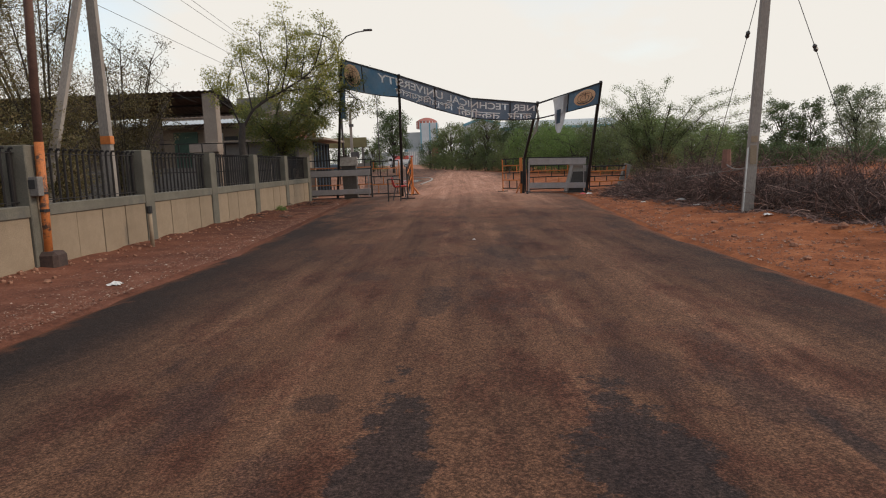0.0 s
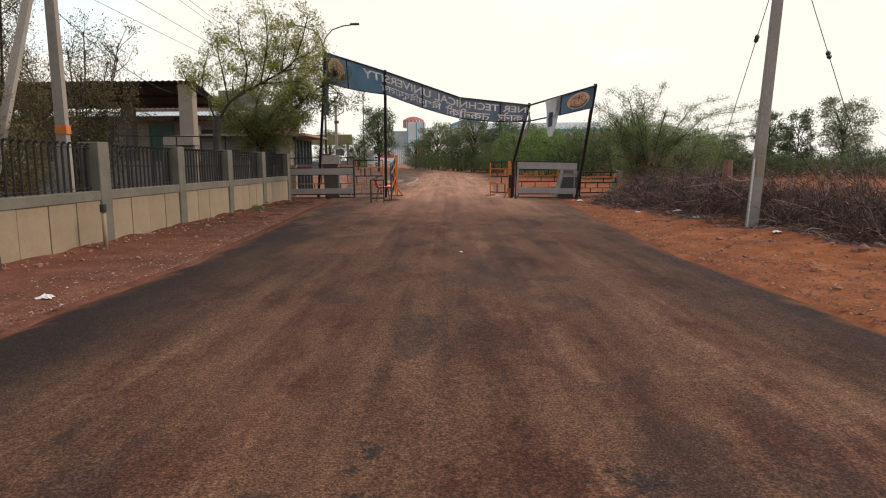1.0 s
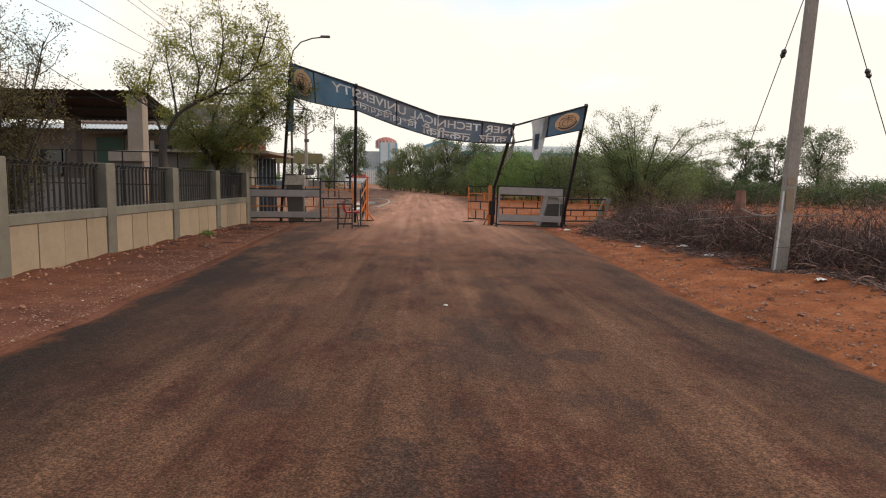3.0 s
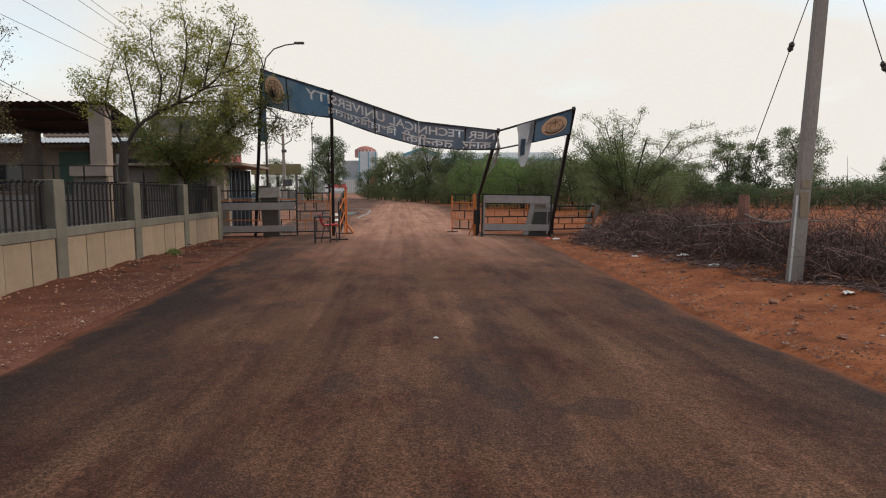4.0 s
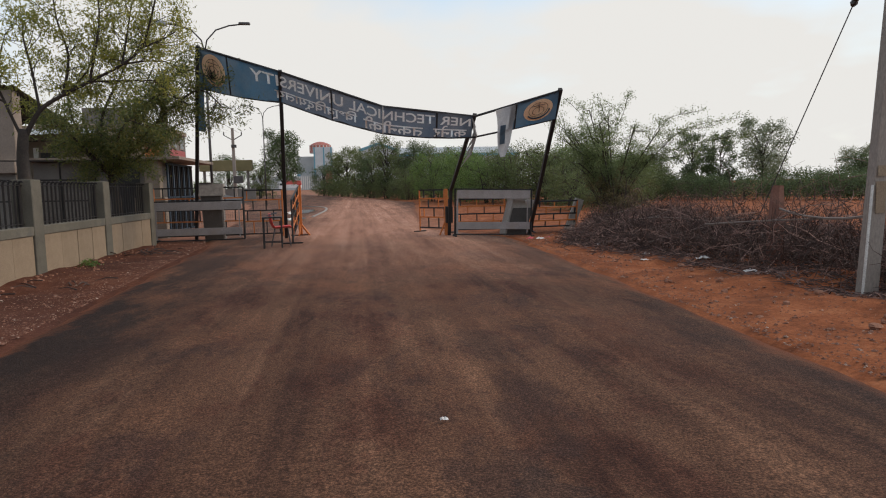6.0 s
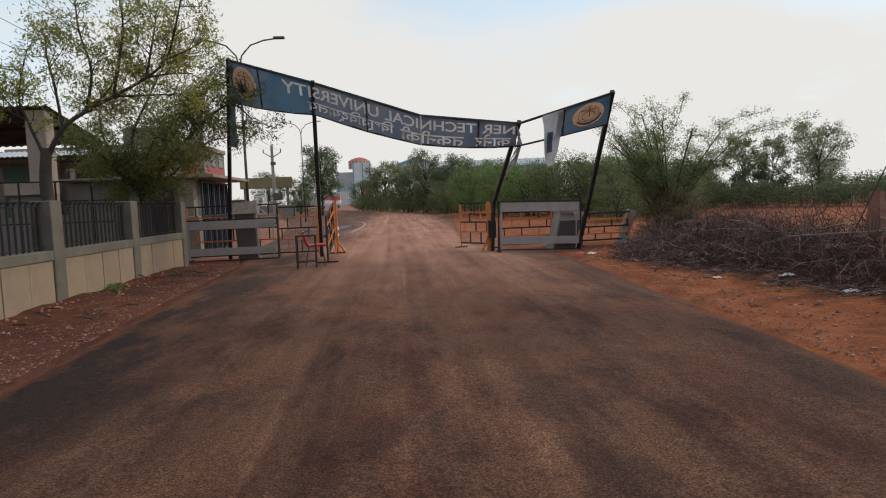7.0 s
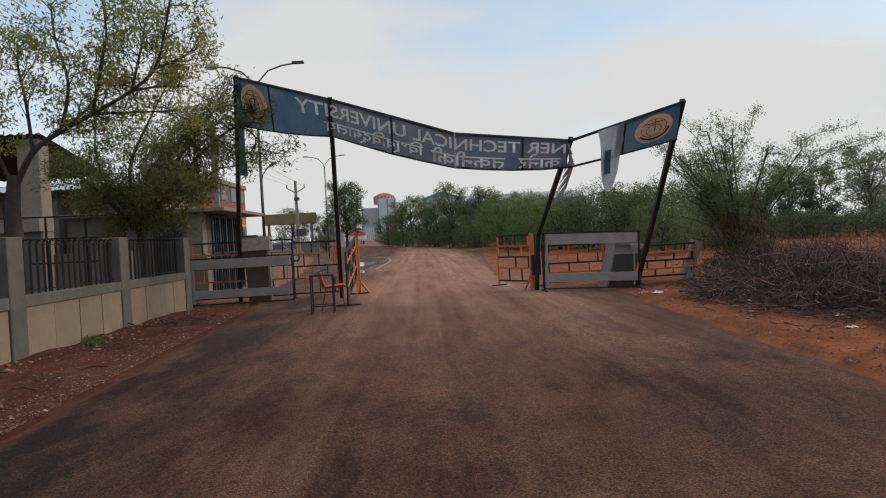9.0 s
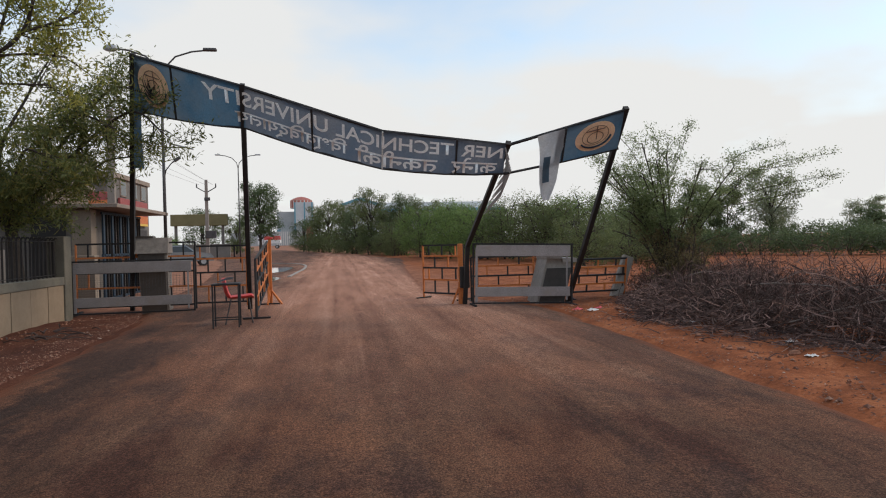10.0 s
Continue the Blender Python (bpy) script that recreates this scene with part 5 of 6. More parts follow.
def lobed_tree(name, height, rx, clear, lobes, leaf, label, seed, clumps=60, per=9, length=0.17, width=0.07, spread=0.16, r_trunk=0.14, top=0.55,
               stems=1, category="tree", group=""):
    """A tree seen from afar: stems and limbs carry uneven lobes of fine leaves with gaps between them."""
    r = random.Random(seed)
    t = thing(name, pose(0, 0, 0), label, category, group)
    bole, wood, tips = Shape(), Shape(), []
    for k in range(stems):
        a = 2 * math.pi * k / max(1, stems) + r.random()
        foot = Vector((math.cos(a), math.sin(a), 0)) * (0.12 * rx if stems > 1 else 0)
        line = smooth_line([foot + Vector((0, 0, -0.1)), foot * 1.6 + Vector((r.uniform(-0.1, 0.1) * rx, 0, clear + 0.2 * (height - clear))), foot * 2 + Vector((r.uniform(-0.2, 0.2) * rx, r.uniform(-0.2, 0.2) * rx, height * 0.82))])
        bole.tube(line, [lerp(r_trunk, r_trunk * 0.2, i / (len(line) - 1)) for i in range(len(line))], 6)
    for k in range(lobes):
        e = (k + r.random()) / lobes
        a = 2.4 * k + r.uniform(-0.5, 0.5)
        body = math.sqrt(max(0.04, 1 - ((e - top * 0.75) / (1.0 - top * 0.35)) ** 2))
        out = rx * body * r.uniform(0.35, 0.8)
        size = rx * r.uniform(0.26, 0.44) * (0.6 + 0.4 * body)
        c = Vector((math.cos(a) * out, math.sin(a) * out, lerp(clear + size * 0.4, height - size * 0.8, e)))
        s = Vector((0, 0, max(0.15, c.z * r.uniform(0.45, 0.75))))
        wood.tube([s, s.lerp(c, 0.55) + Vector((0, 0, 0.08 * height * r.random())), c], [r_trunk * 0.4, r_trunk * 0.25, 0.012], 4, False)
        for _ in range(clumps):
            d = rand_dir(r)
            p = c + Vector((d.x, d.y, d.z * 0.85)) * size * (0.35 + 0.75 * r.random() ** 0.6)
            if noise.noise(p * (1.6 / rx) * 2.0 + Vector((seed, 0, 0))) > -0.22 and p.z > 0.05:
                tips.append(p)
                if r.random() < 0.12:
                    wood.tube([c, c.lerp(p, 0.6), p], [0.02, 0.012, 0.005], 3, False)
    part("trunk", bole, M_BARK, t, smooth=True)
    tagged(part("branchwork", wood, M_BARK, t), kind="stuff")
    part("crown", leaf_mesh("crown", tips, per, spread, length, width, leaf, np.random.default_rng(seed), 0.5), None, t)
    return t


def place_copies(makers, spots):
    """makers: a built thing with its own height and spread; spots: x, y, height, spread, kind, turn."""
    used = set()
    for x, y, h, w, k, q in spots:
        src, h0, w0 = makers[k]
        m = pose(x, y, rise(y), 0, 0, q) @ Matrix.Diagonal((w / w0, w / w0, h / h0, 1))
        ob = src if k not in used else copy_thing(src, Matrix())
        used.add(k)
        ob.matrix_basis = m


def build_far_trees():
    r = random.Random(3)
    olive = lobed_tree("tree", 7.0, 2.4, 0.1, 24, L_OLIVE, "dusty olive roadside tree with a rough upright crown", 67, 62, 9, 0.17, 0.07, 0.17, 0.16, group="roadside trees")
    dusky = lobed_tree("tree", 6.6, 2.2, 0.1, 22, L_DUSK, "dark grey-green roadside tree with a ragged crown", 68, 60, 9, 0.16, 0.065, 0.17, 0.15, group="roadside trees")
    green = lobed_tree("tree", 4.4, 2.6, 0.15, 24, L_MESQUITE, "bright green mesquite thicket with a low spreading crown", 61, 62, 9, 0.14, 0.05, 0.17, 0.09, 0.45, 3, group="mesquite thickets")
    dull = lobed_tree("tree", 4.2, 2.8, 0.15, 22, L_OLIVE, "dull olive mesquite thicket with a low spreading crown", 63, 60, 9, 0.13, 0.045, 0.17, 0.09, 0.45, 3, group="mesquite thickets")
    oval = lobed_tree("tree", 8.6, 2.7, 2.2, 26, L_DUSK, "tall rounded dark green tree on a bare trunk", 64, 90, 9, 0.18, 0.075, 0.18, 0.2, 0.6, group="roadside trees")
    spots = [(-3.8, 110, 5.0, 2.3, 1, 10), (-1.4, 104, 6.8, 2.2, 0, 50), (0.2, 98, 7.2, 2.4, 0, 120), (2.4, 90, 6.6, 2.3, 0, 200), (4.8, 81, 7.4, 2.2, 0, 300), (3.4, 86, 5.4, 2.2, 1, 80),
             (8.0, 78, 6.6, 2.2, 1, 140), (6.4, 79, 5.2, 2.2, 0, 30), (6.6, 72, 3.6, 2.2, 3, 75), (10.4, 76, 5.8, 2.6, 0, 260),
             (8.3, 65, 4.6, 2.5, 2, 0), (10.0, 60, 4.7, 2.7, 2, 90), (11.4, 56, 3.9, 2.7, 2, 190), (11.6, 66, 4.8, 3.0, 2, 280), (14.0, 64, 4.9, 3.0, 3, 10),
             (13.1, 55, 4.6, 2.8, 3, 45), (14.3, 51, 4.5, 2.8, 3, 160), (15.6, 49, 4.3, 2.8, 3, 250), (17.0, 52, 4.5, 3.0, 2, 330), (18.3, 47, 3.2, 2.9, 3, 20), (20.5, 52, 3.8, 3.0, 2, 110),
             (23.0, 54, 3.6, 3.0, 3, 220), (12.8, 40, 2.6, 2.2, 3, 100), (16.3, 43, 2.9, 2.6, 3, 300), (17.6, 60, 4.6, 3.2, 0, 200),
             (-7.35, 86, 8.5, 2.6, 4, 0), (-3.0, 107, 2.6, 2.4, 3, 40), (-0.6, 100, 2.6, 2.3, 3, 140), (1.2, 93, 2.5, 2.2, 3, 260), (3.0, 86.5, 2.4, 2.1, 3, 10), (4.6, 79.5, 2.2, 2.0, 3, 120), (6.2, 76, 2.4, 2.2, 3, 200),
             (7.6, 74, 2.8, 2.2, 3, 320), (-14.6, 92, 6.0, 2.6, 1, 200), (-12.0, 100, 5.4, 2.4, 0, 10), (-15.5, 76, 2.6, 2.2, 2, 60)]
    place_copies([(olive, 7.0, 2.4), (dusky, 6.6, 2.2), (green, 4.4, 2.6), (dull, 4.2, 2.8), (oval, 8.6, 2.7)], spots)
    # trees beyond the field
    euc = lobed_tree("tree", 6.6, 2.1, 2.0, 20, L_EUC, "tall grey-green eucalyptus with an open crown beyond the field", 71, 52, 9, 0.20, 0.06, 0.16, 0.11, 0.6, group="eucalyptus trees")
    twin = lobed_tree("tree", 5.8, 1.7, 0.8, 18, L_DUSK, "dense dark green upright tree beyond the field", 73, 56, 9, 0.17, 0.065, 0.16, 0.10, 0.6, group="field edge trees")
    place_copies([(euc, 6.6, 2.1), (twin, 5.8, 1.7)],
                 [(34.9, 57, 6.55, 2.2, 0, 0), (38.0, 60, 3.6, 1.4, 0, 120), (50.0, 64, 4.6, 2.0, 0, 200), (28.7, 57, 5.6, 1.6, 1, 0), (31.2, 57, 5.5, 1.5, 1, 140), (42.5, 55, 3.4, 1.9, 1, 60), (25.6, 58, 3.7, 1.7, 1, 250)])
    hedge = lobed_tree("bush", 2.4, 2.4, 0.05, 14, L_DUSK, "low dark green bush along the field's far edge", 79, 46, 8, 0.16, 0.06, 0.18, 0.05, 0.4, 3, category="bush", group="field edge bushes")
    rows = []
    for i in range(17):   # the field's edge bends towards the road further east
        x = 20 + i * 1.45 + r.uniform(-0.4, 0.4)
        rows.append((x, 55 - 1.05 * max(0, x - 23) + r.uniform(-0.7, 0.7), r.uniform(1.6, 2.1), r.uniform(1.9, 2.4), 0, r.uniform(0, 360)))
    for i in range(13):
        x = 21.2 + i * 2.5 + r.uniform(-0.6, 0.6)
        rows.append((x, 58 + r.uniform(-1.0, 1.0) - 0.5 * max(0, x - 30), r.uniform(2.0, 2.5), r.uniform(2.2, 2.7), 0, r.uniform(0, 360)))
    place_copies([(hedge, 2.4, 2.4)], rows)


build_far_trees()


# ---- cut thorn brushwood heaped along the field ----
BRUSH_FRONT = [(4, 8.0), (9, 7.6), (13, 7.1), (16, 6.75), (19, 6.6), (21.5, 6.6), (23.5, 7.3), (25, 8.1), (28, 8.4)]


def build_brush():
    r = random.Random(17)
    s = Shape()
    for i in range(3600):
        y = r.uniform(5, 27.5)
        deep = r.random() ** 0.8 * (3.0 + 0.4 * wave(0, y, 0.5, 21))
        x = table_of(BRUSH_FRONT, y) + deep
        heap = (0.55 + 0.45 * math.sin(min(1.0, deep / 1.2) * 1.57)) * (0.75 + 0.5 * wave(x, y, 0.55, 23)) * (1.12 if y < 24 else 0.9)
        g = ground_height(x, y)
        d = rand_dir(r)
        d.z = abs(d.z) * 0.6 + (0.15 if i % 4 else 0.9)
        d.normalize()
        p = Vector((x, y, g + r.random() ** 1.5 * 0.55 * heap))
        ln = r.uniform(0.5, 1.25) * heap
        pts = [p]
        for k in range(5):
            d = (d + rand_dir(r) * 0.38 + Vector((0, 0, -0.06))).normalized()
            q = pts[-1] + d * ln / 5
            q.z = max(q.z, ground_height(q.x, q.y) + 0.01)
            pts.append(q)
        rad = r.uniform(0.005, 0.013)
        s.tube(pts, [rad * (1 - 0.16 * k) for k in range(6)], 3, False)
        for k in range(5):
            b = pts[r.randrange(1, 6)]
            e = rand_dir(r)
            m = b + (e + d * 0.5).normalized() * ln * 0.22
            t = m + (rand_dir(r) * 0.6 + e).normalized() * ln * 0.2
            s.tube([b, m, t], [rad * 0.6, rad * 0.4, 0.002], 3, False)
    solid("brushwood", s, M_TWIG, "tangled heap of cut grey-brown thorn brushwood along the verge", "brushwood", kind="stuff")
    # fine tangle low inside the heap; its dark colour paints the heap's inner shade
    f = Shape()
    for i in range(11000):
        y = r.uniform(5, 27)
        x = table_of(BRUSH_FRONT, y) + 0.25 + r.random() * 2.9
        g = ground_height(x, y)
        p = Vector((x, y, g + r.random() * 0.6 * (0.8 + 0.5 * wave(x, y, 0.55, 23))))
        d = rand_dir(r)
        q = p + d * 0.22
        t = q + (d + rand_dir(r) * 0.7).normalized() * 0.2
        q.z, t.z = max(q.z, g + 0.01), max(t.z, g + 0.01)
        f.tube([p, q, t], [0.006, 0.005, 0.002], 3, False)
    solid("dead_twigs", f, M_BRUSH, "fine dead twigs filling the brushwood heap, toned dark as its inner shade", "twigs", kind="stuff")
    # broken twigs strewn on the ground before the heap
    w = Shape()
    for i in range(5200):
        y = r.uniform(9, 26) if i % 3 else r.uniform(20, 25.5)
        x = table_of(BRUSH_FRONT, y) + 0.5 - r.random() ** 1.6 * (1.1 if y > 19 else 0.8)
        a = r.uniform(0, 6.28)
        ln = r.uniform(0.06, 0.3)
        p = Vector((x, y, ground_height(x, y) + 0.008))
        q = p + Vector((math.cos(a) * ln, math.sin(a) * ln, 0))
        q.z = ground_height(q.x, q.y) + r.uniform(0.006, 0.07)
        w.tube([p, p.lerp(q, 0.5) + Vector((r.uniform(-0.02, 0.02), r.uniform(-0.02, 0.02), 0.012)), q], [0.008, 0.006, 0.003], 3, False)
    solid("fallen_twigs", w, M_TWIG, "broken dead twigs strewn on the ground before the heap", "twigs", kind="stuff")
    # a low fan of twigs spilling from the heap towards the tarmac
    spill = Shape()
    for i in range(2600):
        y = r.gauss(21.3, 1.5)
        x = table_of(BRUSH_FRONT, y) + 0.7 - abs(r.gauss(0, 0.55))
        if x < table_of(ROAD_RIGHT, y) + 0.25:
            continue
        near = max(0.0, min(1.0, (x - table_of(ROAD_RIGHT, y)) / 1.8))
        p = Vector((x, y, ground_height(x, y) + r.random() * 0.30 * near))
        d = rand_dir(r)
        d.z *= 0.3
        ln = r.uniform(0.12, 0.42)
        m = p + d * ln * 0.5 + Vector((0, 0, 0.03))
        q = p + (d + rand_dir(r) * 0.3) * ln
        m.z, q.z = max(m.z, ground_height(m.x, m.y) + 0.01), max(q.z, ground_height(q.x, q.y) + 0.008)
        spill.tube([p, m, q], [0.009, 0.007, 0.003], 3, False)
    solid("spilled_twigs", spill, M_TWIG, "low fan of broken purplish twigs spilling from the heap", "twigs", kind="stuff")
    # long bleached boughs lying across
    for a, m, b, rad in (((7.15, 21.6, 0.35), (7.5, 19.8, 0.66), (7.9, 17.4, 0.62), 0.024), ((7.2, 17.3, 0.65), (7.3, 15.6, 0.8), (7.9, 13.4, 0.95), 0.026),
                         ((7.3, 22.5, 0.25), (7.8, 22.3, 0.52), (8.3, 22.0, 0.6), 0.018), ((7.0, 20.2, 0.3), (7.8, 19.0, 0.6), (8.9, 18.4, 0.75), 0.02),
                         ((7.7, 22.9, 0.55), (8.2, 22.8, 0.68), (8.6, 22.7, 0.62), 0.024), ((6.8, 18.6, 0.25), (7.4, 18.1, 0.5), (8.2, 17.2, 0.8), 0.016)):
        rad *= 0.6
        bough = Shape().tube(smooth_line([a, m, b]), [rad, rad * 0.95, rad * 0.9, rad * 0.85, rad * 0.8, rad * 0.7, rad * 0.6, rad * 0.5, rad * 0.3], 6)
        mid = Vector(m)
        bough.tube([mid, mid + Vector((0.35, -0.2, 0.2)), mid + Vector((0.6, -0.5, 0.25))], [rad * 0.5, rad * 0.35, 0.004], 4)
        solid("bough", bough, M_TWIG_PALE, "long bleached bough lying across the brushwood", "branch", "bleached boughs")


build_brush()


# ---- buildings ----
def corrugated(s, x0, x1, y0, y1, z0, z1, pitch=0.22, amp=0.02, thick=0.012):
    """A sheet with ridges running from y0 to y1."""
    n = int((x1 - x0) / pitch * 4)
    k = len(s.v)
    for t in (0, -thick):
        for y, z in ((y0, z0), (y1, z1)):
            for i in range(n + 1):
                s.v.append((x0 + (x1 - x0) * i / n, y, z + t + amp * (1, 0, -1, 0)[i % 4]))
    w = n + 1
    for i in range(n):
        s.f += [(k + i, k + i + 1, k + w + i + 1, k + w + i), (k + 2 * w + i, k + 3 * w + i, k + 3 * w + i + 1, k + 2 * w + i + 1),
                (k + i, k + 2 * w + i, k + 2 * w + i + 1, k + i + 1)]
    return s


def window(parent, c, w, h, face, name="window"):
    """A framed window on a wall facing -y ('s') or +x ('e')."""
    x, y, z = c
    size = (lambda a, d: (a, d, h)) if face == "s" else (lambda a, d: (d, a, h))
    off = (0, -1, 0) if face == "s" else (1, 0, 0)
    f = part(name, Shape().box((x + off[0] * 0.02, y + off[1] * 0.02, z), size(w, 0.06), 0.005), M_COLUMN, parent)
    part("pane", Shape().box((x + off[0] * 0.042, y + off[1] * 0.042, z), (lambda q: (q[0] * (0.86 if face == "s" else 1), q[1] * (1 if face == "s" else 0.86), h * 0.86))(size(w, 0.03))), M_GLASS, f)
    return f


def build_canopy():
    c = thing("shed", pose(0, 0, 0), "open shed with a dark corrugated roof on plastered columns", "shed")
    roof = part("roof", corrugated(Shape(), -19.0, -7.75, 25.8, 29.2, 4.36, 3.68), M_ROOF_DARK, c, "dark rusty corrugated roof")
    for y, z in ((26.3, 4.18), (27.4, 3.96), (28.6, 3.72)):
        part("purlin", Shape().beam((-19, y, z), (-7.85, y, z), 0.06, 0.08), M_IRON, roof)
    part("corner_column", Shape().box((-8.14, 26.2, 2.12), (0.52, 0.45, 4.30), 0.015), M_COLUMN, c)
    part("edge_beam", Shape().beam((-8.0, 26.0, 4.22), (-7.85, 29.1, 3.58), 0.10, 0.12), M_IRON, c)
    part("platform_wall", Shape().box((-11.2, 26.45, 0.72), (10.4, 0.22, 1.46), 0.01), M_PLASTER_GREY, c)
    for x in (-11.4, -15.0, -18.3):
        part("column", Shape().box((x, 28.3, 1.8), (0.42, 0.42, 3.7), 0.012), M_COLUMN_DARK, c)
    part("parapet", Shape().box((-8.42, 26.1, 2.2), (1.12, 0.62, 0.36), 0.012), M_COLUMN, c)
    part("parapet_wall", Shape().box((-8.42, 26.15, 1.0), (1.0, 0.45, 2.04)), M_PLASTER_GREY, c)


def build_house():
    h = thing("house", pose(0, 0, 0), "low tan plastered building with pale corrugated awnings and a green shutter", "building")
    part("wall", Shape().box((-13.8, 33.2, 1.70), (12.4, 5.6, 3.6)), M_PLASTER, h)
    part("roof_slab", Shape().box((-13.8, 33.3, 3.58), (12.8, 5.6, 0.14), 0.01), M_COLUMN, h)
    part("awning", corrugated(Shape(), -19.5, -7.3, 29.7, 30.4, 3.40, 3.62, 0.16, 0.018), M_ROOF_PALE, h, "pale galvanised corrugated awning")
    part("awning", corrugated(Shape(), -12.0, -10.4, 29.9, 30.4, 3.22, 3.38, 0.16, 0.018), M_PANEL, h, "small tan corrugated awning")
    part("shutter", Shape().box((-11.02, 30.38, 1.55), (1.1, 0.06, 3.1), 0.01), M_GREEN, h, "dark green shutter")
    part("doorway", Shape().box((-8.92, 30.38, 1.42), (0.62, 0.05, 2.84), 0.005), M_DARK, h)
    part("door_frame", Shape().box((-9.36, 30.36, 1.5), (0.14, 0.08, 3.0), 0.005), M_WHITE, h, "white painted door frame")
    part("door_frame", Shape().box((-8.5, 30.36, 1.5), (0.10, 0.08, 3.0), 0.005), M_COLUMN, h)
    for x0 in (-10.2, -8.9):
        for k in range(4):
            part("awning_truss", Shape().beam((x0 + 0.3 * k, 29.75, 3.36 if k % 2 else 3.18), (x0 + 0.3 * (k + 1), 29.75, 3.18 if k % 2 else 3.36), 0.03, 0.03), M_IRON, h)
        part("awning_truss", Shape().beam((x0, 29.75, 3.18), (x0 + 1.2, 29.75, 3.18), 0.03, 0.03), M_IRON, h)
    part("low_sill", Shape().box((-7.4, 30.36, 1.05), (1.6, 0.08, 0.12), 0.01), M_WHITE, h)
    window(h, (-7.15, 30.38, 2.35), 0.9, 1.3, "s")
    window(h, (-12.6, 30.38, 2.1), 0.8, 1.1, "s")
    window(h, (-13.4, 30.38, 2.1), 1.2, 1.1, "s")
    window(h, (-16.2, 30.38, 2.1), 1.2, 1.1, "s")
    for x in (-7.55, -9.9):
        part("pier", Shape().box((x, 30.2, 1.75), (0.34, 0.34, 3.5), 0.01), M_COLUMN if x < -8 else M_PLASTER, h)
    # yard rails before the building
    y = thing("yard_fence", pose(0, 0, 0), "thin dark pipe rails in the yard behind the wall", "fence")
    for z in (1.3, 1.85, 2.35):
        part("rail", Shape().beam((-11.5, 24.6, z), (-5.6, 25.2, z - 0.06), 0.035, 0.035), M_IRON, y)
    for i in range(8):
        p = Vector((-11.5, 24.6, 0)).lerp(Vector((-5.6, 25.2, 0)), i / 7)
        part("post", Shape().tube([p, p + Vector((0, 0, 2.36 - 0.06 * i / 7))], 0.025, 6), M_IRON, y)


def build_gatehouse():
    g = thing("gatehouse", pose(0, 0, 0), "small plastered gatehouse with a thin flat roof slab", "gatehouse")
    part("wall", Shape().box((-6.9, 30.2, 1.2), (3.7, 2.9, 2.45)), M_PLASTER_GREY, g)
    part("roof_slab", Shape().box((-6.55, 30.8, 2.50), (4.6, 4.9, 0.10), 0.01), M_COLUMN, g)
    part("corner_pier", Shape().box((-5.18, 28.75, 1.2), (0.46, 0.36, 2.44), 0.01), M_PLASTER, g)
    part("doorway", Shape().box((-6.0, 28.74, 1.5), (0.8, 0.05, 1.6), 0.005), M_DARK, g)
    b = thing("folding_gate", pose(-4.86, 29.05, 0), "folded blue steel gate of upright bars beside the gatehouse", "gate")
    for z in (0.1, 1.25, 2.35):
        part("rail", Shape().beam((0, 0, z), (0, 3.3, z), 0.05, 0.06), M_BLUE, b)
    for i in range(15):
        part("bar", Shape().box((0.0, 0.12 + 3.1 * i / 14, 1.22), (0.05, 0.05 if i % 3 else 0.12, 2.3), 0.004), M_BLUE if i % 3 == 0 else M_IRON, b)
    w = thing("low_wall", pose(0, 0, 0), "low cream plastered wall behind the barricades", "wall", kind="structure")
    part("body", Shape().box((-4.95, 27.6, 0.62), (0.9, 0.3, 1.3), 0.01), M_PLASTER, w)


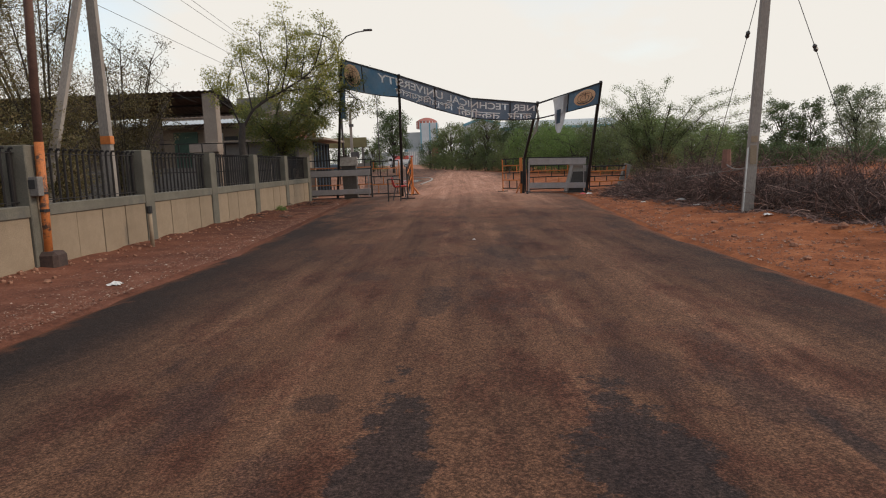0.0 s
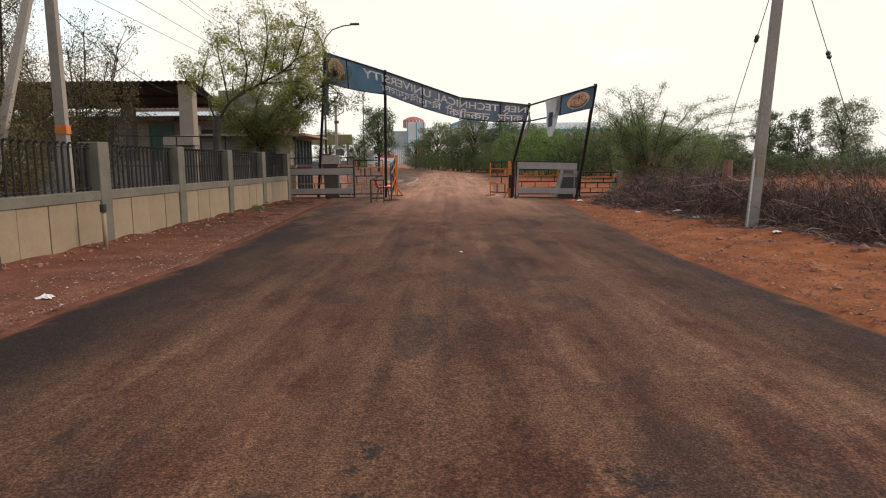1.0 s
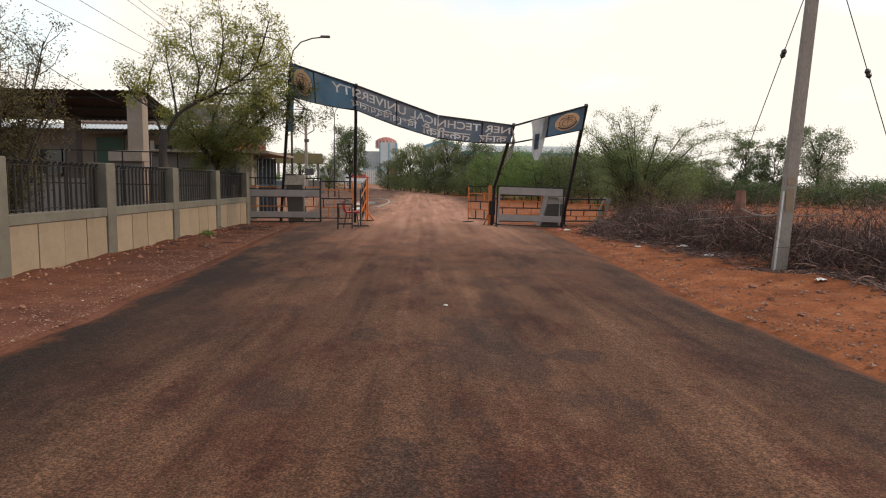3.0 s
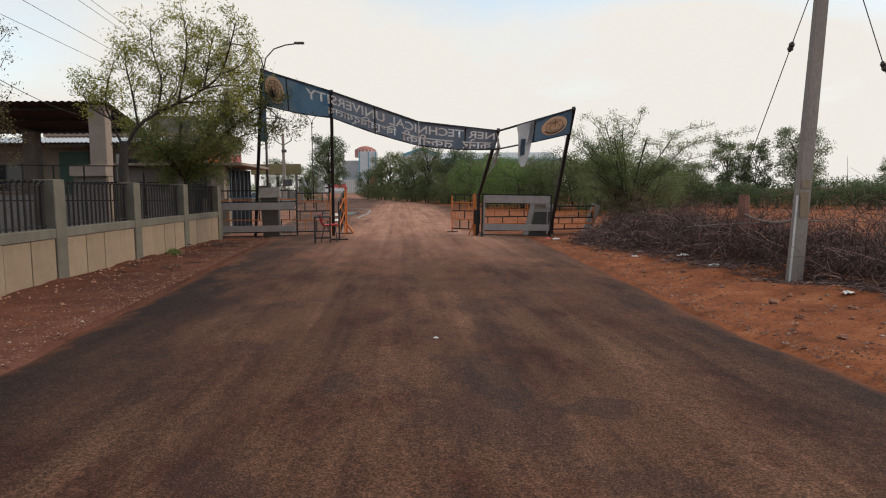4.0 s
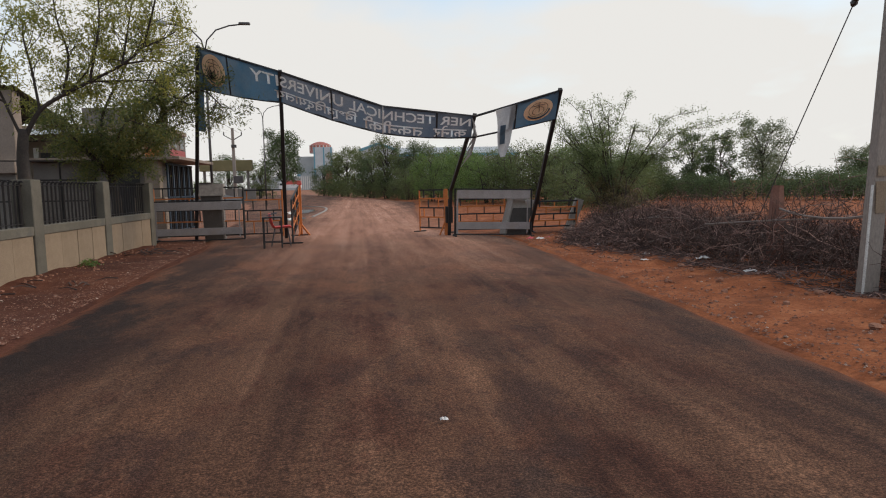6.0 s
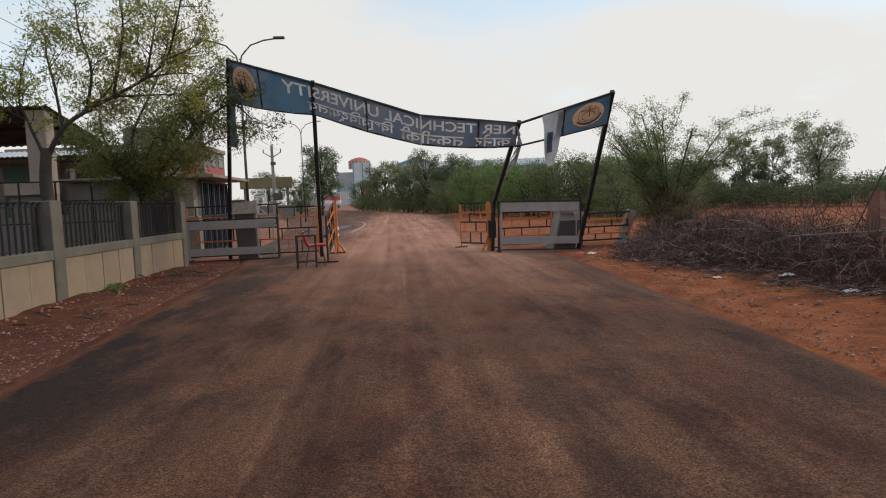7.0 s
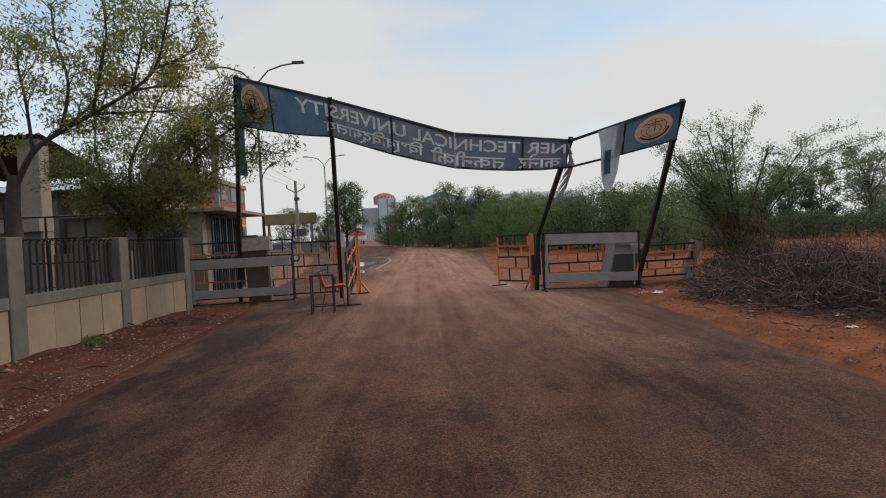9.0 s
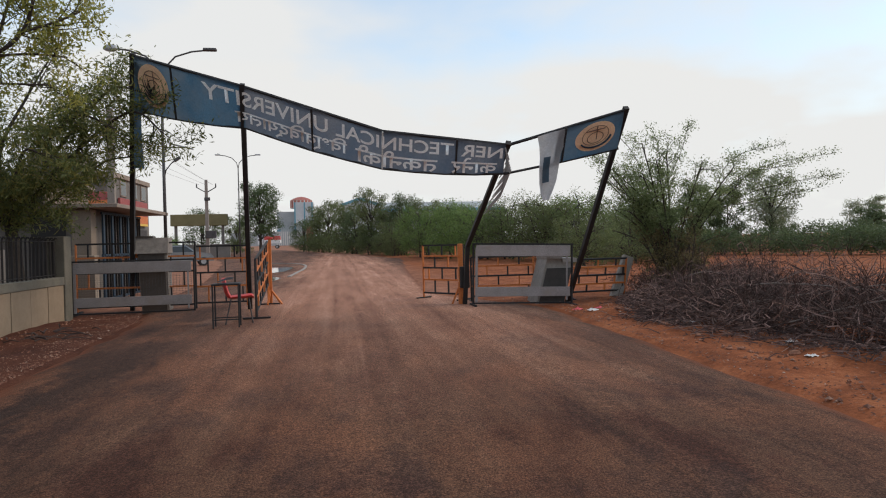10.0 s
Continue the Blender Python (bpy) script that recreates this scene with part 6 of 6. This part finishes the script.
def build_shop_block():
    s = thing("shop_building", pose(0, 0, 0), "two-storey grey plastered shop building with orange sign boards", "building")
    part("wall", Shape().box((-14.5, 47.6, 2.5), (10.0, 5.7, 5.0)), M_PLASTER_GREY, s)
    part("parapet", Shape().box((-14.5, 47.6, 5.05), (10.2, 5.9, 0.25), 0.02), M_COLUMN, s)
    part("roof_room", Shape().box((-12.6, 47.0, 5.7), (2.4, 2.4, 1.1), 0.02), M_PLASTER_GREY, s)
    part("balcony_slab", Shape().box((-14.3, 44.3, 2.75), (10.6, 0.9, 0.14), 0.01), M_COLUMN, s)
    for x in (-18, -15.8, -13.6, -11.6):
        window(s, (x, 44.75, 4.0), 1.1, 1.2, "s")
    for y in (46.0, 47.8, 49.4):
        window(s, (-9.5, y, 4.45), 0.9, 0.8, "e")
    for y in (46.0, 48.8):
        part("shutter", Shape().box((-9.48, y, 1.25), (0.06, 2.2, 2.4), 0.01), M_METAL, s)
    for x, y, z, w, h in ((-12.3, 44.2, 3.15, 1.0, 0.75), (-11.2, 44.0, 3.0, 0.7, 0.5), (-13.6, 44.3, 4.9, 2.2, 0.5)):
        part("concrete_ledge", Shape().box((x, y, z), (w, 0.8, h), 0.02), M_COLUMN, s)
    b = part("sign_board", Shape().box((-10.45, 44.62, 3.45), (1.9, 0.12, 1.5), 0.01), M_SIGN_ORANGE, s, "orange sign board")
    part("sign_band", Shape().box((-10.45, 44.55, 3.0), (1.86, 0.02, 0.5)), M_SIGN_YELLOW, b)
    part("sign_band", Shape().box((-10.45, 44.55, 4.0), (1.86, 0.02, 0.36)), M_SIGN_RED, b)
    b = part("sign_board", Shape().box((-9.40, 47.4, 3.30), (0.12, 4.6, 1.3), 0.01), M_SIGN_RED, s, "maroon and orange sign board")
    part("sign_band", Shape().box((-9.33, 47.4, 2.92), (0.02, 4.5, 0.5)), M_SIGN_ORANGE, b)
    part("sign_band", Shape().box((-9.325, 47.4, 2.7), (0.02, 4.5, 0.12)), M_SIGN_YELLOW, b)


def build_far_gateway():
    z = rise(85)
    g = thing("gateway", pose(0, 85, z), "ochre painted gateway beam on pillars across the far road", "gateway")
    part("beam", Shape().box((-13.6, 0, 4.15), (5.9, 0.8, 1.25), 0.03), M_OCHRE, g)
    for x in (-16.1, -11.2):
        part("pillar", Shape().box((x, 0.1, 1.76), (0.28, 0.3, 3.53), 0.02), M_PLASTER_GREY, g)
    w = thing("yard_wall", pose(0, 79, rise(79)), "low grey yard wall beside the far road", "wall")
    part("body", Shape().box((-14, 0, 0.75), (9, 0.25, 1.5), 0.01), M_PLASTER_GREY, w)


def build_factory():
    z = rise(260)
    f = thing("factory", pose(0, 260, z), "pale clad factory block with teal stripes far down the road", "building")
    part("wall", Shape().box((-17.6, 8, 6.4), (6.6, 12, 12.8)), M_CLAD_GREY, f)
    part("wall", Shape().box((-10.6, 4, 8.0), (6.8, 14, 16.0)), M_CLAD, f)
    for x in (-13.9, -10.4, -7.6):
        part("stripe", Shape().box((x, -3.06, 8.0), (0.5, 0.12, 16.0)), M_TEAL, f)
    part("stripe", Shape().box((-20.4, 1.9, 3.0), (1.4, 0.3, 6.0)), M_TEAL, f)
    part("base_wall", Shape().box((-24, -4, 2.6), (26, 0.4, 5.2)), M_CLAD_GREY, f)
    for i in range(16):
        part("louvre", Shape().box((-20.5 + 0.75 * i, -4.25, 2.6), (0.32, 0.1, 5.0)), M_WHITE, f)
    part("doorway", Shape().box((-8.6, -4.3, 3.5), (2.6, 0.3, 7.0)), M_SIGN_RED, f)
    t = thing("water_tank", pose(-12.0, 266, z + 14.2), "round red and white striped water tank above the factory", "water tank")
    rad = 4.1
    part("drum", Shape().tube([(0, 0, 0), (0, 0, 3.0)], rad, 24), M_WHITE, t, smooth=False)
    for i in range(18):
        a = 2 * math.pi * i / 18
        part("stripe", Shape().box((0, 0, 0), (0.12, 0.98, 2.8), 0, pose(0, 0, 0, 0, 0, math.degrees(a)).to_3x3()), M_TANK_RED, t).location = (math.cos(a) * rad, math.sin(a) * rad, 1.5)
    part("dome", Shape().tube([(0, 0, 3.0), (0, 0, 3.8), (0, 0, 4.3), (0, 0, 4.5)], [rad * 1.03, rad * 0.7, rad * 0.35, 0.1], 24), M_TANK_RED, t, "red domed lid")
    h = thing("factory_hall", pose(0, 180, rise(180) - 0.8), "long pale hall with a teal gabled end behind the trees", "building")
    s = Shape()
    s.add([(5, 0, 0), (46, 0, 0), (46, 22, 0), (5, 22, 0), (5, 0, 9.6), (46, 0, 9.6), (46, 22, 9.6), (5, 22, 9.6), (5, 11, 12.6), (46, 11, 12.6)],
          [(0, 1, 5, 4), (1, 2, 6, 9, 5), (2, 3, 7, 6), (3, 0, 4, 8, 7), (4, 5, 9, 8), (6, 7, 8, 9)])
    part("body", s, M_CLAD_GREY, h)
    part("gable_end", Shape().add([(2.6, -1, 0), (12.2, -1, 0), (12.2, -1, 11.4), (7.4, -1, 13.0), (2.6, -1, 11.4), (2.6, 4, 0), (12.2, 4, 0), (12.2, 4, 11.4), (7.4, 4, 13.0), (2.6, 4, 11.4)],
                                  [(0, 1, 2, 3, 4), (9, 8, 7, 6, 5), (1, 6, 7, 2), (0, 4, 9, 5), (2, 7, 8, 3), (3, 8, 9, 4)]), M_CLAD, h)
    part("verge_band", Shape().beam((2.4, -1.1, 11.3), (7.4, -1.1, 13.0), 0.3, 0.7), M_TEAL, h)
    part("verge_band", Shape().beam((7.4, -1.1, 13.0), (12.4, -1.1, 11.3), 0.3, 0.7), M_TEAL, h)
    part("eave_band", Shape().beam((12.4, -0.3, 9.9), (46, -0.3, 9.9), 0.3, 0.7), M_TEAL, h)


build_canopy()
build_house()
build_gatehouse()
build_shop_block()
build_far_gateway()
build_factory()


# ---- street lamps and far pole ----
def street_lamp(m, h, label, extra):
    t = thing("street_lamp", m, label, "street lamp", "street lamps")
    part("pole", Shape().tube([(0, 0, -0.1), (0, 0, h - 1.0)], [0.06, 0.04], 8), M_METAL, t, smooth=True)
    for s in (-1, 1):
        arm = part("arm", Shape().tube([(0, 0, h - 1.05), (0.10 * s, 0, h - 0.6), (0.45 * s, 0, h - 0.22), (0.95 * s, 0, h - 0.05), (1.35 * s, 0, h)], 0.03, 6), M_METAL, t, smooth=True)
        if s > 0 or not extra:
            part("lamp_head", Shape().box((1.52 * s, 0, h + 0.03), (0.42, 0.16, 0.09), 0.02), M_LAMP if not extra else M_METAL, arm)
        else:
            part("lamp_head", Shape().ball((1.48 * s, 0, h + 0.01), (0.24, 0.12, 0.12)), M_LAMP, arm, "pale lamp bowl", smooth=True)
    if extra:
        part("solar_arm", Shape().beam((0, 0, 4.62), (0.65, 0, 4.62), 0.03, 0.03), M_METAL, t)
        part("flat_lamp", Shape().box((0.55, 0, 4.66), (0.72, 0.26, 0.03), 0, pose(0, 0, 0, 0, 14, 0).to_3x3()), M_LAMP, t, "flat pale lamp panel")
        arm = part("low_arm", Shape().tube([(0, 0, 3.6), (0.07, 0, 3.9), (0.22, 0, 4.1), (0.34, 0, 4.2)], 0.02, 6), M_METAL, t)
        part("lamp_head", Shape().box((0.42, 0, 4.25), (0.22, 0.12, 0.08), 0.01, pose(0, 0, 0, 0, -35, 0).to_3x3()), M_METAL, arm)
    return t


street_lamp(pose(-4.28, 33, 0), 7.75, "tall double-armed street lamp with smaller lamps on its pole", True)
street_lamp(pose(-6.4, 64, rise(64)), 8.5, "tall grey double-armed street lamp beside the far road", False)


def build_far_pole():
    p = thing("utility_pole", pose(-10.7, 73.8, rise(73.8)), "far pale concrete pole with a forked arm and insulators", "utility pole")
    part("shaft", tapered_pole(Shape(), (0, 0, -0.2), (0, 0, 7.5), 0.34, 0.24), M_POLE, p)
    for s in (-1, 1):
        arm = part("arm", Shape().beam((0, 0, 6.3), (0.85 * s, 0, 6.8), 0.08, 0.08), M_METAL, p)
        part("insulator", Shape().tube([(0.85 * s, 0, 6.8), (0.85 * s, 0, 7.15)], [0.07, 0.05], 6), M_CERAMIC, arm)
    part("clamp", Shape().box((0.1, -0.2, 5.7), (0.5, 0.2, 0.3), 0.02), M_METAL, p)
    part("transformer_box", Shape().box((0.4, -0.3, 2.4), (0.9, 0.4, 0.7), 0.03), M_METAL, p)


build_far_pole()


# ---- vehicles ----
def wheel(parent, c, r, w):
    t = part("wheel", Shape().tube([(c[0] - w / 2, c[1], c[2]), (c[0] + w / 2, c[1], c[2])], r, 16), M_RUBBER, parent)
    part("rim", Shape().tube([(c[0] - w / 2 - 0.01, c[1], c[2]), (c[0] + w / 2 + 0.01, c[1], c[2])], r * 0.58, 12), M_LAMP, t)


def build_car():
    c = thing("car", pose(-9.75, 60, rise(60), 0, 0, -74), "silver hatchback car parked beyond the barricades", "car")
    prof = [(-1.9, 0.35), (-1.95, 0.75), (-1.85, 0.98), (-1.5, 1.40), (-1.2, 1.50), (0.1, 1.50), (0.75, 1.05), (1.75, 0.88), (1.95, 0.65), (1.95, 0.35)]
    s = Shape()
    for x, k in ((-0.82, 0.0), (0.82, 0.0)):
        s.v += [(x * (1 - 0.14 * max(0, z - 0.95) / 0.55), y, z) for y, z in prof]
    n = len(prof)
    s.f = [tuple(range(n)), tuple(reversed(range(n, 2 * n)))] + [(i, n + i, n + (i + 1) % n, (i + 1) % n) for i in range(n)]
    body = part("body", s, M_CAR, c)
    part("rear_window", Shape().add([(-0.62, -1.83, 1.04), (0.62, -1.83, 1.04), (0.58, -1.56, 1.38), (-0.58, -1.56, 1.38)], [(0, 1, 2, 3)]), M_GLASS, body)
    for x in (-1, 1):
        part("side_window", Shape().add([(x * 0.81, -1.45, 1.02), (x * 0.81, 0.6, 1.02), (x * 0.745, 0.1, 1.42), (x * 0.745, -1.25, 1.42)], [(0, 1, 2, 3)]), M_GLASS, body)
        part("tail_light", Shape().box((x * 0.68, -1.94, 0.86), (0.2, 0.06, 0.22), 0.01), M_RED, body)
        for y in (-1.25, 1.25):
            wheel(c, (x * 0.76, y, 0.31), 0.31, 0.2)
    part("bumper", Shape().box((0, -1.95, 0.5), (1.6, 0.12, 0.22), 0.03), M_LAMP, c)


def build_truck():
    z = rise(162)
    t = thing("truck", pose(-13.9, 162, z + 0.35, 0, 0, 88), "small truck with a red tarpaulin and a white cab", "truck")
    part("bed", Shape().box((0, -0.7, 1.25), (1.9, 3.6, 0.8), 0.03), M_TRUCK_WHITE, t)
    part("tarpaulin", Shape().add([(-0.95, -2.5, 1.6), (0.95, -2.5, 1.6), (0.95, 1.1, 1.6), (-0.95, 1.1, 1.6), (-0.7, -2.4, 2.5), (0.7, -2.4, 2.4), (0.7, 1.0, 2.6), (-0.7, 1.0, 2.5)],
                                  [(0, 1, 5, 4), (1, 2, 6, 5), (2, 3, 7, 6), (3, 0, 4, 7), (4, 5, 6, 7)]), M_TRUCK_RED, t, "bulging red tarpaulin")
    cab = part("cab", Shape().box((0, 1.9, 1.35), (1.75, 1.3, 1.6), 0.12), M_TRUCK_WHITE, t)
    part("windscreen", Shape().box((0, 2.56, 1.65), (1.5, 0.04, 0.6)), M_GLASS, cab)
    for x in (-1, 1):
        part("side_window", Shape().box((x * 0.88, 1.95, 1.7), (0.03, 0.8, 0.5)), M_GLASS, cab)
        for y in (-1.7, 1.8):
            wheel(t, (x * 0.8, y, 0.05), 0.4, 0.25)


build_car()
build_truck()


# ---- puddle, stones, litter, debris ----
def blob(cx, cy, rx, ry, z, seed, n=26):
    s = Shape()
    pts = [(cx + rx * math.cos(2 * math.pi * i / n) * (1 + 0.25 * wave(i * 0.4, seed, 1, 3)), cy + ry * math.sin(2 * math.pi * i / n) * (1 + 0.25 * wave(i * 0.5, seed, 1, 9)), z) for i in range(n)]
    s.add(pts, [tuple(range(n))])
    return s


solid("puddle", blob(-2.15, 48.5, 0.75, 5.5, rise(48) + 0.075, 1), M_WATER, "shallow muddy rain puddle beside the road", "puddle")
solid("puddle", blob(-1.6, 37.5, 0.45, 1.6, 0.072, 2), M_WATER, "small muddy rain puddle beside the road", "puddle")
kerb = Shape()
arc = [(-0.9, 39.0), (-0.8, 43.0), (-0.7, 48.0), (-0.9, 53.0), (-1.8, 56.5), (-3.6, 58.5)]
kl = smooth_line([(x, y, rise(y) + 0.06) for x, y in arc], 5)
for a, b in zip(kl, kl[1:]):
    kerb.beam(a, b, 0.14, 0.07)
solid("kerb", kerb, M_GRANITE_PALE, "low pale kerb curving round the puddle", "kerb", kind="structure")


def stone_mesh(r, size):
    s = Shape()
    s.ball((0, 0, size * 0.25), (size * r.uniform(0.7, 1.2), size * r.uniform(0.6, 1.0), size * r.uniform(0.4, 0.7)), 6, 4)
    s.v = [(x + r.uniform(-0.18, 0.18) * size, y + r.uniform(-0.18, 0.18) * size, z + r.uniform(-0.12, 0.12) * size) for x, y, z in s.v]
    return s


def build_gravel():
    r = random.Random(29)
    s = Shape()
    for i in range(26000):
        left = r.random() < 0.64
        y = 3 + 23 * r.random() ** 1.4
        if left:
            x = table_of(ROAD_LEFT, y) - abs(r.gauss(0, 0.8)) + 0.06
            if x < -4.1:
                continue
        else:
            x = table_of(ROAD_RIGHT, y) + abs(r.gauss(0, 1.1)) - 0.06
        z = ground_height(x, y)
        k = r.uniform(0.006, 0.013) * (1 if left else 1.3) * (2.2 if r.random() < 0.08 else 1)
        on_road = table_of(ROAD_LEFT, y) < x < table_of(ROAD_RIGHT, y)
        if on_road:
            z = 0.02
        a = r.uniform(0, 6.28)
        c, d = math.cos(a) * k, math.sin(a) * k
        s.add([(x + c, y + d, z), (x - d, y + c, z), (x - c, y - d, z), (x + d * 0.8, y - c * 0.8, z), (x + r.uniform(-k, k) * 0.4, y, z + k * 0.6)],
              [(0, 1, 4), (1, 2, 4), (2, 3, 4), (3, 0, 4)])
    solid("gravel", s, M_GRAVEL, "scattered reddish gravel along both verges", "gravel", kind="stuff")
    clods = Shape()
    for i in range(640):
        if i % 3:
            y = r.uniform(6, 25)
            x = lerp(table_of(ROAD_RIGHT, y) + 0.15, table_of(BRUSH_FRONT, y) + 0.4, r.random() ** 0.7)
            size = r.uniform(0.012, 0.032) * (1.7 if r.random() < 0.1 else 1)
        else:
            y = r.uniform(5, 25)
            x = -4.12 + abs(r.gauss(0, 0.22))
            size = r.uniform(0.012, 0.035) * (1.6 if r.random() < 0.1 else 1)
        k = len(clods.v)
        clods.ball((x, y, ground_height(x, y) + size * 0.25), (size, size * r.uniform(0.7, 1.2), size * r.uniform(0.5, 0.8)), 5, 3)
        clods.v[k:] = [(a + r.uniform(-0.2, 0.2) * size, b + r.uniform(-0.2, 0.2) * size, c + r.uniform(-0.15, 0.15) * size) for a, b, c in clods.v[k:]]
    solid("clods", clods, M_STONE, "loose clods and small stones along the verges", "stones", kind="stuff")
    for x, y, k in ((5.5, 10.3, 0.07), (5.75, 9.1, 0.06), (6.3, 12.4, 0.05), (6.0, 14.8, 0.06), (6.1, 17.6, 0.07), (5.9, 19.2, 0.05), (6.4, 11.4, 0.08), (5.35, 8.0, 0.05),
                    (-3.4, 8.2, 0.05), (-2.8, 10.6, 0.04), (-3.0, 13.2, 0.05), (-3.6, 15.4, 0.05), (5.6, 21.4, 0.06), (7.0, 10.2, 0.09), (6.7, 8.6, 0.07), (5.3, 12.9, 0.05), (5.9, 12.1, 0.06), (6.5, 13.6, 0.05), (6.2, 15.9, 0.05), (6.4, 16.6, 0.07), (5.5, 15.2, 0.04),
                    (6.0, 20.3, 0.06), (5.7, 18.2, 0.05), (7.3, 11.2, 0.06), (6.9, 12.9, 0.08), (7.5, 9.4, 0.06)):
        st = solid("stone", stone_mesh(r, k), M_STONE, "rough reddish stone lying on the verge", "stone", "loose stones")
        st.location = (x, y, ground_height(x, y))
    for x, y, k, mat, lab in ((6.74, 11.95, 0.10, M_LITTER, "crumpled white plastic litter on the sand"), (5.78, 22.55, 0.13, M_LITTER, "crumpled white plastic litter on the sand"), (6.83, 15.0, 0.10, M_LITTER, "crumpled white plastic litter on the sand"),
                              (6.8, 15.35, 0.12, M_LITTER, "crumpled white plastic litter on the sand"), (6.15, 17.4, 0.08, M_LITTER, "crumpled white plastic litter on the sand"), (-2.45, 7.95, 0.10, M_LITTER, "crumpled white plastic litter on the gravel"),
                              (5.65, 22.95, 0.12, M_LITTER_RED, "crumpled red plastic wrapper on the sand"), (6.2, 23.2, 0.12, M_LITTER_RED, "crumpled red plastic wrapper on the sand"), (6.9, 16.8, 0.14, M_LITTER, "crumpled white plastic litter on the sand"), (7.15, 13.1, 0.09, M_LITTER, "crumpled white plastic litter on the sand"),
                              (6.6, 18.3, 0.09, M_LITTER, "crumpled white plastic litter on the sand"), (6.35, 20.1, 0.07, M_LITTER, "crumpled white plastic litter on the sand"), (1.70, 10.42, 0.03, M_LITTER, "small white scrap of litter on the asphalt")):
        q = Shape()
        k *= 0.8
        for i in range(7):
            for j in range(7):
                u, v = i / 3 - 1, j / 3 - 1
                q.v.append((u * k * r.uniform(0.8, 1.1), v * k * 0.7 * r.uniform(0.8, 1.1), 0.006 + k * 0.5 * r.random() * max(0, 1 - u * u) * max(0, 1 - v * v) + k * r.uniform(0.02, 0.3)))
        q.f = [(i * 7 + j, (i + 1) * 7 + j, (i + 1) * 7 + j + 1, i * 7 + j + 1) for i in range(6) for j in range(6)]
        o = solid("litter", q, mat, lab, "litter", "litter")
        o.location = (x, y, ground_height(x, y) if not -2 < x < 4.8 else 0.075)
    # dead branches and a clod on the wall side
    for cx, cy, n, label in ((-3.55, 22.4, 26, "small heap of dead branches at the wall's foot"), (-3.2, 17.2, 10, "dry clod with twigs on the verge"), (8.6, 60.5, 40, "heap of cut branches under the far trees")):
        q = Shape()
        for i in range(n):
            a = Vector((cx + r.uniform(-0.55, 0.55), cy + r.uniform(-0.8, 0.8), ground_height(cx, cy) + r.uniform(0.01, 0.10)))
            d = rand_dir(r)
            d.z *= 0.15
            ln = r.uniform(0.2, 0.6) * (3 if cy > 40 else 1)
            q.tube([a, a + d * ln * 0.5 + Vector((0, 0, 0.03)), a + d * ln], [0.014, 0.012, 0.004], 4)
        solid("branch_heap", q, M_BRUSH, label, "branches", kind="stuff")
    w = Shape()
    tips = [Vector((-3.95 + r.uniform(-0.14, 0.14), 20.2 + r.uniform(-0.2, 0.2), ground_height(-3.95, 20.2) + r.uniform(0.02, 0.12))) for i in range(30)]
    tagged(new("weed", leaf_mesh("weed", tips, 6, 0.03, 0.06, 0.025, L_MESQUITE, np.random.default_rng(4))), "small green weed growing at the wall's foot", "weed", kind="stuff")


build_gravel()
